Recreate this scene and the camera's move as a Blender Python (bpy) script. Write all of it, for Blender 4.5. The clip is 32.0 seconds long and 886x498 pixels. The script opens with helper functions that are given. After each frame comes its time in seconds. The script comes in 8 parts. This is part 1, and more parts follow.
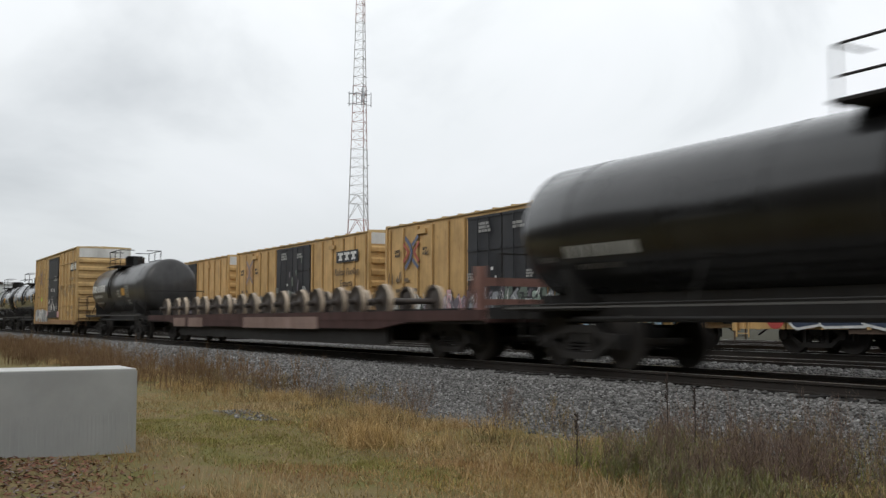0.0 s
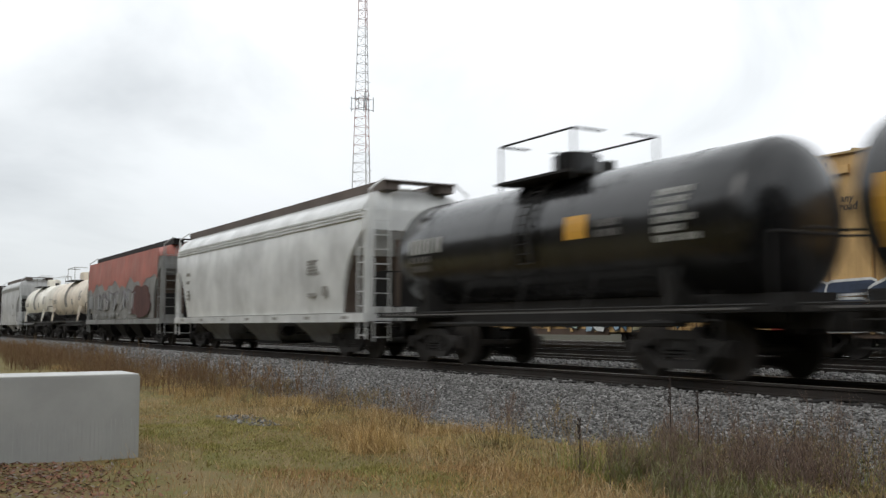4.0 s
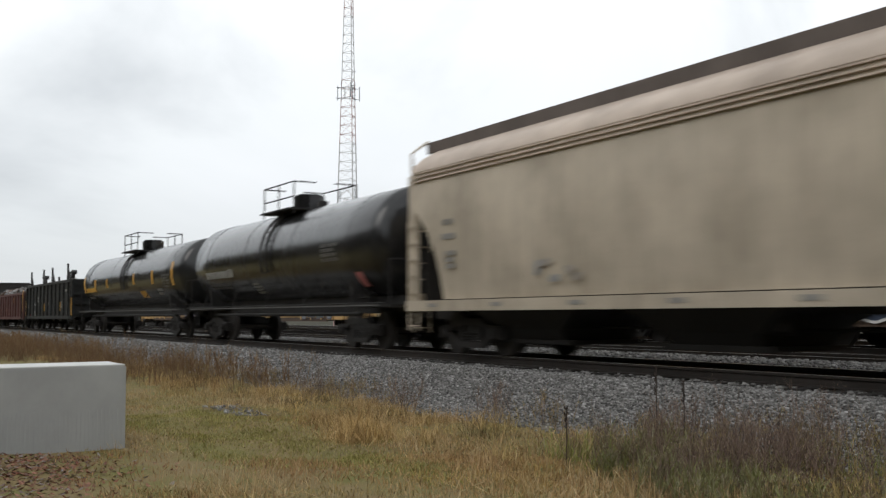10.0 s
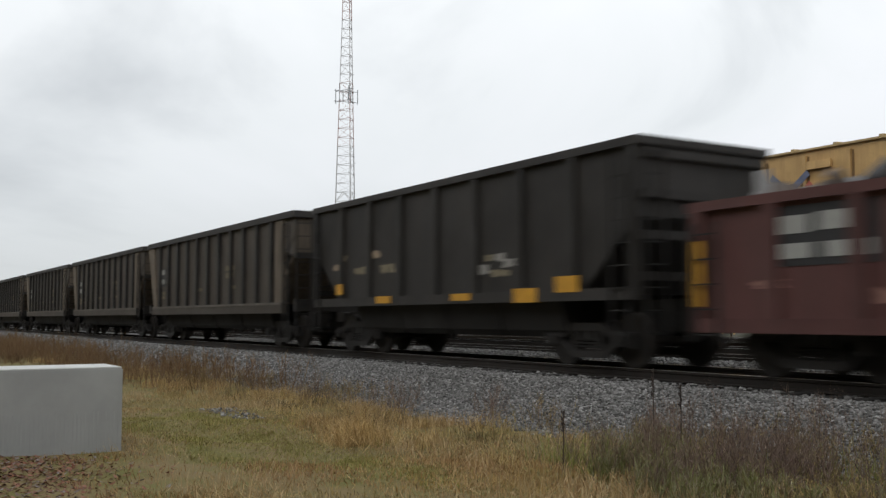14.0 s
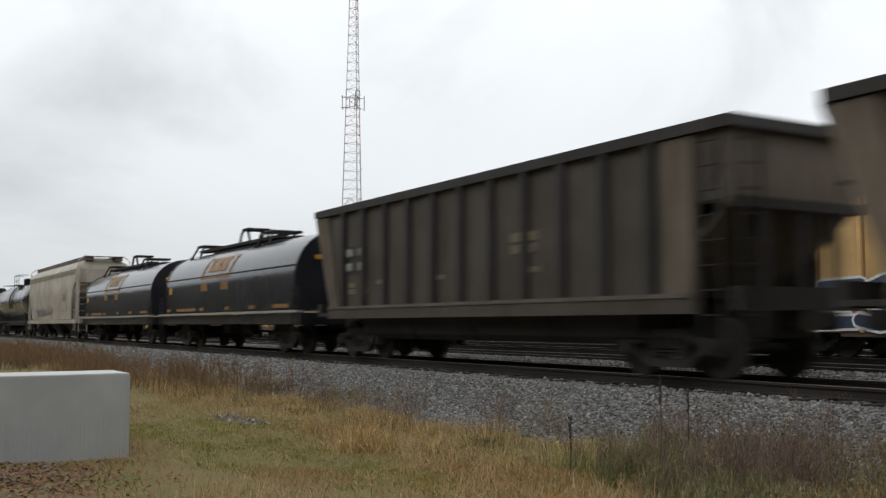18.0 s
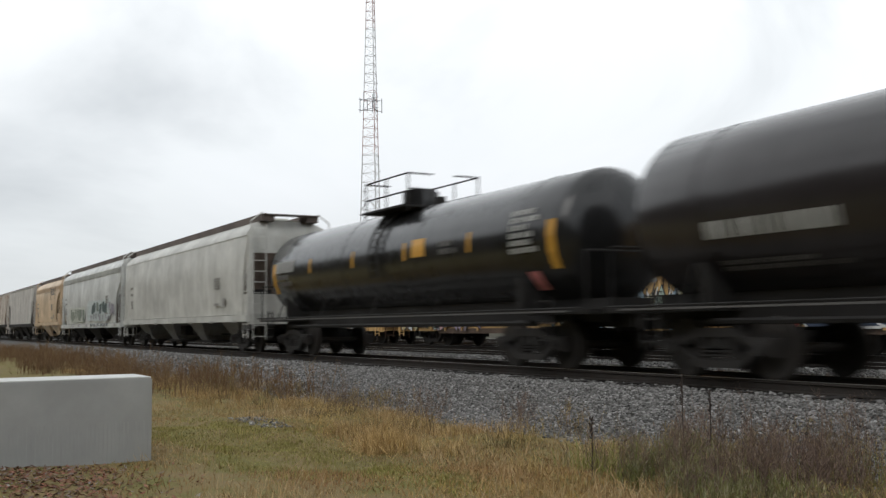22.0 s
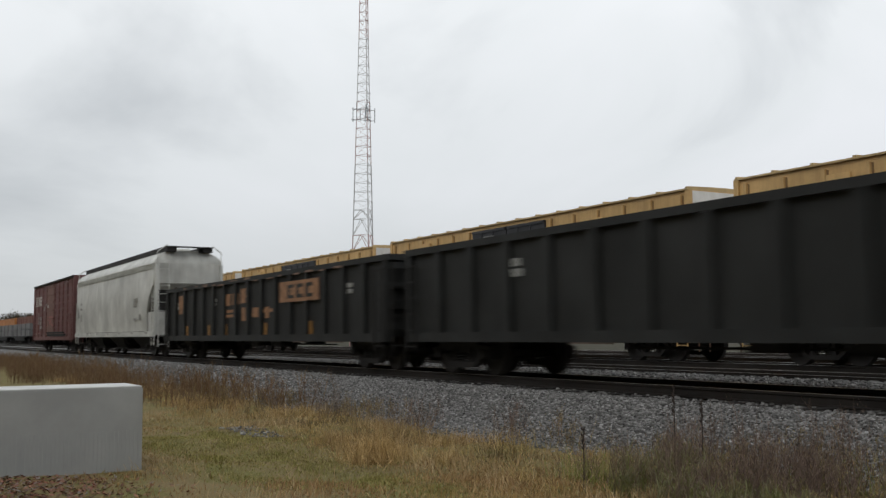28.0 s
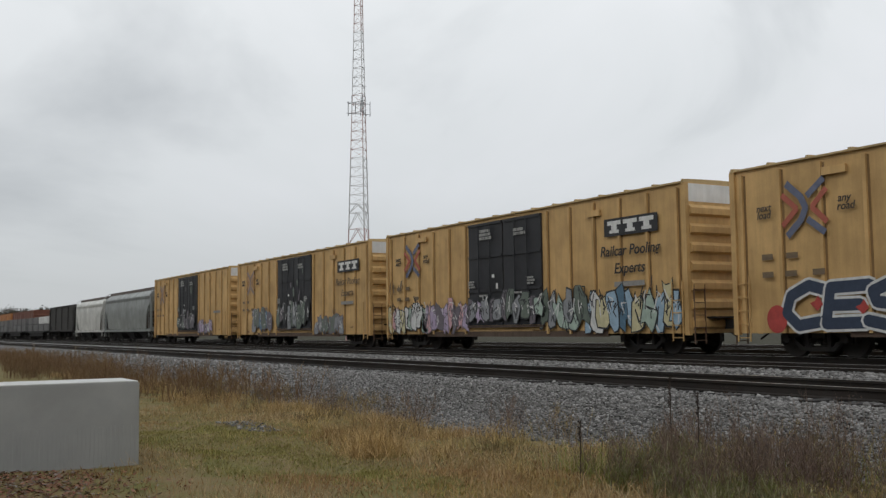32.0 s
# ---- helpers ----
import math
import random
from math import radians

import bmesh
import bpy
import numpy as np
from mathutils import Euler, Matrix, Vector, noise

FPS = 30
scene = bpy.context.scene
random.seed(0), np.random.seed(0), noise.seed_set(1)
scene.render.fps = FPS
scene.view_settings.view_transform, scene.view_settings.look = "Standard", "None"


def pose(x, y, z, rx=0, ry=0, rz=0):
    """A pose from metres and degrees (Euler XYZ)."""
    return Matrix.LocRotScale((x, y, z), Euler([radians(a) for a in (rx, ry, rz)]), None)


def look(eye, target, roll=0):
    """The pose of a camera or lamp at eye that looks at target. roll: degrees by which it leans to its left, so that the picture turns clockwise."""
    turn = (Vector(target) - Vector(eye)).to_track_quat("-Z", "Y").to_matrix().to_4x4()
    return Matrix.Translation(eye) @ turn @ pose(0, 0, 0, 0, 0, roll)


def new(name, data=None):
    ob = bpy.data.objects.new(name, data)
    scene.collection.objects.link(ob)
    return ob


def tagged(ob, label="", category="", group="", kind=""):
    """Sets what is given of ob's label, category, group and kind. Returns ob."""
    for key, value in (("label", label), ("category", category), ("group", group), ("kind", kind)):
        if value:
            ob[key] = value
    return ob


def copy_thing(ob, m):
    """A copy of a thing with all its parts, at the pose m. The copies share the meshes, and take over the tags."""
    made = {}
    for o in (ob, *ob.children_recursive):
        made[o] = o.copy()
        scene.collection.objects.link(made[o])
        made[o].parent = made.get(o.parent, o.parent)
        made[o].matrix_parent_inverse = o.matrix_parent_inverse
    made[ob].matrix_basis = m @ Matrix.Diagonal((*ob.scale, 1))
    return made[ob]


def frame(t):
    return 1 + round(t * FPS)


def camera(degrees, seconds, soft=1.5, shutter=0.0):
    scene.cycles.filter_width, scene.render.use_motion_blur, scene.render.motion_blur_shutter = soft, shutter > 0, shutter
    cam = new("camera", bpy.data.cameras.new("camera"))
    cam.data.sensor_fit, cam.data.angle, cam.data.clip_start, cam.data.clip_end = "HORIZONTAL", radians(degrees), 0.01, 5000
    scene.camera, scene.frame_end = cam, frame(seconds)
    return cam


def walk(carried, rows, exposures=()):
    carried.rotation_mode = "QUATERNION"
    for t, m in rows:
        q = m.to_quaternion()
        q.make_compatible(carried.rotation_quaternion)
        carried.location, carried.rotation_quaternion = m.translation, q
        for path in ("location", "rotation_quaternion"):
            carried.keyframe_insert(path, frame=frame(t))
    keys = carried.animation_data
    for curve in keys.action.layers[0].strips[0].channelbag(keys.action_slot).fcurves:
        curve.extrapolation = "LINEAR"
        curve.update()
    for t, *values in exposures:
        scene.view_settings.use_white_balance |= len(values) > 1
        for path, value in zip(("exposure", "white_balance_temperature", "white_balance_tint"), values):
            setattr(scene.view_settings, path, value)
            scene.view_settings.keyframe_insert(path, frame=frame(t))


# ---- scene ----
# The camera stands by the line, 0.84 m above the rail heads; only its aim drifts.
# World: x along the tracks (the train runs towards +x), y across them, z = 0 on the rail heads.
cam = camera(47.98, 32.0, soft=1.4, shutter=0.45)
EYE = (0.0, 0.0, 0.84)
PATH = [
    (0, 94.102, -0.019, 59.729), (0.5, 94.121, 0.057, 59.789), (1, 94.149, 0.107, 59.812), (1.5, 94.155, 0.034, 59.758),
    (2, 94.185, 0.192, 59.762), (2.5, 94.332, 0.160, 59.788), (3, 94.397, 0.132, 59.829), (3.5, 94.377, 0.084, 59.860),
    (5.5, 94.420, 0.019, 59.895), (6, 94.427, 0.032, 59.912), (6.5, 94.373, 0.004, 59.935), (7, 94.321, 0.061, 59.901),
    (7.5, 94.356, 0.288, 59.894), (8, 94.382, 0.291, 58.980), (8.5, 94.243, 0.397, 58.716), (9, 94.165, 0.279, 58.894),
    (9.5, 93.923, 0.510, 59.152), (10, 93.774, 0.244, 59.127), (10.5, 93.783, 0.223, 59.135), (11, 93.846, 0.156, 59.138),
    (11.5, 93.910, 0.247, 59.183), (12, 93.923, 0.170, 59.115), (12.5, 93.871, 0.129, 59.076), (13, 93.863, 0.132, 59.059),
    (13.5, 93.913, 0.197, 59.066), (14, 93.972, 0.042, 58.969), (14.5, 93.912, -0.096, 59.098), (16.5, 94.292, 0.245, 59.184),
    (17, 94.404, 0.150, 59.261), (17.5, 94.429, 0.250, 59.329), (18, 94.309, 0.120, 59.363), (18.5, 94.262, 0.106, 59.433),
    (19, 94.311, 0.098, 59.427), (19.5, 94.424, 0.117, 59.497), (20, 94.448, 0.381, 59.655), (20.5, 94.436, 0.539, 59.674),
    (21, 94.433, 0.598, 59.633), (21.5, 94.272, 0.561, 60.067), (22, 94.396, 0.604, 60.493), (22.5, 94.560, 0.539, 60.503),
    (23, 94.665, 0.632, 60.359), (23.5, 94.714, 0.578, 60.275), (24, 94.760, 0.489, 60.151), (24.5, 94.827, 0.559, 60.046),
    (25, 94.963, 0.549, 59.993), (25.5, 95.084, 0.532, 59.947), (26, 95.057, 0.563, 59.954), (26.5, 94.962, 0.560, 59.961),
    (28.5, 94.949, 0.404, 60.043), (29, 94.886, 0.370, 60.005), (29.5, 94.598, 0.445, 59.970), (30, 94.565, 0.590, 60.005),
    (30.5, 94.652, 0.635, 59.997), (31, 94.752, 0.693, 59.980), (31.5, 94.657, 0.773, 59.899), (32, 94.579, 0.703, 59.829),
]
walk(cam, [(t, pose(*EYE, rx, ry, rz)) for t, rx, ry, rz in PATH],
     [(0, 0.12), (1, 0.0), (2.2, 0.18), (3, 0.30), (3.5, 0.30), (5.5, 0.18), (6, 0.12), (7, -0.04), (8, 0.14), (9, 0.10), (10, 0.25), (11, 0.2), (12, 0.10), (14, 0.10), (17, 0.16), (18, 0.14), (20, 0.10), (21, 0.18), (22, 0.24), (24, 0.12), (25, 0.10), (26, 0.04), (28.5, -0.06), (29, -0.06), (30, 0.22), (31, 0.27), (31.5, -0.05), (32, -0.16)])
# ---- world: a low overcast over a pale sky, and a wide weak sun behind it ----
def make_world():
    w = bpy.data.worlds.new("overcast")
    scene.world = w
    w.use_nodes = True
    nt = w.node_tree
    nt.nodes.clear()
    N, Lk = nt.nodes.new, nt.links.new
    out, bg = N("ShaderNodeOutputWorld"), N("ShaderNodeBackground")
    sky = N("ShaderNodeTexSky")
    sky.sky_type, sky.sun_disc = "NISHITA", False
    sky.sun_elevation, sky.sun_rotation = radians(38), radians(150)
    dim = N("ShaderNodeMix")
    dim.data_type, dim.blend_type = "RGBA", "MULTIPLY"
    dim.inputs[0].default_value = 1
    Lk(sky.outputs[0], dim.inputs[6])
    dim.inputs[7].default_value = (0.1, 0.1, 0.1, 1)
    co = N("ShaderNodeTexCoord")
    mp = N("ShaderNodeMapping")
    mp.inputs["Scale"].default_value = (1.2, 1.2, 2.6)
    mp.inputs["Location"].default_value = (0.35, 0.1, 0.2)
    Lk(co.outputs["Generated"], mp.inputs[0])
    n1 = N("ShaderNodeTexNoise")
    n1.inputs["Scale"].default_value, n1.inputs["Detail"].default_value = 1.7, 6
    n1.inputs["Roughness"].default_value = 0.5
    n1.inputs["Distortion"].default_value = 0.6
    Lk(mp.outputs[0], n1.inputs[0])
    ramp = N("ShaderNodeValToRGB")
    e = ramp.color_ramp.elements
    e[0].position, e[0].color = 0.34, (0.63, 0.66, 0.685, 1)
    e[1].position, e[1].color = 0.66, (0.93, 0.95, 0.98, 1)
    m = e.new(0.5)
    m.color = (0.86, 0.89, 0.91, 1)
    Lk(n1.outputs[0], ramp.inputs[0])
    # the cloud base is greyer towards the horizon and brightest overhead
    sep = N("ShaderNodeSeparateXYZ")
    Lk(co.outputs["Generated"], sep.inputs[0])
    grad = N("ShaderNodeValToRGB")
    g = grad.color_ramp.elements
    g[0].position, g[0].color = 0.0, (0.69, 0.70, 0.705, 1)
    g[1].position, g[1].color = 1.0, (1.16, 1.16, 1.16, 1)
    k = g.new(0.14)
    k.color = (0.95, 0.955, 0.96, 1)
    k = g.new(0.32)
    k.color = (1.14, 1.14, 1.14, 1)
    Lk(sep.outputs[2], grad.inputs[0])
    mul = N("ShaderNodeMix")
    mul.data_type, mul.blend_type = "RGBA", "MULTIPLY"
    mul.inputs[0].default_value = 1
    Lk(ramp.outputs[0], mul.inputs[6])
    Lk(grad.outputs[0], mul.inputs[7])
    mix = N("ShaderNodeMix")
    mix.data_type = "RGBA"
    mix.inputs[0].default_value = 0.95
    Lk(dim.outputs[2], mix.inputs[6])
    Lk(mul.outputs[2], mix.inputs[7])
    Lk(mix.outputs[2], bg.inputs[0])
    bg.inputs[1].default_value = 0.94
    Lk(bg.outputs[0], out.inputs[0])


make_world()
sun_data = bpy.data.lights.new("sun", "SUN")
sun_data.energy, sun_data.angle, sun_data.color = 0.45, radians(30), (1.0, 0.97, 0.93)
sun = new("sun", sun_data)
sun.matrix_world = look((20, -40, 40), (0, 0, 0))


# ---- materials ----
def mat_base(name):
    m = bpy.data.materials.new(name)
    m.use_nodes = True
    nt = m.node_tree
    return m, nt, nt.nodes["Principled BSDF"]


def noise_node(nt, scale, detail=4, rough=0.55, stretch=(1, 1, 1), world=False):
    co = nt.nodes.new("ShaderNodeNewGeometry" if world else "ShaderNodeTexCoord")
    mp = nt.nodes.new("ShaderNodeMapping")
    mp.inputs["Scale"].default_value = stretch
    nt.links.new(co.outputs["Position" if world else "Object"], mp.inputs[0])
    if not world:
        # each object takes another stretch of the pattern
        info = nt.nodes.new("ShaderNodeObjectInfo")
        far = nt.nodes.new("ShaderNodeMath")
        far.operation = "MULTIPLY"
        far.inputs[1].default_value = 37.0
        nt.links.new(info.outputs["Random"], far.inputs[0])
        nt.links.new(far.outputs[0], mp.inputs["Location"])
    n = nt.nodes.new("ShaderNodeTexNoise")
    n.inputs["Scale"].default_value, n.inputs["Detail"].default_value, n.inputs["Roughness"].default_value = scale, detail, rough
    nt.links.new(mp.outputs[0], n.inputs[0])
    return n


def ramp_node(nt, src, a, b):
    r = nt.nodes.new("ShaderNodeValToRGB")
    r.color_ramp.elements[0].position, r.color_ramp.elements[1].position = a, b
    nt.links.new(src, r.inputs[0])
    return r


def mix_node(nt, fac, a, b, blend="MIX"):
    x = nt.nodes.new("ShaderNodeMix")
    x.data_type, x.blend_type = "RGBA", blend
    for i, v in ((0, fac), (6, a), (7, b)):
        if isinstance(v, (int, float)):
            x.inputs[i].default_value = v
        elif isinstance(v, tuple):
            x.inputs[i].default_value = (*v, 1)
        else:
            nt.links.new(v, x.inputs[i])
    return x.outputs[2]


def bump_node(nt, src, bsdf, strength=0.2, dist=0.01):
    b = nt.nodes.new("ShaderNodeBump")
    b.inputs["Strength"].default_value, b.inputs["Distance"].default_value = strength, dist
    nt.links.new(src, b.inputs["Height"])
    nt.links.new(b.outputs[0], bsdf.inputs["Normal"])


def paint(name, rgb, rough=0.5, dirt=(0.10, 0.08, 0.06), amount=0.45, rust=0.0, streak=1.0, metal=0.0, wet=0.0):
    """Weathered paint on steel: broad fading, streaks that run down, fine speckle, rust spots."""
    m, nt, b = mat_base(name)
    big = noise_node(nt, 0.7, 3, 0.6)
    st = noise_node(nt, 1.0, 5, 0.65, (5.0, 5.0, 0.45))
    fine = noise_node(nt, 22, 3, 0.6)
    pale = tuple(min(1, c * 1.18 + 0.012) for c in rgb)
    dark = tuple(c * 0.80 for c in rgb)
    col = mix_node(nt, ramp_node(nt, big.outputs[0], 0.32, 0.68).outputs[0], dark, pale)
    f = nt.nodes.new("ShaderNodeMath")
    f.operation = "MULTIPLY"
    nt.links.new(ramp_node(nt, st.outputs[0], 0.42, 0.78).outputs[0], f.inputs[0])
    f.inputs[1].default_value = amount * streak
    col = mix_node(nt, f.outputs[0], col, dirt)
    f2 = nt.nodes.new("ShaderNodeMath")
    f2.operation = "MULTIPLY"
    nt.links.new(ramp_node(nt, fine.outputs[0], 0.5, 0.8).outputs[0], f2.inputs[0])
    f2.inputs[1].default_value = amount * 0.45
    col = mix_node(nt, f2.outputs[0], col, dirt)
    if rust:
        rn = noise_node(nt, 1.3, 6, 0.7, (3.2, 3.2, 0.5))
        rc = noise_node(nt, 9, 3)
        rcol = mix_node(nt, rc.outputs[0], (0.13, 0.035, 0.012), (0.30, 0.11, 0.03))
        col = mix_node(nt, ramp_node(nt, rn.outputs[0], 0.70 - 0.33 * rust, 0.80 - 0.33 * rust).outputs[0], col, rcol)
    nt.links.new(col, b.inputs["Base Color"])
    rr = nt.nodes.new("ShaderNodeMapRange")
    rr.inputs["To Min"].default_value, rr.inputs["To Max"].default_value = rough - 0.12, rough + 0.2
    nt.links.new(st.outputs[0], rr.inputs[0])
    nt.links.new(rr.outputs[0], b.inputs["Roughness"])
    b.inputs["Metallic"].default_value = metal
    b.inputs["Specular IOR Level"].default_value = 0.38
    if wet:
        b.inputs["Specular IOR Level"].default_value = 0.08
        # a film of rain over the paint
        b.inputs["Coat Weight"].default_value, b.inputs["Coat Roughness"].default_value, b.inputs["Coat IOR"].default_value = wet, 0.17, 1.5
    bump_node(nt, fine.outputs[0], b, 0.12 if not wet else 0.04, 0.004)
    return m


def plain(name, rgb, rough=0.6, var=0.15, scale=6.0, metal=0.0, world=False, bump=0.1):
    m, nt, b = mat_base(name)
    n = noise_node(nt, scale, 4, 0.6, world=world)
    col = mix_node(nt, ramp_node(nt, n.outputs[0], 0.3, 0.7).outputs[0], tuple(c * (1 - var) for c in rgb), tuple(min(1, c * (1 + var)) for c in rgb))
    nt.links.new(col, b.inputs["Base Color"])
    b.inputs["Roughness"].default_value, b.inputs["Metallic"].default_value = rough, metal
    if bump:
        bump_node(nt, n.outputs[0], b, bump, 0.01)
    return m


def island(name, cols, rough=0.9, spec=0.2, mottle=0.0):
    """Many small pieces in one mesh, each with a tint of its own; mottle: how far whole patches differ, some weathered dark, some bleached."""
    m, nt, b = mat_base(name)
    g = nt.nodes.new("ShaderNodeNewGeometry")
    r = nt.nodes.new("ShaderNodeValToRGB")
    r.color_ramp.interpolation = "LINEAR"
    el = r.color_ramp.elements
    el[0].color, el[1].color = (*cols[0], 1), (*cols[-1], 1)
    for i, c in enumerate(cols[1:-1], 1):
        el.new(i / (len(cols) - 1)).color = (*c, 1)
    nt.links.new(g.outputs["Random Per Island"], r.inputs[0])
    col = r.outputs[0]
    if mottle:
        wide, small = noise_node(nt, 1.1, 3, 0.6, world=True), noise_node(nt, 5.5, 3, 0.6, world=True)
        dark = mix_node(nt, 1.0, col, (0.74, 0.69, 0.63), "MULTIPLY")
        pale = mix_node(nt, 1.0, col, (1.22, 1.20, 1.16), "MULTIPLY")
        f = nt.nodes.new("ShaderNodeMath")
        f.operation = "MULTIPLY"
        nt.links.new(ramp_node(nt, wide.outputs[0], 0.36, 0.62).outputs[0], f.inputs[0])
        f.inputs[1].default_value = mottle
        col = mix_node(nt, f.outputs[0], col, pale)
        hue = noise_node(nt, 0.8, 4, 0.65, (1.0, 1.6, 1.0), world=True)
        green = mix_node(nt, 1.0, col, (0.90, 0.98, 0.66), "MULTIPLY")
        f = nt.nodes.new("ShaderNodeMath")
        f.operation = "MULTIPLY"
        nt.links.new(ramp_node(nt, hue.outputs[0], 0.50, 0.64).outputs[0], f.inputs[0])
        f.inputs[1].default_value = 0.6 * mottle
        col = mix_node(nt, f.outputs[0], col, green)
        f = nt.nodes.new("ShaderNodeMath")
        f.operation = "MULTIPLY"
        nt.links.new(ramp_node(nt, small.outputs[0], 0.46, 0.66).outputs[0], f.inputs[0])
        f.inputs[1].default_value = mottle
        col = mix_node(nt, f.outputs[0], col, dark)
    nt.links.new(col, b.inputs["Base Color"])
    b.inputs["Roughness"].default_value = rough
    b.inputs["Specular IOR Level"].default_value = spec
    return m


YELLOW = paint("yellow_car_paint", (0.58, 0.37, 0.150), 0.5, (0.16, 0.09, 0.04), 0.28, 0.10)
YELLOW_B = paint("faded_yellow_car_paint", (0.56, 0.375, 0.165), 0.55, (0.20, 0.12, 0.06), 0.42, 0.08)
DOOR_BLACK = paint("black_door_paint", (0.022, 0.023, 0.027), 0.5, (0.06, 0.057, 0.055), 0.35)
TANK_BLACK = paint("black_tank_paint", (0.0048, 0.0048, 0.0052), 0.36, (0.015, 0.014, 0.013), 0.25, wet=1.0)
TANK_SOOT = paint("sooty_black_tank_paint", (0.009, 0.009, 0.009), 0.42, (0.022, 0.021, 0.020), 0.4, wet=0.9)
TANK_DULL = paint("dull_charcoal_tank_paint", (0.050, 0.049, 0.049), 0.45, (0.085, 0.080, 0.076), 0.4, wet=0.5)
TANK_GREY = paint("sooty_grey_tank_paint", (0.016, 0.013, 0.0135), 0.42, (0.030, 0.024, 0.024), 0.5, wet=0.9)
TANK_WHITE = paint("cream_white_tank_paint", (0.83, 0.80, 0.71), 0.42, (0.40, 0.32, 0.23), 0.26)
TANK_CREAM = paint("dingy_cream_tank_paint", (0.77, 0.69, 0.575), 0.48, (0.32, 0.24, 0.17), 0.38)
HOP_GREY = paint("pale_grey_hopper_paint", (0.60, 0.61, 0.59), 0.5, (0.26, 0.245, 0.215), 0.38, wet=0.25)
HOP_MID = paint("mid_grey_hopper_paint", (0.54, 0.55, 0.55), 0.5, (0.22, 0.20, 0.185), 0.4, wet=0.2)
HOP_TAN = paint("tan_hopper_paint", (0.50, 0.435, 0.345), 0.55, (0.22, 0.17, 0.13), 0.36, wet=0.2)
HOP_CREAM = paint("cream_grey_hopper_paint", (0.46, 0.42, 0.35), 0.55, (0.23, 0.19, 0.15), 0.36, wet=0.2)
ROOF_PINK = paint("sun_bleached_tan_roof", (0.55, 0.455, 0.38), 0.5, (0.28, 0.21, 0.165), 0.3, wet=0.2)
HOP_SLATE = paint("slate_grey_hopper_paint", (0.27, 0.285, 0.275), 0.5, (0.13, 0.125, 0.12), 0.4, wet=0.3)
# paler copy of the ribbed grey: light on the rib faces put into colour
RIB_LIT = paint("lit_rib_paint", (0.57, 0.555, 0.525), 0.55, (0.27, 0.21, 0.16), 0.35, 0.06)
HOP_BUFF = paint("buff_hopper_paint", (0.62, 0.475, 0.325), 0.5, (0.27, 0.19, 0.125), 0.28, wet=0.2)
HOP_WHITE = paint("off_white_hopper_paint", (0.58, 0.58, 0.545), 0.5, (0.27, 0.245, 0.21), 0.36, wet=0.2)
HOP_RUST = paint("rust_streaked_white_paint", (0.58, 0.55, 0.50), 0.6, (0.30, 0.17, 0.09), 0.5, 0.55)
HOP_RIB = paint("ribbed_grey_paint", (0.43, 0.42, 0.40), 0.55, (0.22, 0.17, 0.13), 0.4, 0.08)
HOP_RED = paint("faded_red_paint", (0.40, 0.125, 0.092), 0.6, (0.40, 0.27, 0.25), 0.75, 0.04)
HOP_SILVER = paint("wet_silver_hopper_paint", (0.70, 0.71, 0.70), 0.4, (0.30, 0.29, 0.27), 0.22, wet=0.7)
RUST_STREAK = paint("heavy_rust_streaks", (0.27, 0.14, 0.07), 0.75, (0.10, 0.042, 0.022), 0.75, 0.35)
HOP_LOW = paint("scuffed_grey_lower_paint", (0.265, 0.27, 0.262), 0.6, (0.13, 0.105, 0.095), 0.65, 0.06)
COAL_DARK = paint("sooty_hopper_paint", (0.022, 0.020, 0.0185), 0.6, (0.058, 0.048, 0.040), 0.5)
COAL_PANEL = paint("dust_dulled_brown_sheet", (0.058, 0.049, 0.041), 0.6, (0.11, 0.088, 0.068), 0.6)
COAL_RIB = paint("oily_dark_rib", (0.020, 0.018, 0.017), 0.6, (0.045, 0.038, 0.032), 0.5)
# brown grime, darkened further to stand in for shade under the hopper ends
SLOPE_SHADED_GRIME = paint("shaded_grimy_slope_sheet", (0.125, 0.092, 0.072), 0.75, (0.03, 0.024, 0.021), 0.6, 0.12)
COAL_BROWN = paint("dusty_brown_hopper_paint", (0.145, 0.115, 0.085), 0.7, (0.045, 0.037, 0.03), 0.8)
GON_DARK = paint("dark_green_black_paint", (0.010, 0.0108, 0.0102), 0.6, (0.028, 0.026, 0.024), 0.4)
GON_RED = paint("oxide_red_paint", (0.098, 0.036, 0.032), 0.6, (0.048, 0.032, 0.029), 0.65)
BOX_RED = paint("boxcar_red_paint", (0.162, 0.068, 0.064), 0.55, (0.078, 0.046, 0.043), 0.6)
BULK_RED = paint("maroon_flatcar_paint", (0.068, 0.028, 0.025), 0.65, (0.036, 0.026, 0.022), 0.5)
COIL_NAVY = paint("navy_black_coil_cover", (0.011, 0.012, 0.0175), 0.42, (0.028, 0.029, 0.034), 0.4, wet=1.0)
ROOF_GREY = paint("galvanised_roof_paint", (0.55, 0.55, 0.53), 0.5, (0.25, 0.22, 0.19), 0.4)
WALKWAY = paint("brown_running_board", (0.12, 0.095, 0.082), 0.7, (0.05, 0.045, 0.04), 0.4)
UNDER = paint("grimy_underframe", (0.012, 0.0112, 0.0105), 0.75, (0.034, 0.028, 0.024), 0.5)
TRUCK = paint("rusty_truck_casting", (0.017, 0.0155, 0.0145), 0.75, (0.042, 0.034, 0.029), 0.6)
WHEEL = paint("brown_wheel_steel", (0.026, 0.023, 0.021), 0.7, (0.055, 0.042, 0.033), 0.5)
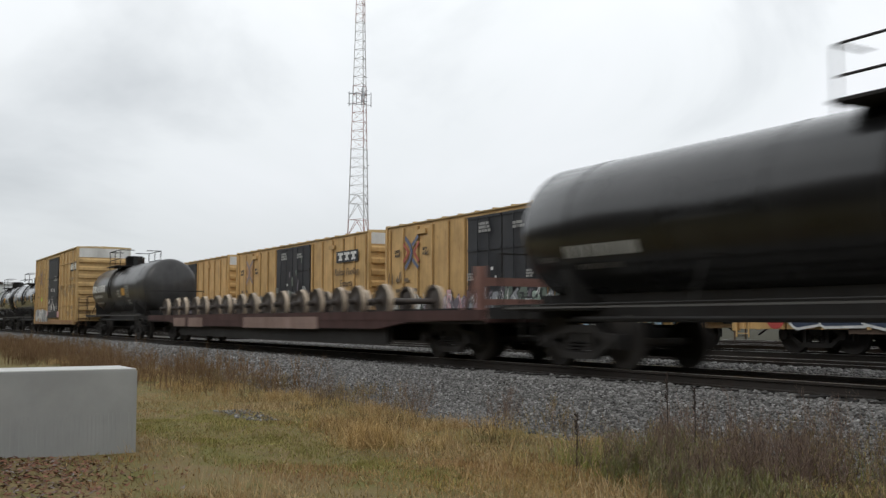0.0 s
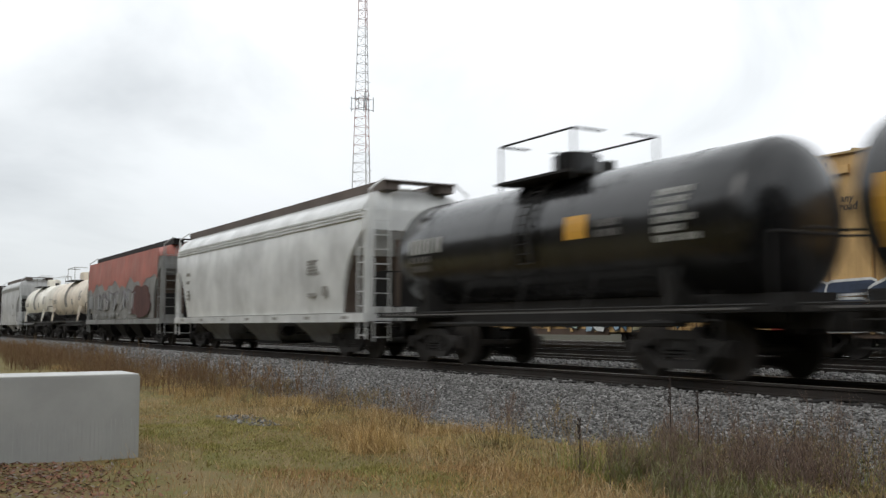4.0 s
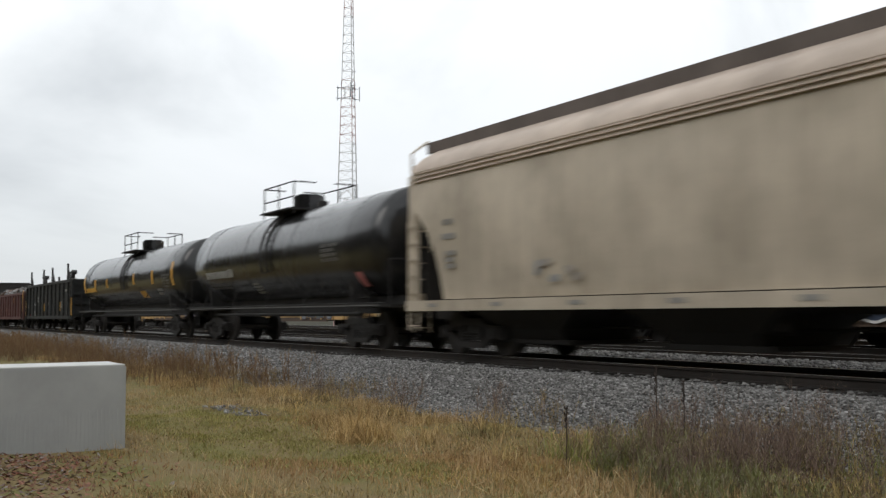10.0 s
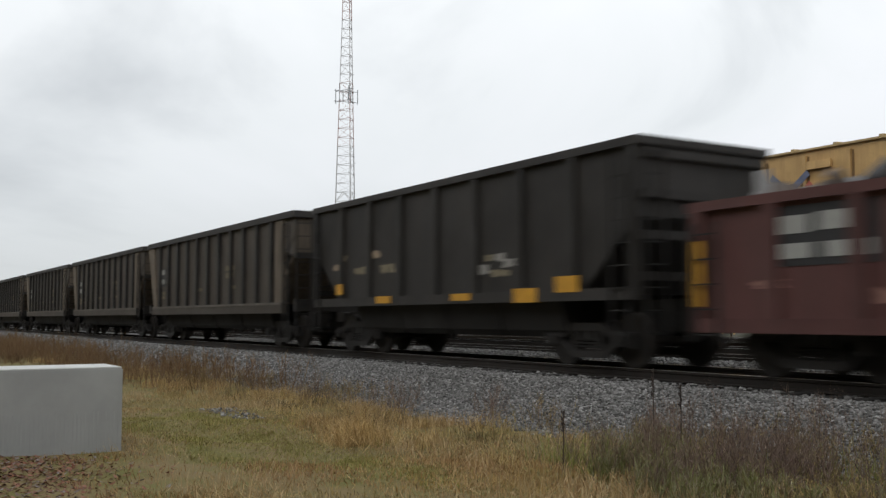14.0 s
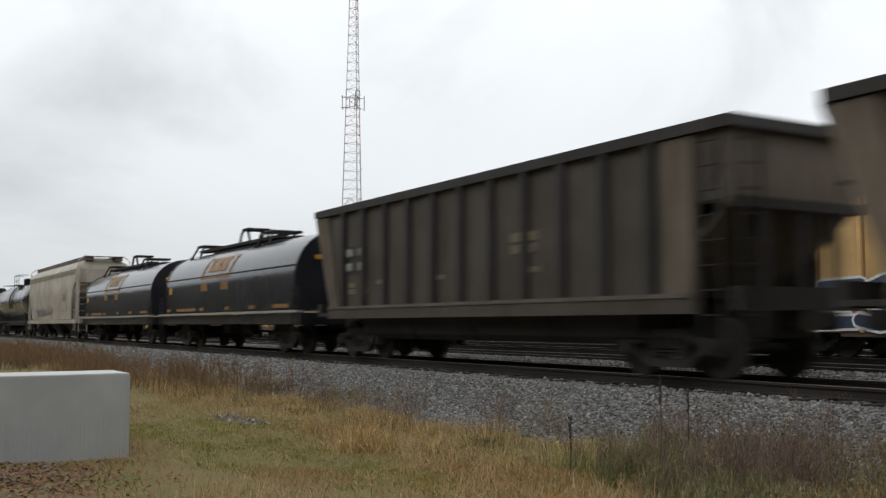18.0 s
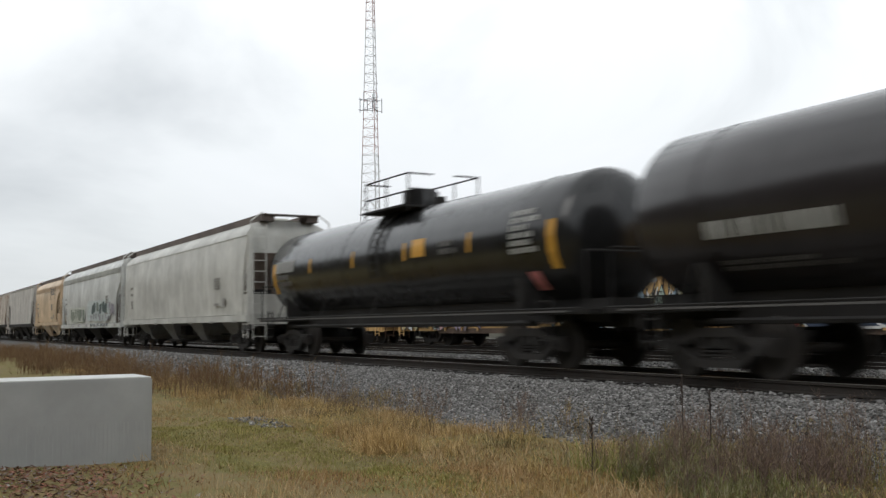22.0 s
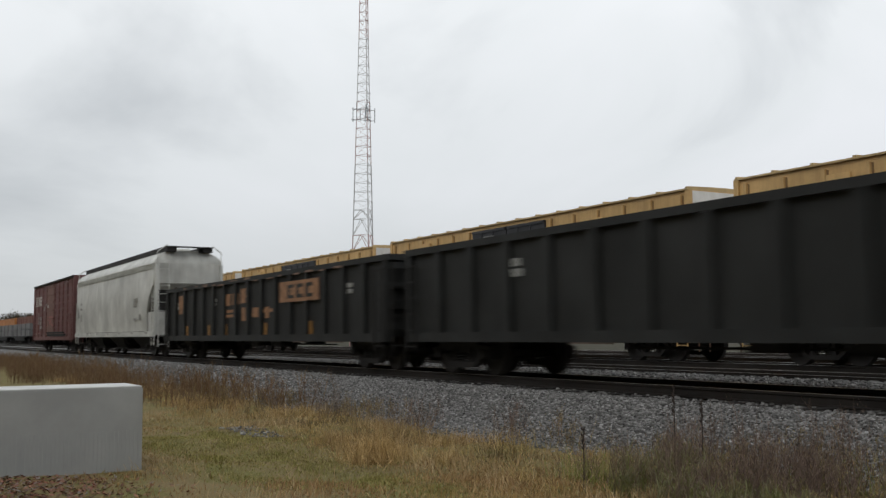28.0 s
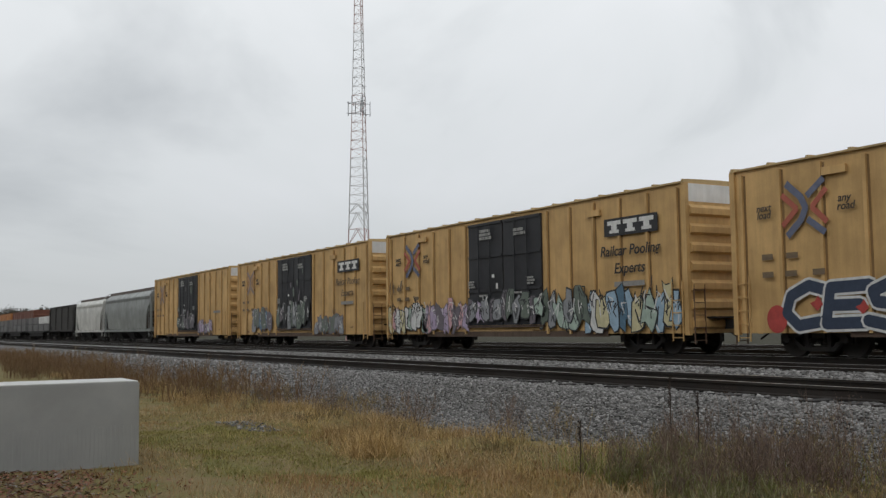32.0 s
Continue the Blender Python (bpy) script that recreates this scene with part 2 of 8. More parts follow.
WHEEL_GREY = paint("dark_wheel_steel", (0.055, 0.043, 0.036), 0.5, (0.05, 0.038, 0.03), 0.5)
WHEEL_NEW = paint("bare_turned_wheel_steel", (0.50, 0.41, 0.31), 0.5, (0.10, 0.058, 0.036), 0.6)
MARK_WHITE = plain("white_stencil_paint", (0.66, 0.66, 0.63), 0.6)
MARK_DIM = plain("dirty_white_stencil_paint", (0.34, 0.34, 0.32), 0.6)
MARK_BLACK = plain("black_stencil_paint", (0.025, 0.025, 0.027), 0.6)
MARK_YEL = plain("yellow_reflective_stripe", (0.58, 0.30, 0.035), 0.4)
MARK_GREEN = plain("lime_patch_paint", (0.45, 0.75, 0.05), 0.5)
MARK_RED = plain("red_mark_paint", (0.42, 0.06, 0.05), 0.5)
MARK_PINK = plain("pink_placard_paint", (0.60, 0.22, 0.21), 0.5)
MARK_GREY = plain("dark_grey_stencil_paint", (0.11, 0.105, 0.10), 0.6)
MARK_ORANGE = plain("faded_orange_mark_paint", (0.29, 0.15, 0.075), 0.7, 0.45, 5.0)
STEEL_RAIL = paint("brown_rail_web", (0.022, 0.018, 0.015), 0.75, (0.05, 0.034, 0.025), 0.5)
RAIL_HEAD = plain("worn_rail_head", (0.46, 0.45, 0.44), 0.30, 0.1, 3, 0.8)
TIE = plain("creosoted_tie_wood", (0.026, 0.023, 0.021), 0.9, 0.35, 9)
WOOD_DARK = paint("dark_stained_planks", (0.020, 0.017, 0.017), 0.75, (0.045, 0.032, 0.028), 0.5)
CONCRETE = plain("smooth_grey_concrete", (0.36, 0.365, 0.355), 0.75, 0.08, 2.2)
CONCRETE_TOP = plain("pale_top_concrete", (0.62, 0.62, 0.60), 0.75, 0.08, 3)
# ---- mesh helpers ----
def mesh_of(bm, name, mat, smooth=False):
    me = bpy.data.meshes.new(name)
    bmesh.ops.recalc_face_normals(bm, faces=bm.faces[:])
    bm.to_mesh(me)
    bm.free()
    me.materials.append(mat)
    if smooth:
        me.polygons.foreach_set("use_smooth", [True] * len(me.polygons))
        me.set_sharp_from_angle(angle=radians(38))
    return me


def part(name, bm, material, parent, label="", loc=(0, 0, 0), smooth=False):
    ob = new(name, mesh_of(bm, name, material, smooth))
    ob.parent = parent
    ob.location = loc
    if label:
        ob["label"] = label
    return ob


def again(name, me, parent, loc, rz=0.0, label=""):
    """One more piece on a mesh that is there already."""
    ob = new(name, me)
    ob.parent = parent
    ob.location = loc
    ob.rotation_euler = (0, 0, rz)
    if label:
        ob["label"] = label
    return ob


def box(bm, x0, x1, y0, y1, z0, z1):
    v = [bm.verts.new((x, y, z)) for x in (x0, x1) for y in (y0, y1) for z in (z0, z1)]
    for f in ((0, 1, 3, 2), (4, 6, 7, 5), (0, 4, 5, 1), (2, 3, 7, 6), (0, 2, 6, 4), (1, 5, 7, 3)):
        bm.faces.new([v[i] for i in f])
    return bm


def boxes(*rows):
    bm = bmesh.new()
    for r in rows:
        box(bm, *r)
    return bm


def rod(bm, p, q, r, n=6):
    p, q = Vector(p), Vector(q)
    d = (q - p).normalized()
    a = d.orthogonal().normalized()
    b = d.cross(a)
    rings = []
    for c in (p, q):
        rings.append([bm.verts.new(c + r * (math.cos(2 * math.pi * i / n) * a + math.sin(2 * math.pi * i / n) * b)) for i in range(n)])
    for i in range(n):
        bm.faces.new((rings[0][i], rings[0][(i + 1) % n], rings[1][(i + 1) % n], rings[1][i]))
    bm.faces.new(rings[0][::-1])
    bm.faces.new(rings[1])
    return bm


def rods(r, *pairs, n=6):
    bm = bmesh.new()
    for p, q in pairs:
        rod(bm, p, q, r, n)
    return bm


def loft(bm, rings, cap=True, closed=True):
    vs = [[bm.verts.new(p) for p in ring] for ring in rings]
    n = len(rings[0])
    for a, b in zip(vs, vs[1:]):
        for i in range(n if closed else n - 1):
            bm.faces.new((a[i], a[(i + 1) % n], b[(i + 1) % n], b[i]))
    if cap:
        bm.faces.new(vs[0][::-1])
        bm.faces.new(vs[-1])
    return bm


def prism(bm, outline, y0, y1):
    """A plate with an outline in x and z, from y0 to y1."""
    return loft(bm, [[(x, y0, z) for x, z in outline], [(x, y1, z) for x, z in outline]])


def empty(name, m=None):
    ob = new(name)
    ob.empty_display_size = 0.3
    if m is not None:
        ob.matrix_world = m
    return ob


def text_mesh(words, size, mat, shear=0.0):
    """Built-in font, set in the x-z plane and facing -y."""
    cu = bpy.data.curves.new("writing", "FONT")
    cu.body, cu.size, cu.align_x, cu.shear, cu.extrude = words, size, "CENTER", shear, 0.004
    cu.offset = 0.012 * size
    ob = new("writing", cu)
    bpy.context.view_layer.update()
    me = bpy.data.meshes.new_from_object(ob.evaluated_get(bpy.context.evaluated_depsgraph_get()))
    bpy.data.objects.remove(ob)
    me.transform(Matrix.Rotation(radians(90), 4, "X"))
    me.materials.clear()
    me.materials.append(mat)
    return me


def raw_mesh(name, verts, faces, mat):
    """A large mesh from numpy arrays: verts (n, 3), faces (m, 3)."""
    me = bpy.data.meshes.new(name)
    me.vertices.add(len(verts))
    me.vertices.foreach_set("co", np.asarray(verts, np.float32).ravel())
    me.loops.add(faces.size)
    me.loops.foreach_set("vertex_index", np.asarray(faces, np.int32).ravel())
    me.polygons.add(len(faces))
    me.polygons.foreach_set("loop_start", np.arange(0, faces.size, 3, dtype=np.int32))
    me.update(calc_edges=True)
    me.materials.append(mat)
    return me


# ---- the ground: one sheet, a lawn below the railway bank ----
NEAR_Y, MID_Y, FAR_Y = 12.12, 16.95, 21.9
LAWN_Z, BED_Z = -0.78, -0.20


def ground_z(x, y):
    """Height of the lawn, the bank and the track bed."""
    x, y = np.asarray(x, float), np.asarray(y, float)
    toe, top = 8.35 + 0.25 * np.sin(x * 0.31) + 0.12 * np.sin(x * 1.1), 10.35
    s = np.clip((y - toe) / (top - toe), 0, 1)
    z = LAWN_Z + (BED_Z - LAWN_Z) * (s * s * (3 - 2 * s) * 0.5 + s * 0.5)
    fall = np.clip((y - 36) / 8, 0, 1)
    z = z - 0.45 * fall
    mid = 0.5 * (NEAR_Y + MID_Y)
    z = z + 0.15 * np.clip((0.5 * (MID_Y - NEAR_Y) - 1.05 - np.abs(y - mid)) / 0.45, 0, 1)
    near = np.clip(1 - np.hypot(x, y) / 60, 0, 1) * (1 - s)
    return z + near * (0.05 * np.sin(x * 0.9 + y * 0.6) + 0.03 * np.sin(x * 2.3 - y * 1.7))


def spread(lo, hi, fine_lo, fine_hi, step):
    a = list(np.arange(fine_lo, fine_hi + 1e-6, step))
    d, v = step, fine_hi
    while v < hi:
        d *= 1.25
        v += d
        a.append(v)
    d, v = step, fine_lo
    while v > lo:
        d *= 1.25
        v -= d
        a.insert(0, v)
    return np.array(a)


def ground_material():
    m, nt, b = mat_base("lawn_and_gravel")
    geo = nt.nodes.new("ShaderNodeNewGeometry")
    sep = nt.nodes.new("ShaderNodeSeparateXYZ")
    nt.links.new(geo.outputs["Position"], sep.inputs[0])
    big, mid, fine = noise_node(nt, 0.28, 4, 0.6, world=True), noise_node(nt, 1.4, 5, 0.65, world=True), noise_node(nt, 22, 4, 0.7, world=True)
    straw = mix_node(nt, fine.outputs[0], (0.125, 0.095, 0.045), (0.30, 0.225, 0.11))
    green = mix_node(nt, fine.outputs[0], (0.085, 0.085, 0.028), (0.24, 0.22, 0.08))
    dirt = mix_node(nt, fine.outputs[0], (0.085, 0.058, 0.038), (0.21, 0.15, 0.105))
    grass = mix_node(nt, ramp_node(nt, mid.outputs[0], 0.42, 0.62).outputs[0], straw, green)
    grass = mix_node(nt, ramp_node(nt, big.outputs[0], 0.64, 0.76).outputs[0], grass, dirt)
    stone = noise_node(nt, 26, 3, 0.7, world=True)
    gravel = mix_node(nt, ramp_node(nt, stone.outputs[0], 0.36, 0.66).outputs[0], (0.055, 0.053, 0.051), (0.28, 0.275, 0.265))
    w = nt.nodes.new("ShaderNodeMath")
    w.operation = "MULTIPLY_ADD"
    nt.links.new(mid.outputs[0], w.inputs[0])
    w.inputs[1].default_value = 1.2
    nt.links.new(sep.outputs[1], w.inputs[2])
    bank = nt.nodes.new("ShaderNodeMapRange")
    bank.inputs["From Min"].default_value, bank.inputs["From Max"].default_value = 8.75, 9.25
    nt.links.new(w.outputs[0], bank.inputs[0])
    beyond = nt.nodes.new("ShaderNodeMapRange")
    beyond.inputs["From Min"].default_value, beyond.inputs["From Max"].default_value = 38, 46
    nt.links.new(w.outputs[0], beyond.inputs[0])
    col = mix_node(nt, bank.outputs[0], grass, gravel)
    field = mix_node(nt, fine.outputs[0], (0.03, 0.030, 0.020), (0.07, 0.064, 0.042))
    col = mix_node(nt, beyond.outputs[0], col, field)
    nt.links.new(col, b.inputs["Base Color"])
    b.inputs["Roughness"].default_value = 0.95
    b.inputs["Specular IOR Level"].default_value = 0.15
    bump_node(nt, fine.outputs[0], b, 0.6, 0.03)
    return m


def build_ground():
    xs, ys = spread(-3500, 2500, -60, 14, 0.5), spread(-1500, 3500, -2, 13, 0.25)
    X, Y = np.meshgrid(xs, ys, indexing="ij")
    Z = ground_z(X, Y)
    V = np.stack([X, Y, Z], -1).reshape(-1, 3)
    n, k = len(xs), len(ys)
    i, j = np.meshgrid(np.arange(n - 1), np.arange(k - 1), indexing="ij")
    a = (i * k + j).ravel()
    F = np.concatenate([np.stack([a, a + k, a + k + 1], -1), np.stack([a, a + k + 1, a + 1], -1)])
    me = raw_mesh("ground", V, F, ground_material())
    me.polygons.foreach_set("use_smooth", [True] * len(me.polygons))
    return tagged(new("ground", me), "brown autumn lawn rising to a grey gravel railway bank", "ground", kind="structure")


ground = build_ground()


def build_track(y, label, near):
    tr = tagged(empty("railway_track", pose(0, y, 0)), label, "railway track", "railway tracks", "structure")
    head = [(-0.036, 0.0), (0.036, 0.0), (0.036, -0.035), (0.010, -0.045), (0.010, -0.135), (0.070, -0.15), (0.070, -0.165),
            (-0.070, -0.165), (-0.070, -0.15), (-0.010, -0.135), (-0.010, -0.045), (-0.036, -0.035)]
    for s in (-0.755, 0.755):
        bm = bmesh.new()
        loft(bm, [[(x, s + a, z - 0.004) for a, z in head] for x in (-900, -200, -60, 60, 400)])
        rail = part("rail", bm, STEEL_RAIL, tr)
        part("running_surface", boxes((-900, 400, s - 0.030, s + 0.030, -0.004, 0.0)), RAIL_HEAD, rail, "bright worn strip on the rail head")
    tie = mesh_of(boxes((-0.115, 0.115, -1.3, 1.3, -0.30, -0.165)), "tie", TIE)
    rng = random.Random(int(y * 10))
    lo, hi = near
    x = lo
    while x < hi:
        again("tie", tie, tr, (x + rng.uniform(-0.04, 0.04), rng.uniform(-0.06, 0.06), rng.uniform(-0.02, 0.01)), rng.uniform(-0.015, 0.015))
        x += 0.53
    return tr


build_track(NEAR_Y, "main line track of worn steel rails on dark wooden ties", (-62, 2))
build_track(MID_Y, "empty second track of steel rails on wooden ties", (-45, -2))
build_track(FAR_Y, "siding track under the parked yellow boxcars", (-60, -4))
build_track(27.2, "yard track of steel rails beyond the parked boxcars", (-55, -8))
build_track(32.4, "outermost yard track of steel rails", (-60, -10))


# ---- loose ballast: broken stone lying on the bank and between the tracks ----
def build_ballast():
    rng = np.random.default_rng(5)
    t = (1 + 5 ** 0.5) / 2
    ico = np.array([(-1, t, 0), (1, t, 0), (-1, -t, 0), (1, -t, 0), (0, -1, t), (0, 1, t), (0, -1, -t), (0, 1, -t), (t, 0, -1), (t, 0, 1), (-t, 0, -1), (-t, 0, 1)]) / 1.9
    tri = np.array([(0, 11, 5), (0, 5, 1), (0, 1, 7), (0, 7, 10), (0, 10, 11), (1, 5, 9), (5, 11, 4), (11, 10, 2), (10, 7, 6), (7, 1, 8),
                    (3, 9, 4), (3, 4, 2), (3, 2, 6), (3, 6, 8), (3, 8, 9), (4, 9, 5), (2, 4, 11), (6, 2, 10), (8, 6, 7), (9, 8, 1)])
    spots = []
    for x0, x1, y0, y1, n, r in ((-22, -3, 8.2, 10.9, 44000, 0.018), (-26, -22, 8.2, 10.9, 5500, 0.024), (-44, -26, 8.3, 10.9, 11000, 0.032), (-75, -44, 8.5, 10.9, 7000, 0.045),
                                 (-34, -4, 10.9, 13.4, 6000, 0.030), (-44, -4, NEAR_Y + 1.0, MID_Y - 1.0, 14000, 0.027), (-46, -8, 18.0, 20.8, 5000, 0.038),
                                 (-17.2, -15.3, 5.4, 5.95, 1100, 0.019)):
        p = np.stack([rng.uniform(x0, x1, n), rng.uniform(y0, y1, n), rng.uniform(0.7, 1.5, n) * r], -1)
        keep = (rng.random(n) < np.clip((p[:, 1] - 8.0) / 1.1, 0.12, 1)) & ~((np.abs(np.abs(p[:, 1] - NEAR_Y) - 0.755) < 0.09) | (np.abs(np.abs(p[:, 1] - MID_Y) - 0.755) < 0.09))
        spots.append(p[keep])
    P = np.concatenate(spots)
    n = len(P)
    V = ico[None] * (1 + 0.5 * (rng.random((n, 12, 1)) - 0.5))
    V = V * np.stack([rng.uniform(0.8, 1.5, n), rng.uniform(0.8, 1.3, n), rng.uniform(0.55, 0.95, n)], -1)[:, None]
    a = rng.uniform(0, 6.283, n)
    c, s = np.cos(a)[:, None], np.sin(a)[:, None]
    V = np.stack([c * V[..., 0] - s * V[..., 1], s * V[..., 0] + c * V[..., 1], V[..., 2]], -1) * P[:, 2][:, None, None]
    V[..., 0] += P[:, 0][:, None]
    V[..., 1] += P[:, 1][:, None]
    V[..., 2] += (ground_z(P[:, 0], P[:, 1]) + 0.35 * P[:, 2])[:, None]
    F = (tri[None] + 12 * np.arange(n)[:, None, None]).reshape(-1, 3)
    mat = island("broken_ballast_stone", [(0.05, 0.048, 0.046), (0.17, 0.165, 0.158), (0.09, 0.087, 0.083), (0.31, 0.302, 0.29), (0.24, 0.232, 0.223), (0.10, 0.096, 0.092), (0.46, 0.45, 0.435)], 0.9)
    tagged(new("ballast", raw_mesh("ballast", V.reshape(-1, 3), F, mat)), "grey broken ballast stone lying on the railway bank", "ballast", kind="stuff")


build_ballast()


# ---- lattice radio mast beyond the yard ----
def build_mast():
    x, y = -108.7, 51.8
    base = float(ground_z(x, y))
    mast = tagged(empty("radio_mast", pose(x, y, base, 0, 0, 22)), "tall red and white lattice steel radio mast with antennas", "radio mast")
    white, red = plain("faded_white_mast_paint", (0.50, 0.49, 0.49), 0.6), plain("faded_red_mast_paint", (0.40, 0.25, 0.23), 0.6)
    steel = plain("galvanised_antenna_steel", (0.30, 0.31, 0.32), 0.5, metal=0.3)
    top = 52.0
    half = lambda z: 1.62 - (z / 41.0) * 1.10 if z < 41 else 0.52 - (z - 41) * 0.012

    def corner(i, z):
        a = radians(90 + 120 * i)
        r = half(z) * 1.155
        return Vector((r * math.cos(a), r * math.sin(a), z))
    levels, z = [0.0], 0.0
    while z < top:
        z += 1.95 if z < 15.5 else 1.12
        levels.append(z)
    for k in range(0, len(levels) - 1, 7):
        sect = levels[k:k + 8]
        col = red if (k // 7) % 2 == 0 else white
        for i in range(3):
            part("leg", rods(0.075 if sect[0] < 15 else 0.052, (corner(i, sect[0]), corner(i, sect[-1])), n=5), col, mast)
        for i in range(3):
            j = (i + 1) % 3
            for n, (a, b) in enumerate(zip(sect, sect[1:])):
                part("strut", rods(0.032, (corner(i, b), corner(j, b)), n=4), col, mast)
                if b < 17:
                    mid = (corner(i, b) + corner(j, b)) / 2
                    part("brace", rods(0.035, (corner(i, a), mid), (mid, corner(j, a)), n=4), col, mast)
                else:
                    p, q = (corner(i, a), corner(j, b)) if n % 2 else (corner(j, a), corner(i, b))
                    part("brace", rods(0.016, (p, q), n=4), col, mast)
    for zc in (27.9, 29.2):
        bm = bmesh.new()
        for i in range(3):
            a, b = corner(i, zc), corner((i + 1) % 3, zc)
            d = (b - a).normalized()
            rod(bm, a - 0.65 * d, b + 0.65 * d, 0.035, 5)
        part("antenna_frame", bm, steel, mast)
    for i in range(3):
        a, b = corner(i, 28.6), corner((i + 1) % 3, 28.6)
        d = (b - a).normalized()
        for s, h in ((-0.62, 1.5), (0.35, 1.2), (1.0, 2.1)):
            p = a + d * ((b - a).length * max(s, 0) if s > 0 else s)
            part("antenna", rods(0.055, (p + Vector((0, 0, -0.9)), p + Vector((0, 0, h - 0.6))), n=5), steel, mast, "slim whip antenna")
    bm = rods(0.03, *[(corner(0, a), corner(0, a) + Vector((0.28, 0, 0))) for a in (20.4, 31.3)], n=5)
    part("bracket", bm, steel, mast)


build_mast()


# ---- pale concrete block on the lawn ----
def build_block():
    x0, x1, y0, y1, top = -13.60, -12.63, -0.2, 2.99, 0.245
    blk = tagged(empty("concrete_block", pose(x1, y1, LAWN_Z - 0.06)), "pale grey concrete block standing on the lawn", "concrete block")
    h = top - LAWN_Z + 0.06
    bm = boxes((x0 - x1, 0, y0 - y1, 0, 0, h - 0.012))
    bmesh.ops.bevel(bm, geom=bm.edges[:], offset=0.016, segments=2, affect="EDGES")
    part("body", bm, CONCRETE, blk)
    bm = boxes((x0 - x1 + 0.016, -0.016, y0 - y1 + 0.016, -0.016, h - 0.012, h))
    part("top_face", bm, CONCRETE_TOP, blk, "top face paler than the sides")
    rib = mesh_of(boxes((-0.004, 0.003, -0.008, 0.008, 0.05, 0.55)), "rib", CONCRETE)
    for i in range(64):
        again("rib", rib, blk, (0, -0.05 - i * 0.048, 0))


build_block()
# ---- rolling stock: trucks, couplers and the fittings that every car shares ----
SPEED = 20.2
WHEEL_R = 0.46
wheelsets = []


def wheel_profile(bm, y, sgn, r=WHEEL_R):
    prof = [(0.09, -0.09), (0.12, -0.07), (0.30, -0.03), (r - 0.06, -0.055), (r, -0.06), (r + 0.0, 0.05), (r + 0.025, 0.055), (r + 0.025, 0.075), (r - 0.06, 0.075), (0.30, 0.02), (0.12, 0.06)]
    n = 20
    rings = [[(q * math.cos(2 * math.pi * i / n), y + sgn * w, q * math.sin(2 * math.pi * i / n)) for i in range(n)] for q, w in prof]
    loft(bm, rings, cap=True)


def wheelset_mesh(mat, r=WHEEL_R, tread=None):
    bm = bmesh.new()
    for s in (-1, 1):
        wheel_profile(bm, s * 0.755, -s, r)
    rod(bm, (0, -1.02, 0), (0, 1.02, 0), 0.075, 10)
    me = mesh_of(bm, "wheelset", mat, True)
    if tread:
        me.materials.append(tread)
        for p in me.polygons:
            c = p.center
            p.material_index = 1 if math.hypot(c.x, c.z) > r - 0.015 else 0
    return me


def load_wheel(s, r=0.42):
    bm = bmesh.new()
    wheel_profile(bm, s * 0.755, -s, r)
    me = mesh_of(bm, "wheel", WHEEL_GREY, True)
    me.materials.append(WHEEL_NEW)
    for p in me.polygons:
        p.material_index = 1 if math.hypot(p.center.x, p.center.z) > r - 0.015 else 0
    return me


WHEELSET = wheelset_mesh(WHEEL)
LOAD_WHEELS = [load_wheel(-1), load_wheel(1)]
LOAD_AXLE = mesh_of(rods(0.075, ((0, -1.02, 0), (0, 1.02, 0)), n=10), "axle", WHEEL_GREY, True)


def frame_mesh():
    """A cast side frame: arched top chord, sagging lower chord, two columns, journal boxes."""
    bm = bmesh.new()
    prism(bm, [(-1.14, 0.60), (-0.62, 0.63), (-0.40, 0.76), (0.40, 0.76), (0.62, 0.63), (1.14, 0.60), (1.14, 0.50), (0.66, 0.50), (0.42, 0.62), (-0.42, 0.62), (-0.66, 0.50), (-1.14, 0.50)], -0.08, 0.08)
    prism(bm, [(-0.78, 0.52), (-0.44, 0.27), (0.44, 0.27), (0.78, 0.52), (0.78, 0.40), (0.48, 0.16), (-0.48, 0.16), (-0.78, 0.40)], -0.075, 0.075)
    for s in (-1, 1):
        box(bm, s * 0.34 - 0.055, s * 0.34 + 0.055, -0.07, 0.07, 0.26, 0.64)
        box(bm, s * 0.89 - 0.15, s * 0.89 + 0.15, -0.11, 0.11, 0.36, 0.56)
        rod(bm, (s * 0.89, -0.19, 0.46), (s * 0.89, 0.19, 0.46), 0.10, 10)
        box(bm, s * 1.12 - 0.03, s * 1.12 + 0.03, -0.09, 0.09, 0.34, 0.58)
    return mesh_of(bm, "side_frame", TRUCK)


def spring_mesh():
    bm = bmesh.new()
    for x in (-0.2, 0, 0.2):
        for k in range(4):
            rod(bm, (x, 0, 0.27 + 0.06 * k), (x, 0, 0.305 + 0.06 * k), 0.085, 8)
    return mesh_of(bm, "spring_pack", UNDER)


SIDE_FRAME, SPRINGS = frame_mesh(), spring_mesh()
BOLSTER = mesh_of(boxes((-0.2, 0.2, -1.05, 1.05, 0.48, 0.70), (-0.1, 0.1, -0.7, 0.7, 0.70, 0.80), (-0.55, -0.45, -0.72, 0.72, 0.36, 0.48), (0.45, 0.55, -0.72, 0.72, 0.36, 0.48)), "bolster", UNDER)


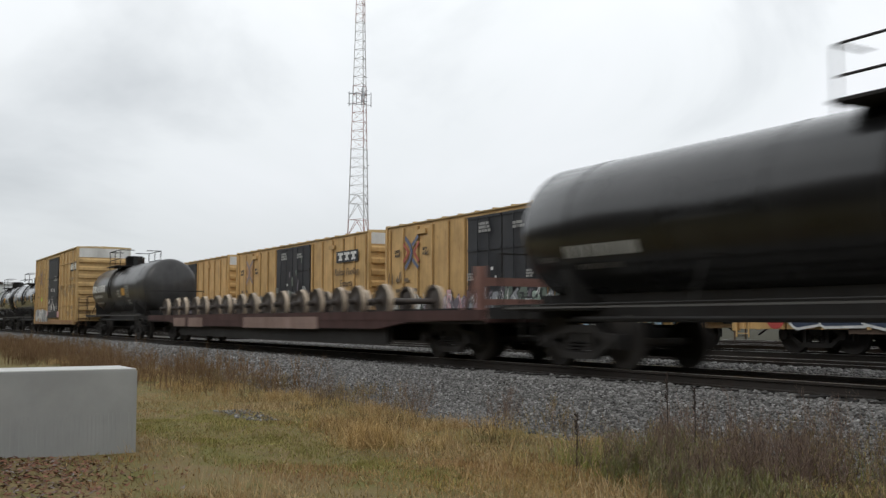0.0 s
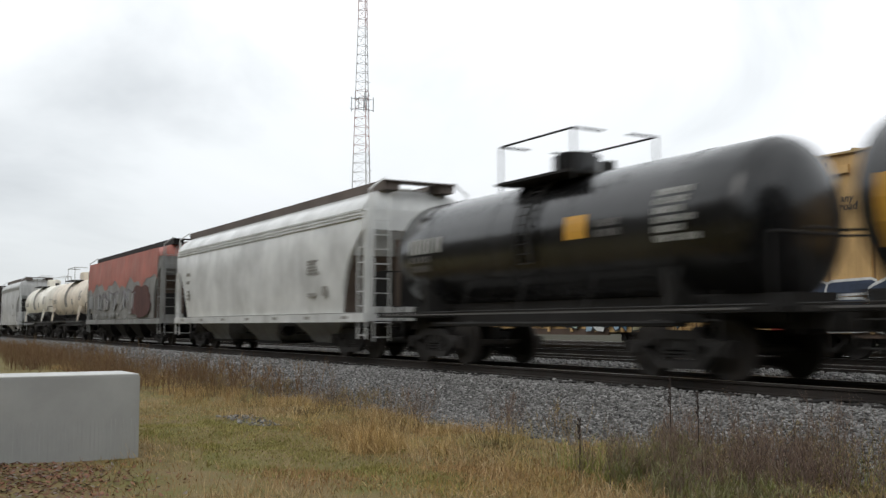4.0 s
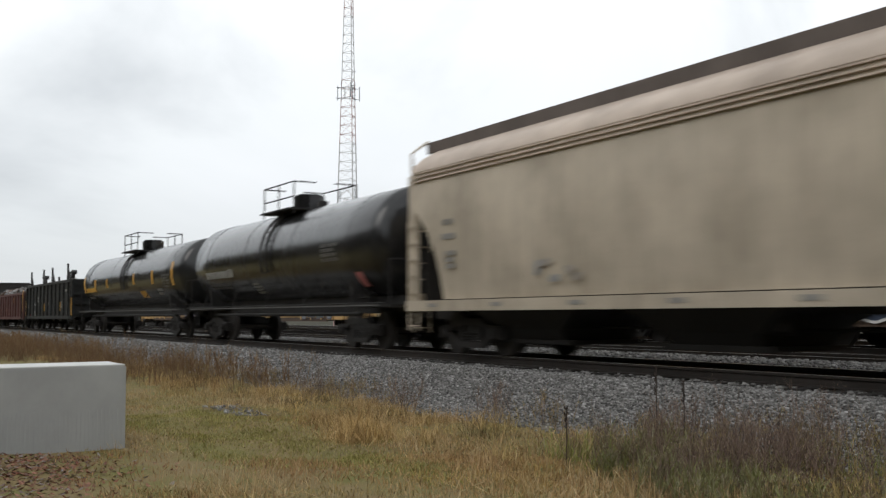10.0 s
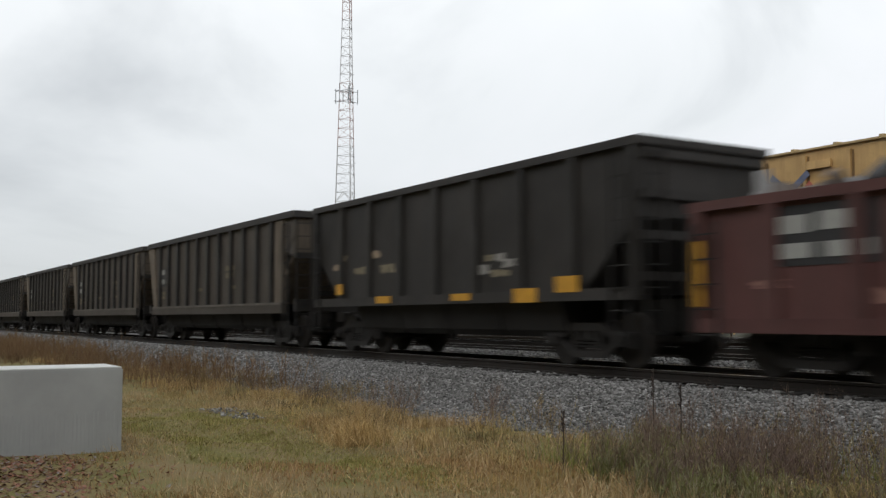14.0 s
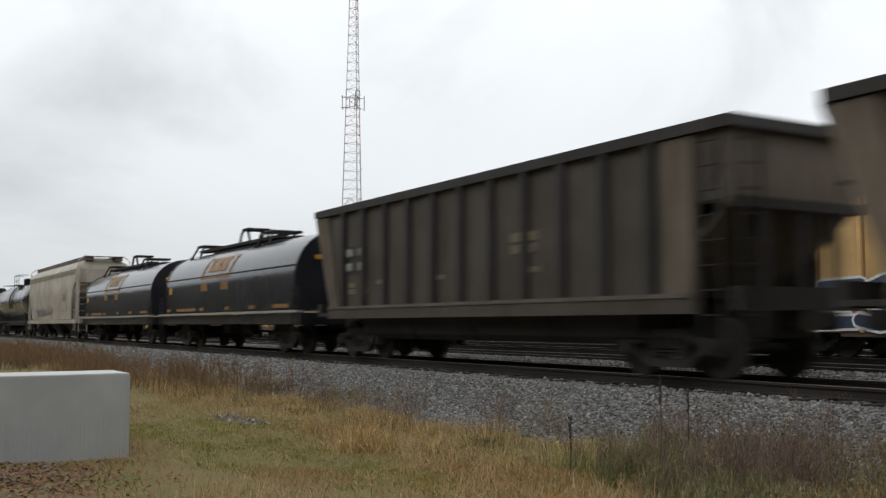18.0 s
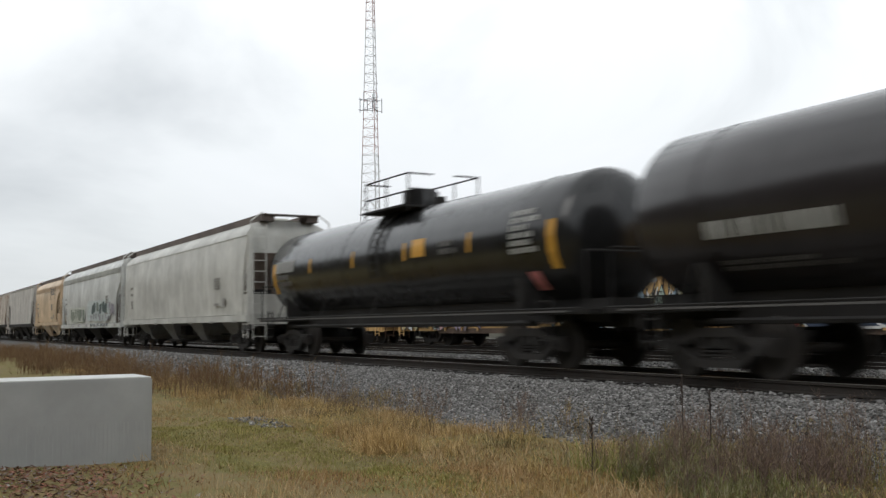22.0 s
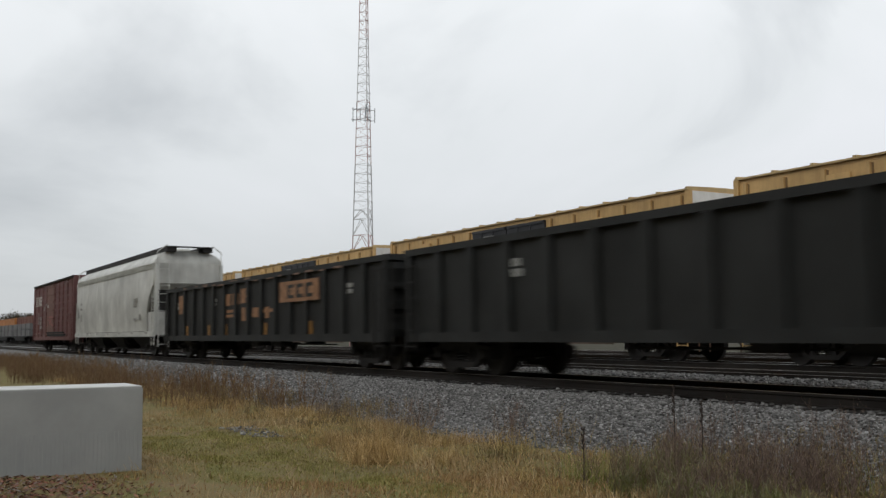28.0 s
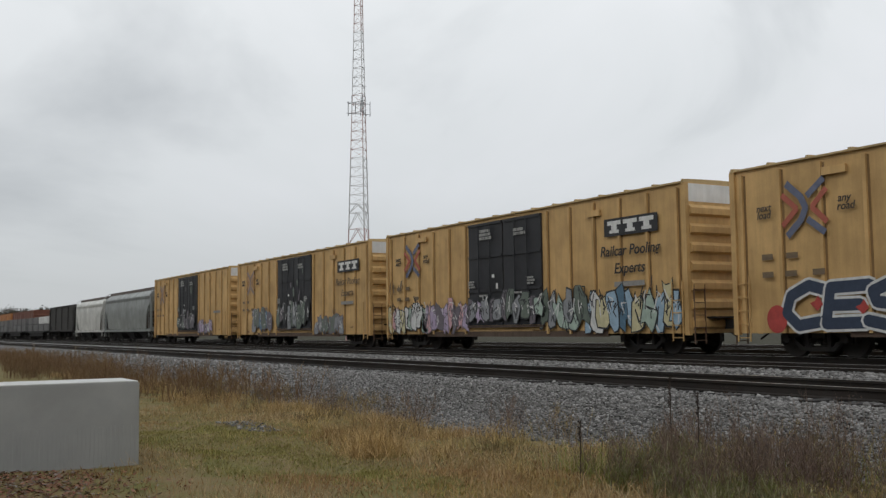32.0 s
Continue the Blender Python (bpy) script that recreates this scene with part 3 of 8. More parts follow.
def coupler_mesh():
    bm = bmesh.new()
    box(bm, -0.1, 0.62, -0.07, 0.07, 0.80, 0.94)
    prism(bm, [(0.55, 0.74), (0.95, 0.74), (1.0, 0.80), (1.0, 0.98), (0.95, 1.02), (0.55, 1.02)], -0.16, 0.16)
    box(bm, -0.14, 0.0, -0.35, 0.35, 0.70, 1.05)
    rod(bm, (0.1, 0.3, 0.78), (0.75, 0.22, 0.45), 0.03, 6)
    return mesh_of(bm, "coupler", TRUCK)


COUPLER = coupler_mesh()


def add_truck(car, x, rolling):
    tr = empty("truck")
    tr.parent, tr.location = car, (x, 0, 0)
    for s in (-1.0, 1.0):
        again("side_frame", SIDE_FRAME, tr, (0, s, 0))
        tagged(again("spring_pack", SPRINGS, tr, (0, s * 1.0, 0)), kind="stuff")
    again("bolster", BOLSTER, tr, (0, 0, 0))
    for s in (-0.89, 0.89):
        w = again("wheelset", WHEELSET, tr, (0, 0, 0))
        w.matrix_parent_inverse = Matrix.Translation((s, 0, WHEEL_R))
        if rolling:
            wheelsets.append(w)


def running_gear(car, length, truck_x, rolling, sill=True):
    """Trucks, couplers and the centre sill of a car whose body is `length` long."""
    for s in (-1, 1):
        add_truck(car, s * truck_x, rolling)
        c = again("coupler", COUPLER, car, (s * (length / 2 - 0.45), 0, 0), 0 if s > 0 else math.pi)
    if sill:
        part("centre_sill", boxes((-length / 2 + 0.1, length / 2 - 0.1, -0.22, 0.22, 0.82, 1.12)), UNDER, car)
    part("brake_gear", bmesh_brake(), UNDER, car)


def bmesh_brake():
    bm = boxes((-1.2, -0.5, -0.9, -0.45, 0.55, 0.95), (0.3, 0.9, 0.4, 0.9, 0.6, 0.95))
    rod(bm, (0.6, -0.7, 0.72), (1.5, -0.7, 0.72), 0.2, 10)
    rod(bm, (-4.5, -0.3, 0.6), (4.5, -0.3, 0.6), 0.025, 5)
    return bm


def add_ladder(car, x, y, z0, z1, along, width=0.42, mat=None, step=0.36):
    """A ladder on a side (along x) or an end (along y)."""
    bm = bmesh.new()
    d = Vector((1, 0, 0)) if along == "x" else Vector((0, 1, 0))
    a, b = Vector((x, y, 0)) - d * width / 2, Vector((x, y, 0)) + d * width / 2
    up = Vector((0, 0, 1))
    for p in (a, b):
        rod(bm, p + up * z0, p + up * z1, 0.022, 4)
    lad = part("ladder", bm, mat or UNDER, car)
    key = (along, width, (mat or UNDER).name)
    if key not in RUNGS:
        RUNGS[key] = mesh_of(rods(0.016, (-d * width / 2, d * width / 2), n=4), "rung", mat or UNDER)
    z = z0 + 0.1
    while z < z1:
        again("rung", RUNGS[key], lad, (x, y, z))
        z += step
    return lad


RUNGS = {}


def bars(car, x, z, w, h, rows, mat, y, name="stencil"):
    """Lettering too small to read, as plain strips on the side at y."""
    bm = bmesh.new()
    dz = h / rows
    rng = random.Random(int(x * 100 + z * 10))
    for i in range(rows):
        ww = w * rng.uniform(0.7, 1)
        for p, q in marks_in(ww, dz * 0.75, rng):
            box(bm, x - w / 2 + p, x - w / 2 + q, y - 0.006, y + 0.002, z + h - dz * (i + 0.75), z + h - dz * i)
    return tagged(part(name, bm, mat, car), kind="stuff")


def marks_in(width, height, rng):
    """Short blocks with gaps along one line of illegible lettering."""
    out, x = [], 0.0
    while x < width - 0.02:
        q = min(width, x + max(0.03, height * rng.uniform(0.3, 0.62)))
        out.append((x, q))
        x = q + max(0.016, height * 0.13) * (1 if rng.random() < 0.85 else 3.0)
    return out


def panel(car, x, z, w, h, mat, y, name="stripe", label=""):
    return part(name, boxes((x - w / 2, x + w / 2, y - 0.007, y + 0.001, z, z + h)), mat, car, label)


cars = []      # (empty, place of its middle along the train)


def start_car(name, label, category, left, right, group=""):
    """A car of the passing train, given where its body's ends stand when the clock starts."""
    u = (left + right) / 2
    car = tagged(empty(name, pose(u, NEAR_Y, 0)), label, category, group)
    cars.append((car, u))
    return car, right - left


# ---- tank cars ----
def barrel(bm, L, r, zc, a0=0.0, a1=360.0, n=40, head=0.45):
    prof = [(-L / 2 + head - head * math.cos(t), math.sin(t)) for t in [math.pi / 2 * k / 6 for k in range(7)]]
    prof = [(x, max(q, 0.02)) for x, q in prof]
    prof = prof + [(x, 1.0) for x in np.linspace(-L / 2 + head, L / 2 - head, 9)[1:-1]] + [(-x, q) for x, q in prof[::-1]]
    full = abs(a1 - a0) >= 359
    angs = [radians(a0 + (a1 - a0) * i / n) for i in range(n if full else n + 1)]
    rings = [[(x, r * q * math.cos(a), zc + r * q * math.sin(a)) for a in angs] for x, q in prof]
    loft(bm, rings, cap=full, closed=full)


def tank_car(left, right, label, mat, r=1.5, two_tone=None, platform="high", marks="", group="tank cars", shift=0.0, decals=(), split=-12):
    car, L = start_car("tank_car", label, "tank car", left - 0.5, right + 0.5, group)
    zc = 1.15 + r + 0.05
    if two_tone:
        level = zc + r * math.sin(radians(split))
        for name, mt, lab, up in (("barrel", mat, "", -1), ("barrel_underside", two_tone, "black painted lower part", 1)):
            bm = bmesh.new()
            barrel(bm, L - 1.0, r, zc)
            bmesh.ops.bisect_plane(bm, geom=bm.verts[:] + bm.edges[:] + bm.faces[:], plane_co=(0, 0, level), plane_no=(0, 0, up), clear_outer=True)
            part(name, bm, mt, car, lab, smooth=True)
    else:
        bm = bmesh.new()
        barrel(bm, L - 1.0, r, zc)
        part("barrel", bm, mat, car, smooth=True)
    # weld bands
    for x in (np.linspace(-L / 2 + 2.2, L / 2 - 2.2, 4) if not two_tone else ()):
        bm = bmesh.new()
        n = 36
        rings = [[(x + dx, q * math.cos(2 * math.pi * i / n), zc + q * math.sin(2 * math.pi * i / n)) for i in range(n)] for dx, q in ((-0.03, r - 0.01), (-0.03, r + 0.008), (0.03, r + 0.008), (0.03, r - 0.01))]
        loft(bm, rings, cap=False)
        part("weld_band", bm, mat, car)
    # end platforms and draft sills
    for s in (-1, 1):
        part("end_platform", boxes((s * (L / 2 - 2.3), s * (L / 2 + 0.0), -1.35, 1.35, 1.02, 1.10), (s * (L / 2 - 2.2), s * (L / 2 - 0.05), -0.30, 0.30, 0.78, 1.02)), UNDER, car)
        bm = bmesh.new()
        loft(bm, [[(s * (L / 2 - 2.25) + dx, y, z) for y, z in ((-1.25, 1.1), (-1.3, 1.75), (-0.7, 1.25), (0.7, 1.25), (1.3, 1.75), (1.25, 1.1))] for dx in (-0.06, 0.06)])
        part("saddle", bm, UNDER, car)
        if two_tone:
            for sy in (-1, 1):
                bm = bmesh.new()
                loft(bm, [[(s * (L / 2 - 2.0) + dx, sy * y, z) for y, z in ((1.36, 1.1), (1.44, 1.1), (1.30, 2.0), (1.16, 2.0))] for dx in (-0.11, 0.11)])
                part("saddle_arm", bm, mat, car, "cream painted saddle arm")
            part("head_rail", rods(0.025, ((s * (L / 2 - 0.28), -1.1, 2.62), (s * (L / 2 - 0.28), 1.1, 2.62)), *[((s * (L / 2 - 0.28), yy, 2.62), (s * (L / 2 - 0.75), yy, 2.62)) for yy in (-1.1, 1.1)]), MARK_DIM, car, "pale rail across the tank head")
        part("end_handrail", rods(0.02, ((s * (L / 2 - 0.1), -1.3, 1.1), (s * (L / 2 - 0.1), -1.3, 2.15)), ((s * (L / 2 - 0.1), 1.3, 1.1), (s * (L / 2 - 0.1), 1.3, 2.15)), ((s * (L / 2 - 0.1), -1.3, 2.15), (s * (L / 2 - 0.1), 1.3, 2.15))), UNDER, car)
        add_ladder(car, s * (L / 2 - 1.2), -1.42, 0.45, 1.35, "x", 0.4)
        add_truck(car, s * (L / 2 - 2.25), True)
        again("coupler", COUPLER, car, (s * (L / 2 - 0.42), 0, 0), 0 if s > 0 else math.pi)
    # rails along both sides
    for s in (-1, 1):
        part("side_handrail", rods(0.018, ((-L / 2 + 0.1, s * 1.45, 1.12), (L / 2 - 0.1, s * 1.45, 1.12)), *[((x, s * 1.45, 1.12), (x, s * 1.2, 1.75)) for x in np.linspace(-L / 2 + 2, L / 2 - 2, 5)]), UNDER, car)
    top = zc + r
    # manway, valves, platform with its railing
    bm = bmesh.new()
    rod(bm, (0, 0, top - 0.1), (0, 0, top + 0.42), 0.48, 16)
    rod(bm, (0, 0, top + 0.42), (0, 0, top + 0.48), 0.40, 16)
    part("manway", bm, TANK_BLACK if mat is not TANK_WHITE and mat is not TANK_CREAM else mat, car, loc=(shift, 0, 0))
    bm = bmesh.new()
    rod(bm, (0.85, 0.1, top - 0.1), (0.85, 0.1, top + 0.22), 0.14, 8)
    rod(bm, (-0.8, -0.1, top - 0.1), (-0.8, -0.1, top + 0.2), 0.12, 8)
    part("valve", bm, UNDER, car, loc=(shift, 0, 0))
    pw, py, hh = 1.2, 1.0, 0.74
    pz = top - 0.22
    part("platform", boxes((-pw, pw, -py - 0.15, -0.45, pz + 0.12, pz + 0.17), (-pw, pw, 0.45, py + 0.15, pz + 0.12, pz + 0.17)), UNDER, car, loc=(shift, 0, 0))
    rail_mat = UNDER if not two_tone else MARK_DIM
    for sy in (-py, py):
        zt = pz + hh + 0.2
        pairs = [((-pw, sy, zt), (pw, sy, zt))]
        for sx in (-pw, pw):
            pairs += [((sx, sy, pz), (sx, sy, zt)), ((sx, sy, zt), (sx, 0.3 * sy, zt))]
        if platform == "high":
            pairs += [((-pw, sy, pz + 0.5), (pw, sy, pz + 0.5)), ((0, sy, pz), (0, sy, zt))]
        part("platform_railing", rods(0.022, *pairs, n=5), rail_mat, car, loc=(shift, 0, 0))
    ring = [(-1.06 * r * math.cos(a), zc + 1.06 * r * math.sin(a)) for a in [radians(k) for k in range(-20, 75, 8)]]
    tone = UNDER if not two_tone else MARK_DIM
    lad = None
    for x in (-0.22, 0.22):
        bm = bmesh.new()
        loft(bm, [[(x + 0.02 * i, y0 * (1 + 0.02 * j), zc + (q0 - zc) * (1 + 0.02 * j)) for i, j in ((-1, -1), (1, -1), (1, 1), (-1, 1))] for y0, q0 in ring])
        rail = part("side_ladder" if lad is None else "ladder_rail", bm, tone, lad or car, loc=(shift, 0, 0) if lad is None else (0, 0, 0))
        lad = lad or rail
    rung = mesh_of(rods(0.014, ((-0.22, 0, 0), (0.22, 0, 0)), n=4), "rung", tone)
    for y0, q0 in ring:
        again("rung", rung, lad, (0, y0, q0))
    part("centre_sill", boxes((-L / 2 + 0.4, L / 2 - 0.4, -0.55, 0.55, 0.88, 1.32)), UNDER, car)
    part("brake_pipe", rods(0.05, ((-L / 2 + 2.0, -1.05, 0.86), (L / 2 - 2.0, -1.05, 0.86))), UNDER, car)

    def on_side(name, x, deg, w, h, mt, rows=1, seed=0):
        """A patch or lines of lettering that follow the barrel; deg is up from the axis."""
        bm = bmesh.new()
        rng = random.Random(int(x * 10) + seed)
        dh = h / rows
        for k in range(rows):
            ww = w * (rng.uniform(0.65, 1) if rows > 1 else 1)
            zt = zc + r * math.sin(radians(deg)) - dh * k
            zb = zt - dh * (0.7 if rows > 1 else 1)
            pts = []
            for z in np.linspace(zt, zb, 4):
                yy = -math.sqrt(max(0.01, (r + 0.012) ** 2 - (z - zc) ** 2))
                pts.append((yy, z))
            for p, q in (marks_in(ww, zt - zb, rng) if name == "stencil" else [(0, ww)]):
                loft(bm, [[(x - w / 2 + p, y, z) for y, z in pts], [(x - w / 2 + q, y, z) for y, z in pts]], cap=False, closed=False)
        tagged(part(name, bm, mt, car), kind="stuff" if name == "stencil" else "")

    for name, x, zlo, zhi, w, rows, mt in decals:
        on_side(name, x, math.degrees(math.asin(max(-0.95, min(0.95, (zhi - zc) / r)))), w, zhi - zlo, mt, rows)
    h = L / 2 - 0.5
    for s in (-1, 1):
        part("walk_edge", boxes((-h, h, s * 1.40, s * 1.46, 1.055, 1.085)), MARK_GREY, car, "worn pale edge of the side sill")
    if "white" in marks:
        on_side("stencil", -h + 1.7, 14, 1.5, 0.34, MARK_DIM, 1)
        on_side("stencil", -h + 1.6, -4, 1.2, 0.4, MARK_GREY, 2)
        on_side("stencil", h - 1.5, 25, 1.0, 0.9, MARK_DIM, 6)
        on_side("stencil", h * 0.45, 8, 0.8, 0.35, MARK_GREY, 2)
    if "soft" in marks:
        on_side("stencil", -h + 1.9, 3, 1.5, 0.30, MARK_SOFT, 2)
        on_side("stencil", h - 1.6, 20, 0.9, 0.6, MARK_SOFT, 4)
        on_side("placard", h * 0.3, 0, 0.4, 0.35, MARK_SOFT, 1)
    if "stripes" in marks:
        for k, x in enumerate(np.linspace(-h + 0.8, h - 0.6, 6)):
            on_side("reflective_stripe", x, 12, 0.12 + 0.12 * (k in (0, 5)), 0.42 + 0.5 * (k in (0, 5)), MARK_YEL)
    if "patch" in marks:
        on_side("warning_patch", h * 0.28, 14, 0.62, 0.42, MARK_YEL)
    if "placard" in marks:
        on_side("placard", h - 1.4, -30, 0.36, 0.36, MARK_PINK)
    return car


# ---- boxcars ----
def boxcar_shell(car, L, z0, z1, mat, half=1.5, roof=None, end_ribs=7, white_panel=False, seam_h=0.012):
    bm = boxes((-L / 2, L / 2, -half + 0.05, half - 0.05, z0, z1))
    part("body", bm, mat, car)
    prof = [(-half - 0.03, z1), (-half - 0.03, z1 + 0.05), (-half * 0.55, z1 + 0.075), (0, z1 + 0.09), (half * 0.55, z1 + 0.075), (half + 0.03, z1 + 0.05), (half + 0.03, z1)]
    bm = bmesh.new()
    loft(bm, [[(x, y, z) for y, z in prof] for x in (-L / 2 - 0.02, L / 2 + 0.02)])
    rf = part("roof", bm, roof or ROOF_GREY, car)
    seam = bmesh.new()
    loft(seam, [[(dx, y * 0.99, z + seam_h + (0.005 if z > z1 + 0.01 else -0.02)) for y, z in prof] for dx in (-0.05, 0.05)])
    sm = mesh_of(seam, "roof_seam", roof or ROOF_GREY)
    n = int(L / 1.25)
    for i in range(n + 1):
        again("roof_seam", sm, car, (-L / 2 + 0.06 + (L - 0.12) * i / n, 0, 0))
    for s in (-1, 1):
        end = part("end_wall", boxes((s * (L / 2), s * (L / 2 + 0.03), -half, half, z0, z1)), mat, car)
        dz = (z1 - 0.55 - z0) / end_ribs
        for k in range(end_ribs):
            bm = bmesh.new()
            zz = z0 + 0.12 + dz * k
            o = [(0, zz), (0.0, zz + dz * 0.62), (0.10, zz + dz * 0.44), (0.10, zz + dz * 0.12)]
            loft(bm, [[(s * (L / 2 + 0.03 + x), y, z) for x, z in o] for y in (-half + 0.12, half - 0.12)])
            part("corrugation", bm, mat, end)
        if white_panel:
            part("white_end_panel", boxes((s * (L / 2 + 0.03), s * (L / 2 + 0.04), -half, half, z1 - 0.55, z1 - 0.02)), PANEL_WHITE, end, "white painted top panel")
        for yy in (-half + 0.08, half - 0.08):
            part("corner_post", boxes((s * (L / 2 - 0.12), s * (L / 2 + 0.05), yy - 0.07 * (1 if yy < 0 else -1) - 0.03, yy + 0.03, z0 - 0.05, z1)), mat, car)
        add_ladder(car, s * (L / 2 + 0.12), -half + 0.35, z0 - 0.3, z0 + 1.4, "y", 0.42, RUST_LADDER if white_panel else mat)
        add_ladder(car, s * (L / 2 - 0.35), -half - 0.06, z0 - 0.22, z0 + 1.5, "x", 0.42, mat)
        part("end_platform", boxes((s * (L / 2), s * (L / 2 + 0.35), -0.8, 0.8, 1.05, 1.1)), UNDER, car)
    bm = rods(0.16, ((L / 2 + 0.12, 0.75, 1.75), (L / 2 + 0.20, 0.75, 1.75)), n=14)
    part("brake_wheel", bm, UNDER, car)


RUST_LADDER = paint("rusty_ladder_iron", (0.12, 0.07, 0.045), 0.7, (0.05, 0.032, 0.024), 0.6)
PANEL_WHITE = paint("white_end_panel_paint", (0.72, 0.72, 0.70), 0.5, (0.4, 0.36, 0.3), 0.3)


def side_posts(car, xs, z0, z1, mat, half=1.5, w=0.09, d=0.06, name="side_post"):
    me = mesh_of(boxes((-w / 2, w / 2, -d, 0.0, z0, z1)), name, mat)
    for x in xs:
        again(name, me, car, (x, -half + 0.05, 0))
        again(name, me, car, (x, half - 0.05, 0), math.pi)


def door(car, x, w, z0, z1, mat, half=1.5, panels=3, bars_n=2):
    for s in (-1, 1):
        bm = boxes((x - w / 2, x + w / 2, s * (half - 0.05), s * (half + 0.02), z0, z1))
        d = part("door", bm, mat, car)
        for k in range(panels + 1):
            z = z0 + (z1 - z0) * k / panels
            part("door_rib", boxes((x - w / 2 + 0.02, x + w / 2 - 0.02, s * (half + 0.02), s * (half + 0.06), z - 0.05 + (0.05 if k == 0 else 0) - (0.05 if k == panels else 0), z + 0.05 + (0.05 if k == 0 else 0) - (0.05 if k == panels else 0))), mat, d)
        for k in range(bars_n):
            xx = x - w / 2 + w * (k + 1) / (bars_n + 1)
            part("lock_bar", rods(0.025, ((xx, s * (half + 0.085), z0 + 0.1), (xx, s * (half + 0.085), z1 - 0.1)), n=6), mat, d)
    return car


def x_emblem(car, x, z, w, h, y, mats=None):
    """A cross of two bent strokes: blue outside, red inside, the two halves apart."""
    blue, red = mats or (MARK_BLUE_FADE, MARK_RED_FADE)

    def bar(line, t, mt, nm):
        bm = bmesh.new()
        pts = [Vector((x + a * w, z + b * h)) for a, b in line]
        for k, (p, q) in enumerate(zip(pts, pts[1:])):
            d = (q - p).normalized()
            n = Vector((-d.y, d.x)) * t / 2
            prism(bm, [tuple(p + n - d * t * 0.12), tuple(q + n + d * t * 0.12), tuple(q - n + d * t * 0.12), tuple(p - n - d * t * 0.12)], y - 0.006 - 0.0004 * k, y + 0.001)
        part(nm, bm, mt, car, "faded cross emblem stroke")
    bar([(-0.36, 0.46), (-0.06, 0.20), (0.04, 0.0), (-0.06, -0.20), (-0.36, -0.46)], 0.125 * w, blue, "emblem_arc")
    bar([(-0.46, 0.27), (-0.15, 0.0), (-0.46, -0.27)], 0.10 * w, red, "emblem_chevron")
    bar([(0.42, 0.46), (0.08, 0.21)], 0.115 * w, blue, "emblem_arm")
    bar([(0.42, -0.46), (0.08, -0.21)], 0.115 * w, blue, "emblem_arm")
    bar([(0.47, 0.28), (0.17, 0.0), (0.47, -0.28)], 0.10 * w, red, "emblem_chevron")


def slogan(car, x, z, y, words, size, mat, shear=0.2):
    ob = again("lettering", text_mesh(words, size, mat, shear), car, (x, y, z))
    return ob


MARK_BLUE_FADE = plain("faded_blue_emblem_paint", (0.125, 0.14, 0.205), 0.6)
MARK_RED_FADE = plain("faded_red_emblem_paint", (0.40, 0.11, 0.07), 0.6)
GRAF = [plain("spray_" + n, c, 0.5) for n, c in (("black", (0.03, 0.032, 0.035)), ("lilac", (0.42, 0.34, 0.47)), ("pale_blue", (0.30, 0.42, 0.52)), ("mint", (0.36, 0.45, 0.38)),
        ("white", (0.62, 0.62, 0.60)), ("pink", (0.55, 0.33, 0.34)), ("grey", (0.26, 0.27, 0.28)), ("navy", (0.035, 0.05, 0.085)), ("pale_yellow", (0.55, 0.50, 0.30)),
        ("smoky_violet", (0.15, 0.13, 0.15)), ("steel_blue", (0.09, 0.17, 0.24)), ("moss", (0.13, 0.16, 0.13)))]


LETTERS = {
    "c": [[(0.95, 0.85), (0.55, 0.98), (0.15, 0.75), (0.08, 0.35), (0.4, 0.04), (0.95, 0.14)]],
    "e": [[(0.95, 0.93), (0.12, 0.90), (0.10, 0.08), (0.95, 0.10)], [(0.12, 0.5), (0.8, 0.5)]],
    "s": [[(0.95, 0.85), (0.5, 0.98), (0.1, 0.78), (0.2, 0.55), (0.8, 0.45), (0.92, 0.2), (0.5, 0.03), (0.06, 0.14)]],
}
def ribbon(bm, pts, w, y0, y1):
    """A sprayed stroke of even width through the points, with round joints."""
    for k, (p, q) in enumerate(zip(pts, pts[1:])):
        p, q = Vector(p), Vector(q)
        d = (q - p).normalized()
        n = Vector((-d.y, d.x)) * w / 2
        prism(bm, [tuple(p + n), tuple(q + n), tuple(q - n), tuple(p - n)], y0 - 0.0002 * k, y1)
    for k, p in enumerate(pts):
        prism(bm, [(p[0] + w / 2 * math.cos(a), p[1] + w / 2 * math.sin(a)) for a in [2 * math.pi * i / 8 for i in range(8)]], y0 - 0.0002 * k - 0.0001, y1)


def scrawl(rng):
    """One wild curl and a short dash or two, in a unit box; no letter."""
    a0, turns, q = rng.uniform(0, 6.28), rng.uniform(0.55, 0.95) * rng.choice((-1, 1)), rng.uniform(0.25, 0.48)
    curl = [(0.5 + (q + 0.12 * math.sin(3 * k)) * math.cos(a0 + turns * k), 0.5 + 0.5 * math.sin(a0 + turns * k * 1.3 + 0.4)) for k in range(6)]
    x = rng.uniform(0.1, 0.9)
    dash = [(x, rng.uniform(0.0, 0.3)), (x + rng.uniform(-0.25, 0.25), rng.uniform(0.5, 1.0))]
    return [curl, dash]


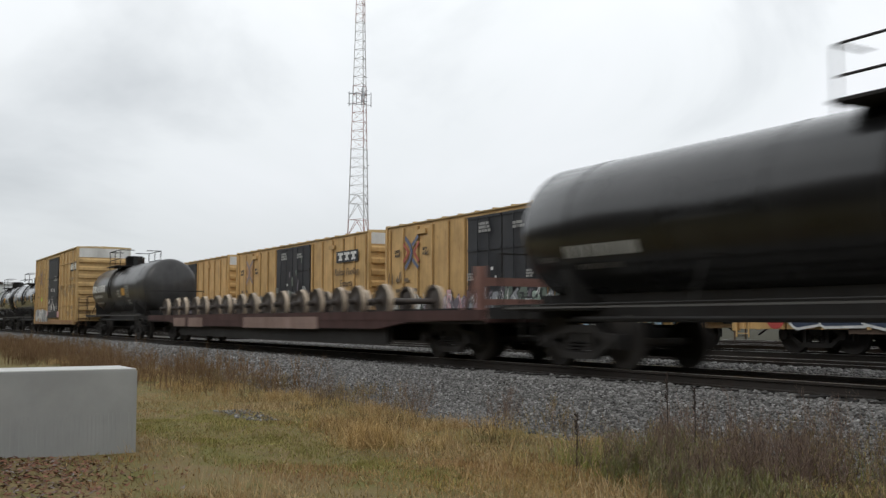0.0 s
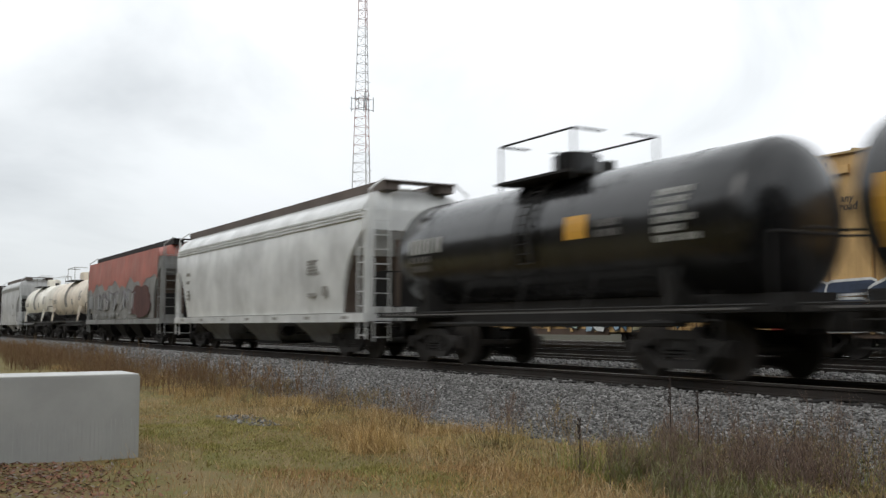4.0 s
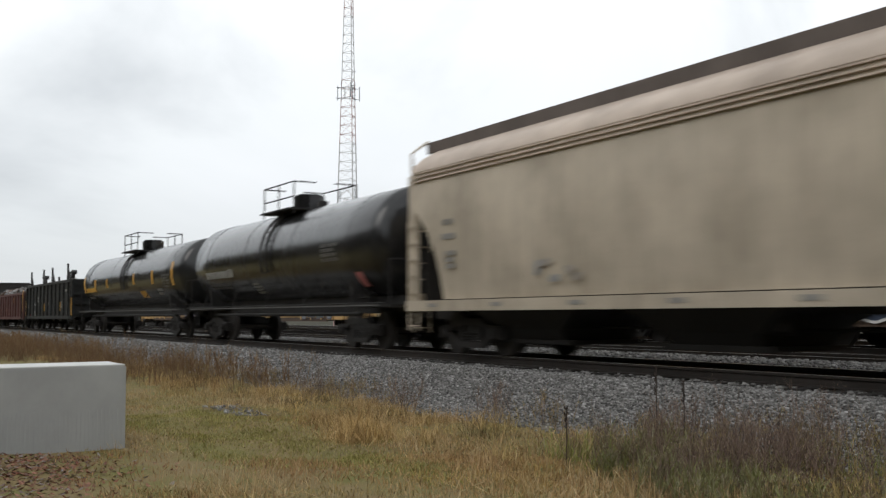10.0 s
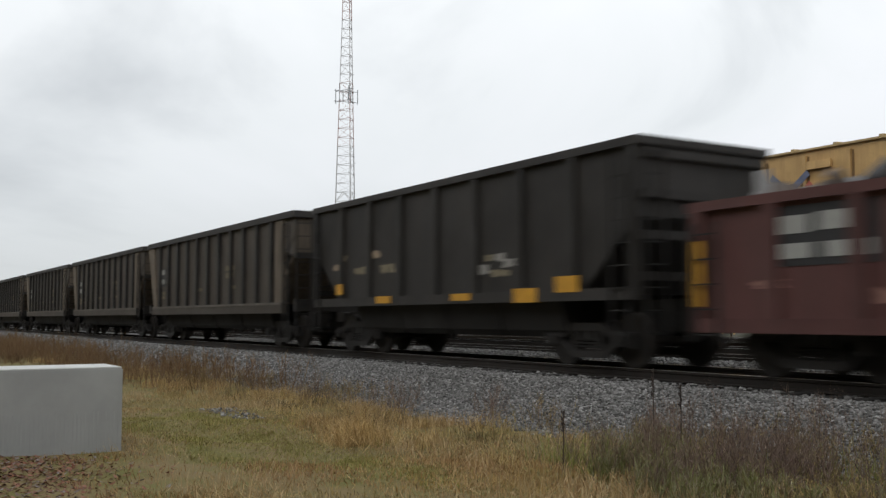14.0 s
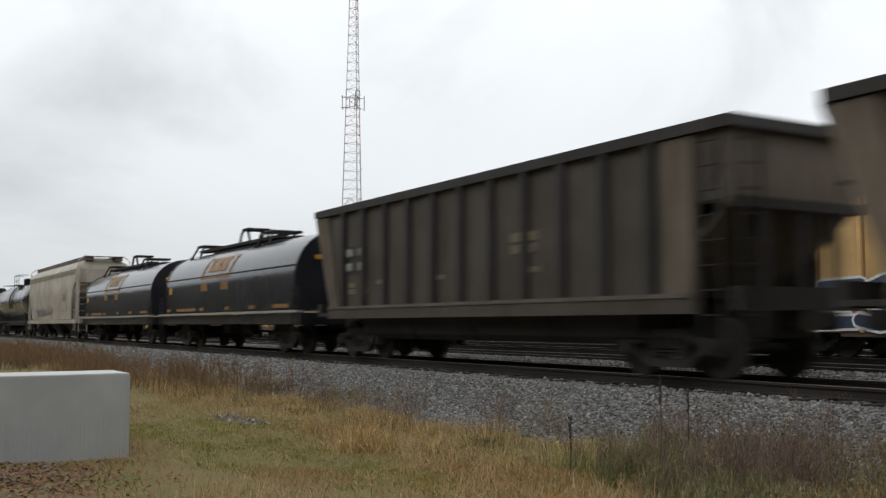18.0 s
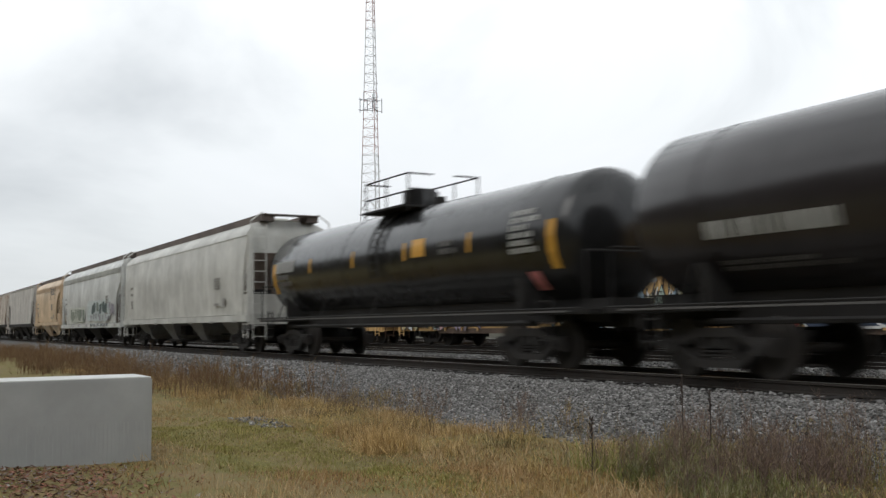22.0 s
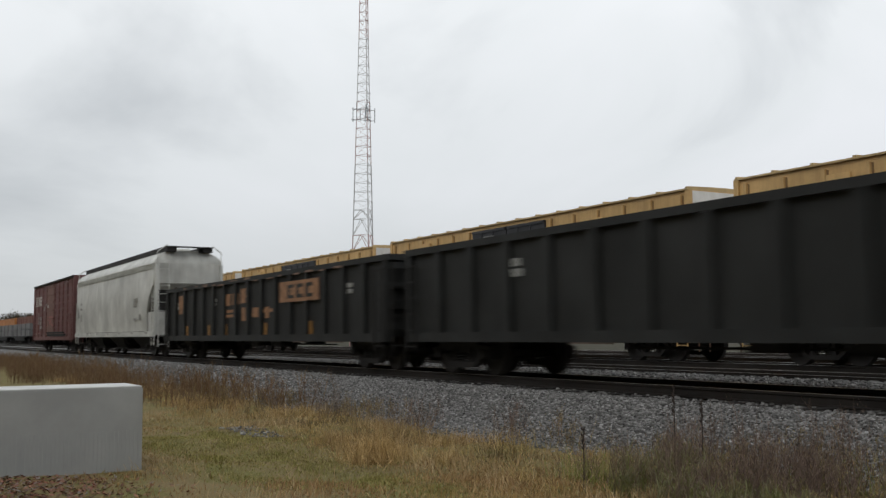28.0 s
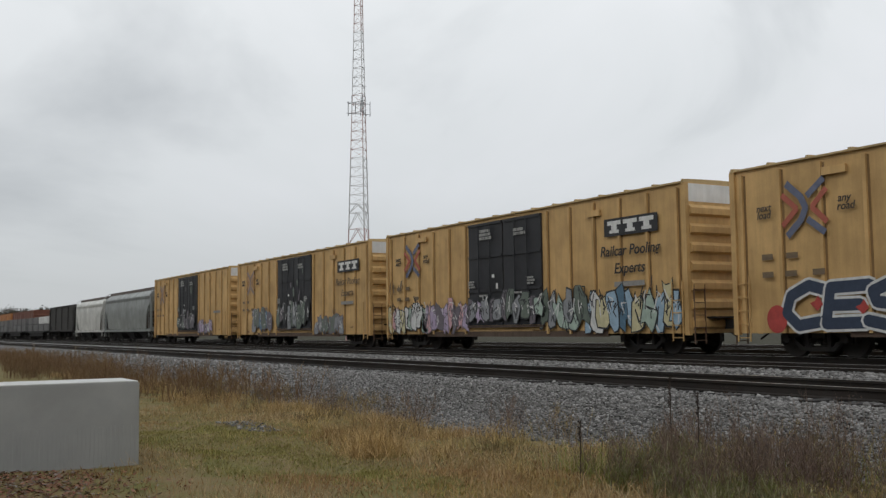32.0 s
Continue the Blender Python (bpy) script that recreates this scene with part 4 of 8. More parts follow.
def graffiti(car, x0, x1, z0, z1, y, fills, edge=0, n=8, seed=1, thick=0.05, stroke=0.24, ground=None, word=""):
    """Sprayed shapes: thick strokes with an outline, crowded along the side."""
    rng = random.Random(seed)
    if ground is not None:
        m = 2 * n + 3
        top = [(x0 - 0.15 + (x1 - x0 + 0.3) * k / m, z1 - rng.uniform(-0.12, 0.22)) for k in range(m + 1)]
        bm = bmesh.new()
        prism(bm, [(x0 - 0.15, z0 - 0.01)] + top + [(x1 + 0.15, z0 - 0.01)], y - 0.0022, y - 0.0002)
        part("sprayed_ground", bm, GRAF[ground], car)
    w = (x1 - x0) / n
    for i in range(n):
        shape = LETTERS[word[i]] if i < len(word) else scrawl(rng)
        wob = 0.0 if word else 0.08
        ox, sc = x0 + i * w - 0.04 * w, 1.08 * w
        zz0, zz1 = z0 + stroke / 2 + (0 if word else rng.uniform(-0.04, 0.12) * (z1 - z0)), z1 - stroke / 2 - (0 if word else rng.uniform(-0.08, 0.12) * (z1 - z0))
        lean = rng.uniform(-0.15, 0.2) if not word else 0.12
        lines = [[(ox + sc * (a + rng.uniform(-wob, wob) + lean * (b - 0.5)), zz0 + (zz1 - zz0) * b) for a, b in line] for line in shape]
        dy = 0.0030 * (i % 3)
        bm = bmesh.new()
        for line in lines:
            ribbon(bm, line, stroke + 2 * thick, y - 0.0040 - dy, y - 0.001)
        tagged(part("sprayed_outline", bm, GRAF[edge], car), kind="stuff")
        bm = bmesh.new()
        for line in lines:
            ribbon(bm, line, stroke, y - 0.0062 - dy, y - 0.003)
        tagged(part("sprayed_shape", bm, GRAF[rng.choice(fills)], car), kind="stuff")


def smears(car, x0, x1, z0, z1, y, mats, n, seed, w=(0.2, 0.5), h=(0.2, 0.6), name="sprayed_shape", ragged=0.28):
    """Overlapping ragged patches of sprayed paint."""
    rng = random.Random(seed)
    for i in range(n):
        x, z = x0 + (x1 - x0) * (i + rng.uniform(0.1, 0.9)) / n, rng.uniform(z0, z1)
        a, b = rng.uniform(*w) / 2, rng.uniform(*h) / 2
        z = min(max(z, z0 + b), z1 - b) if z1 - z0 > 2 * b else (z0 + z1) / 2
        bm = bmesh.new()
        m, lean = 16, rng.uniform(-0.2, 0.3)
        o = []
        for k in range(m):
            t = 2 * math.pi * k / m
            c, q = math.cos(t), math.sin(t)
            f = 1 - ragged * rng.random()
            c, q = (abs(c) ** 0.5) * (1 if c > 0 else -1) * f, (abs(q) ** 0.5) * (1 if q > 0 else -1) * f
            o.append((x + a * c + lean * b * q, z + b * q))
        prism(bm, o, y - 0.002 - 0.0011 * (i % 5), y)
        part(name, bm, rng.choice(mats), car)


def burner(car, x0, x1, z0, z1, y, fills, n, seed, edge=0):
    """Crowded spiky letters in spray paint: dark outline, bright body, dark inner lines and a pale glint."""
    rng = random.Random(seed)
    w = (x1 - x0) / n
    for i in range(n):
        cx, cz = x0 + w * (i + rng.uniform(0.3, 0.7)), (z0 + z1) / 2 + rng.uniform(-0.12, 0.12) * (z1 - z0)
        a, b, lean = w * rng.uniform(0.65, 0.95), (z1 - z0) * rng.uniform(0.40, 0.55), rng.uniform(-0.25, 0.25)
        m = rng.choice((9, 11, 13))
        o = []
        for k in range(m):
            t, f = 2 * math.pi * (k + rng.uniform(-0.3, 0.3)) / m, rng.choice((1.0, 1.0, 0.9, 0.72, 0.55))
            c, q = math.cos(t), math.sin(t)
            o.append((math.copysign(abs(c) ** 0.7, c) * f, math.copysign(abs(q) ** 0.7, q) * f))
        dy = 0.0042 * (i % 4)
        body = None
        for name, g, lift, mt in (("sprayed_outline", 0.06, 0.0042, GRAF[edge]), ("sprayed_shape", 0.0, 0.0060, GRAF[rng.choice(fills)])):
            bm = bmesh.new()
            prism(bm, [(cx + (a + g) * c + lean * b * q, min(max(cz + (b + g) * q, z0 - 0.03), z1 + 0.12)) for c, q in o], y - lift - dy, y - 0.001)
            body = part(name, bm, mt, car)
        for mt, k in ((GRAF[edge], 4), (GRAF[4], 2)):
            bm = bmesh.new()
            for _ in range(k):
                px, pz = cx + a * rng.uniform(-0.6, 0.6), cz + b * rng.uniform(-0.7, 0.5)
                line = [(px, pz), (px + a * rng.uniform(-0.5, 0.5), pz + b * rng.uniform(0.1, 0.6)), (px + a * rng.uniform(-0.7, 0.7), pz + b * rng.uniform(-0.2, 0.9))]
                ribbon(bm, line, 0.04 if k > 1 else 0.028, y - 0.0072 - dy, y - 0.005)
            tagged(part("sprayed_fleck", bm, mt, body), kind="stuff")


# ---- covered hoppers ----
def hopper_body(bm, L, levels):
    """Levels from the bottom up: height, how far the end is set in, half the width."""
    rings = []
    for z, inset, y in levels:
        x = L / 2 - inset
        rings.append([(-x, -y, z), (x, -y, z), (x, y, z), (-x, y, z)])
    return loft(bm, rings)


def covered_hopper(left, right, label, mat, height=4.55, bays=3, ribs=0, straight=False, rust_ribs=0, roof=None, sill_mat=None, end_mat=None, walk_mat=None, cut=1.35, group="covered hoppers", lines=True, sill=0.92, bay_mat=None, gusset=False, rib_mat=None, bay_w=0.98):
    car, L = start_car("covered_hopper", label, "hopper car", left, right, group)
    end_mat = end_mat or mat
    zb, ze = sill + 0.24, height - 0.74
    Lb = L - 0.3
    if straight:
        lev = [(zb, cut, 1.50), (zb + 0.9, cut * 0.62, 1.50), (zb + 1.7, cut * 0.34, 1.50), (zb + 2.2, 0.08, 1.50), (height - 0.16, 0.05, 1.50), (height - 0.1, 0.05, 1.46)]
    else:
        lev = [(zb, cut, 1.46), (zb + 0.5, cut * 0.93, 1.50), (zb + 1.0, cut * 0.80, 1.53), (zb + 1.45, cut * 0.58, 1.54), (zb + 1.8, cut * 0.30, 1.535), (zb + 2.05, 0.08, 1.52), (ze, 0.02, 1.47)]
    bm = bmesh.new()
    hopper_body(bm, Lb, lev)
    part("body", bm, mat, car, smooth=not straight)
    # grimy sheets on the sloping ends, their shade put into the colour too
    cutz = [(z, i) for z, i, _ in lev if z <= zb + 2.25]
    for s in (-1, 1):
        bm = bmesh.new()
        loft(bm, [[(s * (Lb / 2 - i + 0.012), y, z + 0.012) for z, i in cutz] for y in (-1.44, 1.44)], cap=False, closed=False)
        part("slope_sheet", bm, SLOPE_SHADED_GRIME, car, "grimy brown slope sheet, darkened for its shade")
    if straight:
        rl = [(height - 0.1, 0.02, 1.54), (height - 0.04, 0.02, 1.54), (height + 0.05, 0.05, 0.6), (height + 0.05, 0.05, 0.55)]
        ztop = height + 0.05
    else:
        rl = [(ze, 0.05, 1.49), (ze + 0.10, 0.05, 1.47), (ze + 0.32, 0.15, 1.28), (ze + 0.53, 0.35, 0.95), (ze + 0.58, 0.35, 0.55)]
        ztop = height - 0.16
    bm = bmesh.new()
    hopper_body(bm, Lb, rl)
    part("roof", bm, roof or mat, car, smooth=not straight)
    if lines and not straight:
        for k in range(3):
            zz = ze - 0.02 - 0.09 * k
            for s in (-1, 1):
                part("roof_ridge", boxes((-Lb / 2 + 0.15, Lb / 2 - 0.15, s * (1.475 + 0.008 * k), s * (1.515 + 0.012 * k), zz - 0.03, zz)), roof or mat, car)
    # running boards and hatches
    for s in (-1, 1):
        part("running_board", boxes((-L / 2 + 0.05, L / 2 - 0.05, s * 0.58, s * 1.0, ztop - 0.08, ztop + 0.16)), walk_mat or WALKWAY, car)
        sup = mesh_of(boxes((-0.03, 0.03, s * 0.5, s * 0.95, ztop - 0.18, ztop + 0.12)), "board_support", walk_mat or WALKWAY)
        for x in np.linspace(-L / 2 + 0.5, L / 2 - 0.5, 9):
            again("board_support", sup, car, (x, 0, 0))
    part("hatch", boxes((-Lb / 2 + 0.9, Lb / 2 - 0.9, -0.3, 0.3, ztop, ztop + 0.12)), mat, car)
    for s in (-1, 1):
        part("end_walkway", boxes((s * (L / 2 - 0.45), s * (L / 2 + 0.05), -1.0, 1.0, ztop + 0.12, ztop + 0.15)), walk_mat or WALKWAY, car)
        # corner posts, end platform, slope sheet braces
        for sy in (-1, 1):
            part("corner_post", boxes((s * (L / 2 - 0.30), s * (L / 2 - 0.02), sy * 1.36, sy * 1.47, 1.1, ze - 0.05)), end_mat, car)
            part("grab_hoop", rods(0.024, ((s * (L / 2 - 0.05), sy * 1.40, ze - 0.3), (s * (L / 2 - 0.05), sy * 1.40, ztop - 0.1)), ((s * (L / 2 - 0.05), sy * 1.40, ztop - 0.1), (s * (L / 2 - 0.1), sy * 1.0, ztop + 0.2))), end_mat, car)
        add_ladder(car, s * (L / 2 + 0.02), -1.12, 0.45, ztop - 0.2, "y", 0.44, end_mat)
        add_ladder(car, s * (L / 2 - 0.30), -1.50, 0.5, 2.9, "x", 0.46, end_mat)
        part("end_platform", boxes((s * (L / 2 - 2.0), s * (L / 2), -1.42, 1.42, 1.08, 1.14), (s * (L / 2 - 0.12), s * (L / 2), -1.45, 1.45, 0.95, 1.30)), end_mat, car)
        # added dark plates that stand in for shadow in the open hopper end
        part("end_web", boxes((s * (L / 2 - 0.62), s * (L / 2 - 0.56), -1.36, 1.36, 1.1, 3.0 if gusset else 2.2), (s * (L / 2 - 1.6), s * (L / 2 - 0.62), 0.3, 0.36, 1.1, 2.0)), UNDER, car)
        for sy in (-0.55, 0.55):
            part("slope_brace", boxes((s * (L / 2 - 0.26), s * (L / 2 - 0.16), sy - 0.06, sy + 0.06, 1.1, 3.0)), SLOPE_SHADED_GRIME, car)
        if gusset:
            part("end_shear_plate", boxes((s * (L / 2 - 0.14), s * (L / 2 - 0.08), -1.40, 1.40, 1.1, 1.95)), end_mat, car)
            for sy in (-1, 1):
                part("side_gusset", boxes((s * (L / 2 - 1.25), s * (L / 2 - 0.14), sy * 1.42, sy * 1.47, sill + 0.2, 1.95)), end_mat, car)
    # side sill
    for s in (-1, 1):
        part("side_sill", boxes((-L / 2 + 0.05, L / 2 - 0.05, s * 1.44, s * 1.56, sill, sill + 0.22)), sill_mat or mat, car)
    # discharge bays
    span = Lb - 2 * cut - 0.1
    for i in range(bays):
        xc = -span / 2 + span * (i + 0.5) / bays
        h = span / bays / 2
        bm = bmesh.new()
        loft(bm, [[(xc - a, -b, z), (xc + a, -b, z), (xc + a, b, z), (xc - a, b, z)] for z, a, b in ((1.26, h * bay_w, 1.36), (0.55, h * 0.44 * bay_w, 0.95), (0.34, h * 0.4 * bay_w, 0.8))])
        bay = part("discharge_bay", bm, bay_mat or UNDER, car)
        part("outlet_gate", boxes((xc - h * 0.5, xc + h * 0.5, -0.85, 0.85, 0.28, 0.36)), UNDER, bay)
    if ribs:
        rib = bmesh.new()
        o = [(-0.16, 0.0), (-0.12, -0.09), (0.12, -0.09), (0.16, 0.0)]
        loft(rib, [[(x, y, z) for x, y in o] for z in (zb + 0.02, height - 0.18)])
        rusty = mesh_of(rib.copy(), "rib", RUST_STREAK)
        me = mesh_of(rib, "rib", rib_mat or mat)
        for i in range(ribs):
            x = -(Lb / 2 - cut) + (Lb - 2 * cut) * i / (ribs - 1)
            again("rib", me if not i < rust_ribs or i % 4 == 3 else rusty, car, (x, -1.5, 0))
            again("rib", me, car, (x, 1.5, 0), math.pi)
        short = bmesh.new()
        loft(short, [[(x, y, z) for x, y in o] for z in (zb + 1.75, height - 0.18)])
        me2 = mesh_of(short, "rib", rib_mat or mat)
        for s in (-1, 1):
            for k in (0.4, 0.75):
                again("rib", me2, car, (s * (Lb / 2 - cut * (1 - k)), -1.5, 0))
    running_gear(car, L, L / 2 - 1.9, True)
    return car, L


# ---- open hoppers and gondolas ----
def open_car(name, left, right, label, category, mat, z0, z1, ribs, rib_w=0.16, rib_d=0.10, sill=0.2, half=1.5, group="", slope=0.0, floor=None, rib_mat=None, cap_mat=None, chord=0.12, hollow=None):
    car, L = start_car(name, label, category, left, right, group)
    t = 0.05
    fl = floor if floor is not None else z0 + 0.1
    hw = half - rib_d
    for s in (-1, 1):
        o = [(-L / 2 + slope, z0), (L / 2 - slope, z0), (L / 2, z0 + 1.2 if slope else z0), (L / 2, z1), (-L / 2, z1), (-L / 2, z0 + 1.2 if slope else z0)]
        if not slope:
            o = [(-L / 2, z0), (L / 2, z0), (L / 2, z1), (-L / 2, z1)]
        if hollow:
            o = [(-L / 2 + 0.85, z0), (L / 2 - 0.75, z0), (L / 2 - 0.75, z1 - 1.1), (L / 2 - 0.12, z1 - 0.5), (L / 2, z1), (-L / 2 - 0.2, z1)]
        bm = bmesh.new()
        prism(bm, o, s * hw, s * (hw - t))
        part("side_wall", bm, mat, car)
        part("top_chord", boxes((-L / 2 - 0.02, L / 2 + 0.02, s * (hw - 0.07), s * half, z1 - 0.02, z1 + chord)), cap_mat or mat, car)
        part("side_sill", boxes((-L / 2 + (0.8 if hollow else 0), L / 2 - (0.7 if hollow else 0), s * (hw - 0.02), s * (half + 0.01), z0 - sill * 0.6, z0 + sill * 0.4)), mat, car)
    rib = mesh_of(boxes((-rib_w / 2, rib_w / 2, -rib_d, 0, z0 + sill * 0.4, z1 - 0.02)), "rib", rib_mat or mat)
    for i in range(ribs):
        x = -L / 2 + rib_w / 2 + (L - rib_w) * i / (ribs - 1)
        if hollow:
            x = -L / 2 + 1.65 + (L - 3.3) * i / (ribs - 1)
        again("rib", rib, car, (x, -hw, 0))
        again("rib", rib, car, (x, hw, 0), math.pi)
    for s in (-1, 1):
        if hollow:
            zk = z1 - 1.05
            bm = bmesh.new()
            if s < 0:
                line = [(L / 2 - 0.85, z0), (L / 2 + 0.18, z1), (L / 2 + 0.12, z1), (L / 2 - 0.91, z0)]
            else:
                line = [(L / 2 - 1.6, z0 + 0.1), (L / 2 - 0.06, zk), (L / 2 - 0.06, z1), (L / 2 - 0.12, z1), (L / 2 - 0.12, zk + 0.03), (L / 2 - 1.66, z0 + 0.1)]
            loft(bm, [[(s * x, y, z) for x, z in line] for y in (-hw, hw)])
            end = part("end_wall", bm, hollow, car, "dusty brown sloping end sheet")
            part("end_beam", boxes((s * (L / 2 - 0.1), s * (L / 2 + 0.08), -hw, hw, z0 - 0.12, z0 + 0.22)), COAL_DARK, end)
            if s > 0:
                part("end_rail", boxes((s * (L / 2 - 0.06), s * (L / 2 + 0.05), -hw, hw, zk - 0.12, zk + 0.04)), COAL_DARK, end)
            for yy in (-0.75, 0.05, 0.8) if s > 0 else ():
                part("end_post", boxes((s * (L / 2 - 0.08), s * (L / 2 + 0.02), yy - 0.06, yy + 0.06, z0 + 0.2, zk - 0.1)), COAL_DARK, end)
        else:
            if slope:
                bm = bmesh.new()
                loft(bm, [[(s * (L / 2 - slope), y, z0), (s * L / 2, y, z0 + 1.2), (s * L / 2, y, z1), (s * (L / 2 - 0.05), y, z1), (s * (L / 2 - 0.05), y, z0 + 1.25), (s * (L / 2 - slope - 0.05), y, z0)] for y in (-hw, hw)])
            else:
                bm = boxes((s * (L / 2 - 0.06), s * L / 2, -hw, hw, z0, z1))
            end = part("end_wall", bm, mat, car)
            for z in np.linspace(z0 + 0.25, z1 - 0.15, 4):
                part("end_rib", boxes((s * L / 2, s * (L / 2 + 0.10), -hw, hw, z - 0.07, z + 0.07)), mat, end)
        part("end_chord", boxes((s * (L / 2 - 0.05), s * (L / 2 + 0.10), -half, half, z1 - 0.02, z1 + chord)), cap_mat or mat, end)
        if hollow and s < 0:
            part("end_platform", boxes((-L / 2 - 0.05, -L / 2 + 0.9, -hw, hw, z0 - 0.1, z0 - 0.02)), COAL_DARK, car)
            continue
        add_ladder(car, s * (L / 2 + 0.14), -half + 0.3, 0.5, z1 - 0.1, "y", 0.42, UNDER)
        add_ladder(car, s * (L / 2 - 0.32), -half - 0.05, 0.5, z1 - 0.2, "x", 0.42, UNDER)
    part("floor", boxes((-L / 2 + 0.05, L / 2 - 0.05, -hw + t, hw - t, fl, fl + 0.05)), UNDER, car)
    running_gear(car, L, L / 2 - 1.75, True)
    return car, L, half


def flat_deck(name, left, right, label, category, mat, z0, z1, group=""):
    car, L = start_car(name, label, category, left, right, group)
    part("deck", boxes((-L / 2, L / 2, -1.48, 1.48, z1 - 0.10, z1)), WOOD_DARK, car)
    for s in (-1, 1):
        o = [(-L / 2, z1 - 0.02), (L / 2, z1 - 0.02), (L / 2, z0 + 0.15), (L / 2 - 3.2, z0 + 0.1), (L / 2 - 4.6, z0 - 0.06), (-L / 2 + 4.6, z0 - 0.06), (-L / 2 + 3.2, z0 + 0.1), (-L / 2, z0 + 0.15)]
        bm = bmesh.new()
        prism(bm, o, s * 1.42, s * 1.54)
        part("side_sill", bm, mat, car)
        part("side_girder", boxes((-L / 2 + 4.4, L / 2 - 4.4, s * 1.25, s * 1.40, z0 - 0.42, z0)), UNDER, car)
        part("end_beam", boxes((s * (L / 2), s * (L / 2 + 0.12), -1.5, 1.5, z0 + 0.1, z1)), mat, car)
    running_gear(car, L, L / 2 - 2.1, True)
    return car, L
# ---- the passing train, from its front to its end ----
loads = []     # things that ride on a car: (object, place along the train, y, z)


def yellow_boxcar_50(left, right):
    car, L = start_car("boxcar", "weathered yellow boxcar with one black sliding door and sprayed tags", "boxcar", left, right, "boxcars")
    z0, z1 = 0.80, 5.02
    boxcar_shell(car, L, z0, z1, YELLOW_B, roof=ROOF_DUST, white_panel=True, end_ribs=8)
    door(car, -0.23, 3.62, 1.0, z1 - 0.22, DOOR_BLACK, panels=3, bars_n=0)
    xs = [x for x in np.linspace(-L / 2 + 0.95, L / 2 - 0.95, 13) if not -2.1 < x < 1.9]
    side_posts(car, xs, z0, z1 - 0.1, YELLOW_B, w=0.06, d=0.06)
    # ledges between the side sheets, one short length to each sheet
    ends = [(-L / 2 + 0.2, -2.05), (1.85, L / 2 - 0.2)]
    for z in (1.70, 2.97, 4.25):
        for a, b in ends:
            cuts = [a] + [x for x in xs if a + 0.3 < x < b - 0.3] + [b]
            for p, q in zip(cuts, cuts[1:]):
                for s in (-1, 1):
                    part("side_ledge", boxes((p + 0.04, q - 0.04, s * 1.45, s * 1.505, z - 0.02, z + 0.035)), YELLOW_B, car)
    for s in (-1, 1):
        part("side_sill", boxes((-L / 2 + 0.3, L / 2 - 0.3, s * 1.40, s * 1.5, 0.60, 0.84)), SILL_RUST, car, "rusty lower sill")
    y = -1.50
    x_emblem(car, -5.3, 3.68, 1.2, 1.0, y + 0.02, (FAINT_BLUE, FAINT_RED))
    for x, z in ((-6.5, 3.75), (-6.45, 3.5), (-4.1, 3.85), (-4.1, 3.6), (-6.4, 2.35), (-5.9, 2.35)):
        panel(car, x, z, 0.5, 0.12, FAINT_DARK, y + 0.02, "stencil")
    panel(car, 6.62, 3.72, 2.05, 0.52, MARK_BLACK, y + 0.025, "logo_panel", "black logo panel")
    for k in range(3):
        panel(car, 5.98 + 0.64 * k, 3.80, 0.5, 0.34, MARK_WHITE, y + 0.018, "logo_block", "white logo block")
    for x, z, w in ((6.3, 3.2, 1.6), (6.4, 2.75, 1.1), (6.3, 1.5, 0.6)):
        panel(car, x, z, w, 0.16, FAINT_DARK, y + 0.02, "stencil")
    panel(car, -4.86, 2.12, 0.48, 0.26, MARK_GREEN, y + 0.015, "sprayed_patch", "lime green sprayed patch")
    # white and grey tags along the sill and over the foot of the door
    smears(car, -7.2, -2.0, 0.66, 1.62, y - 0.012, [GRAF[6], DUST_GREY, GRAF[4], DUST_GREY], 15, 3, (0.5, 0.9), (0.6, 0.95))
    smears(car, -7.2, -2.4, 0.72, 1.55, y - 0.018, [GRAF[4], GRAF[4], DUST_GREY], 10, 8, (0.15, 0.45), (0.25, 0.7), ragged=0.5)
    smears(car, -2.5, -1.9, 0.9, 1.5, y - 0.024, [GRAF[5]], 1, 5, (0.5, 0.5), (0.5, 0.5))
    smears(car, -1.8, -0.5, 1.3, 2.25, y - 0.02, [GRAF[6], DUST_GREY, GRAF[9]], 9, 4, (0.25, 0.55), (0.25, 0.6), ragged=0.5)
    smears(car, -0.8, 1.6, 1.35, 2.0, y - 0.02, [GRAF[6], GRAF[9], DUST_GREY], 7, 14, (0.2, 0.4), (0.2, 0.45), ragged=0.4)
    for x, z, w, h in ((-0.62, 2.66, 0.4, 0.22), (0.3, 2.66, 0.3, 0.18), (-0.5, 1.5, 0.32, 0.3), (0.3, 1.58, 0.4, 0.3), (-0.1, 1.85, 0.34, 0.24), (-0.4, 2.15, 0.6, 0.2)):
        panel(car, x, z, w, h, DUST_GREY if w > 0.33 else GRAF[4], y - 0.03, "sprayed_patch")
    bars(car, 0.9, 3.3, 1.3, 0.34, 3, MARK_DIM, y - 0.025)
    bars(car, -1.6, 3.0, 0.3, 0.2, 2, MARK_DIM, y - 0.025)
    panel(car, 1.9, 1.02, 0.75, 0.38, GRAF[5], y - 0.03, "sprayed_patch", "pink sprayed patch")
    smears(car, 2.2, 6.8, 2.2, 2.95, y + 0.018, [FAINT_DARK], 7, 17, (0.6, 1.0), (0.25, 0.55), "grime_patch", 0.6)
    smears(car, 4.2, 6.6, 1.0, 1.6, y + 0.018, [FAINT_DARK], 4, 18, (0.4, 0.9), (0.2, 0.5), "grime_patch", 0.6)
    running_gear(car, L, L / 2 - 2.3, True)


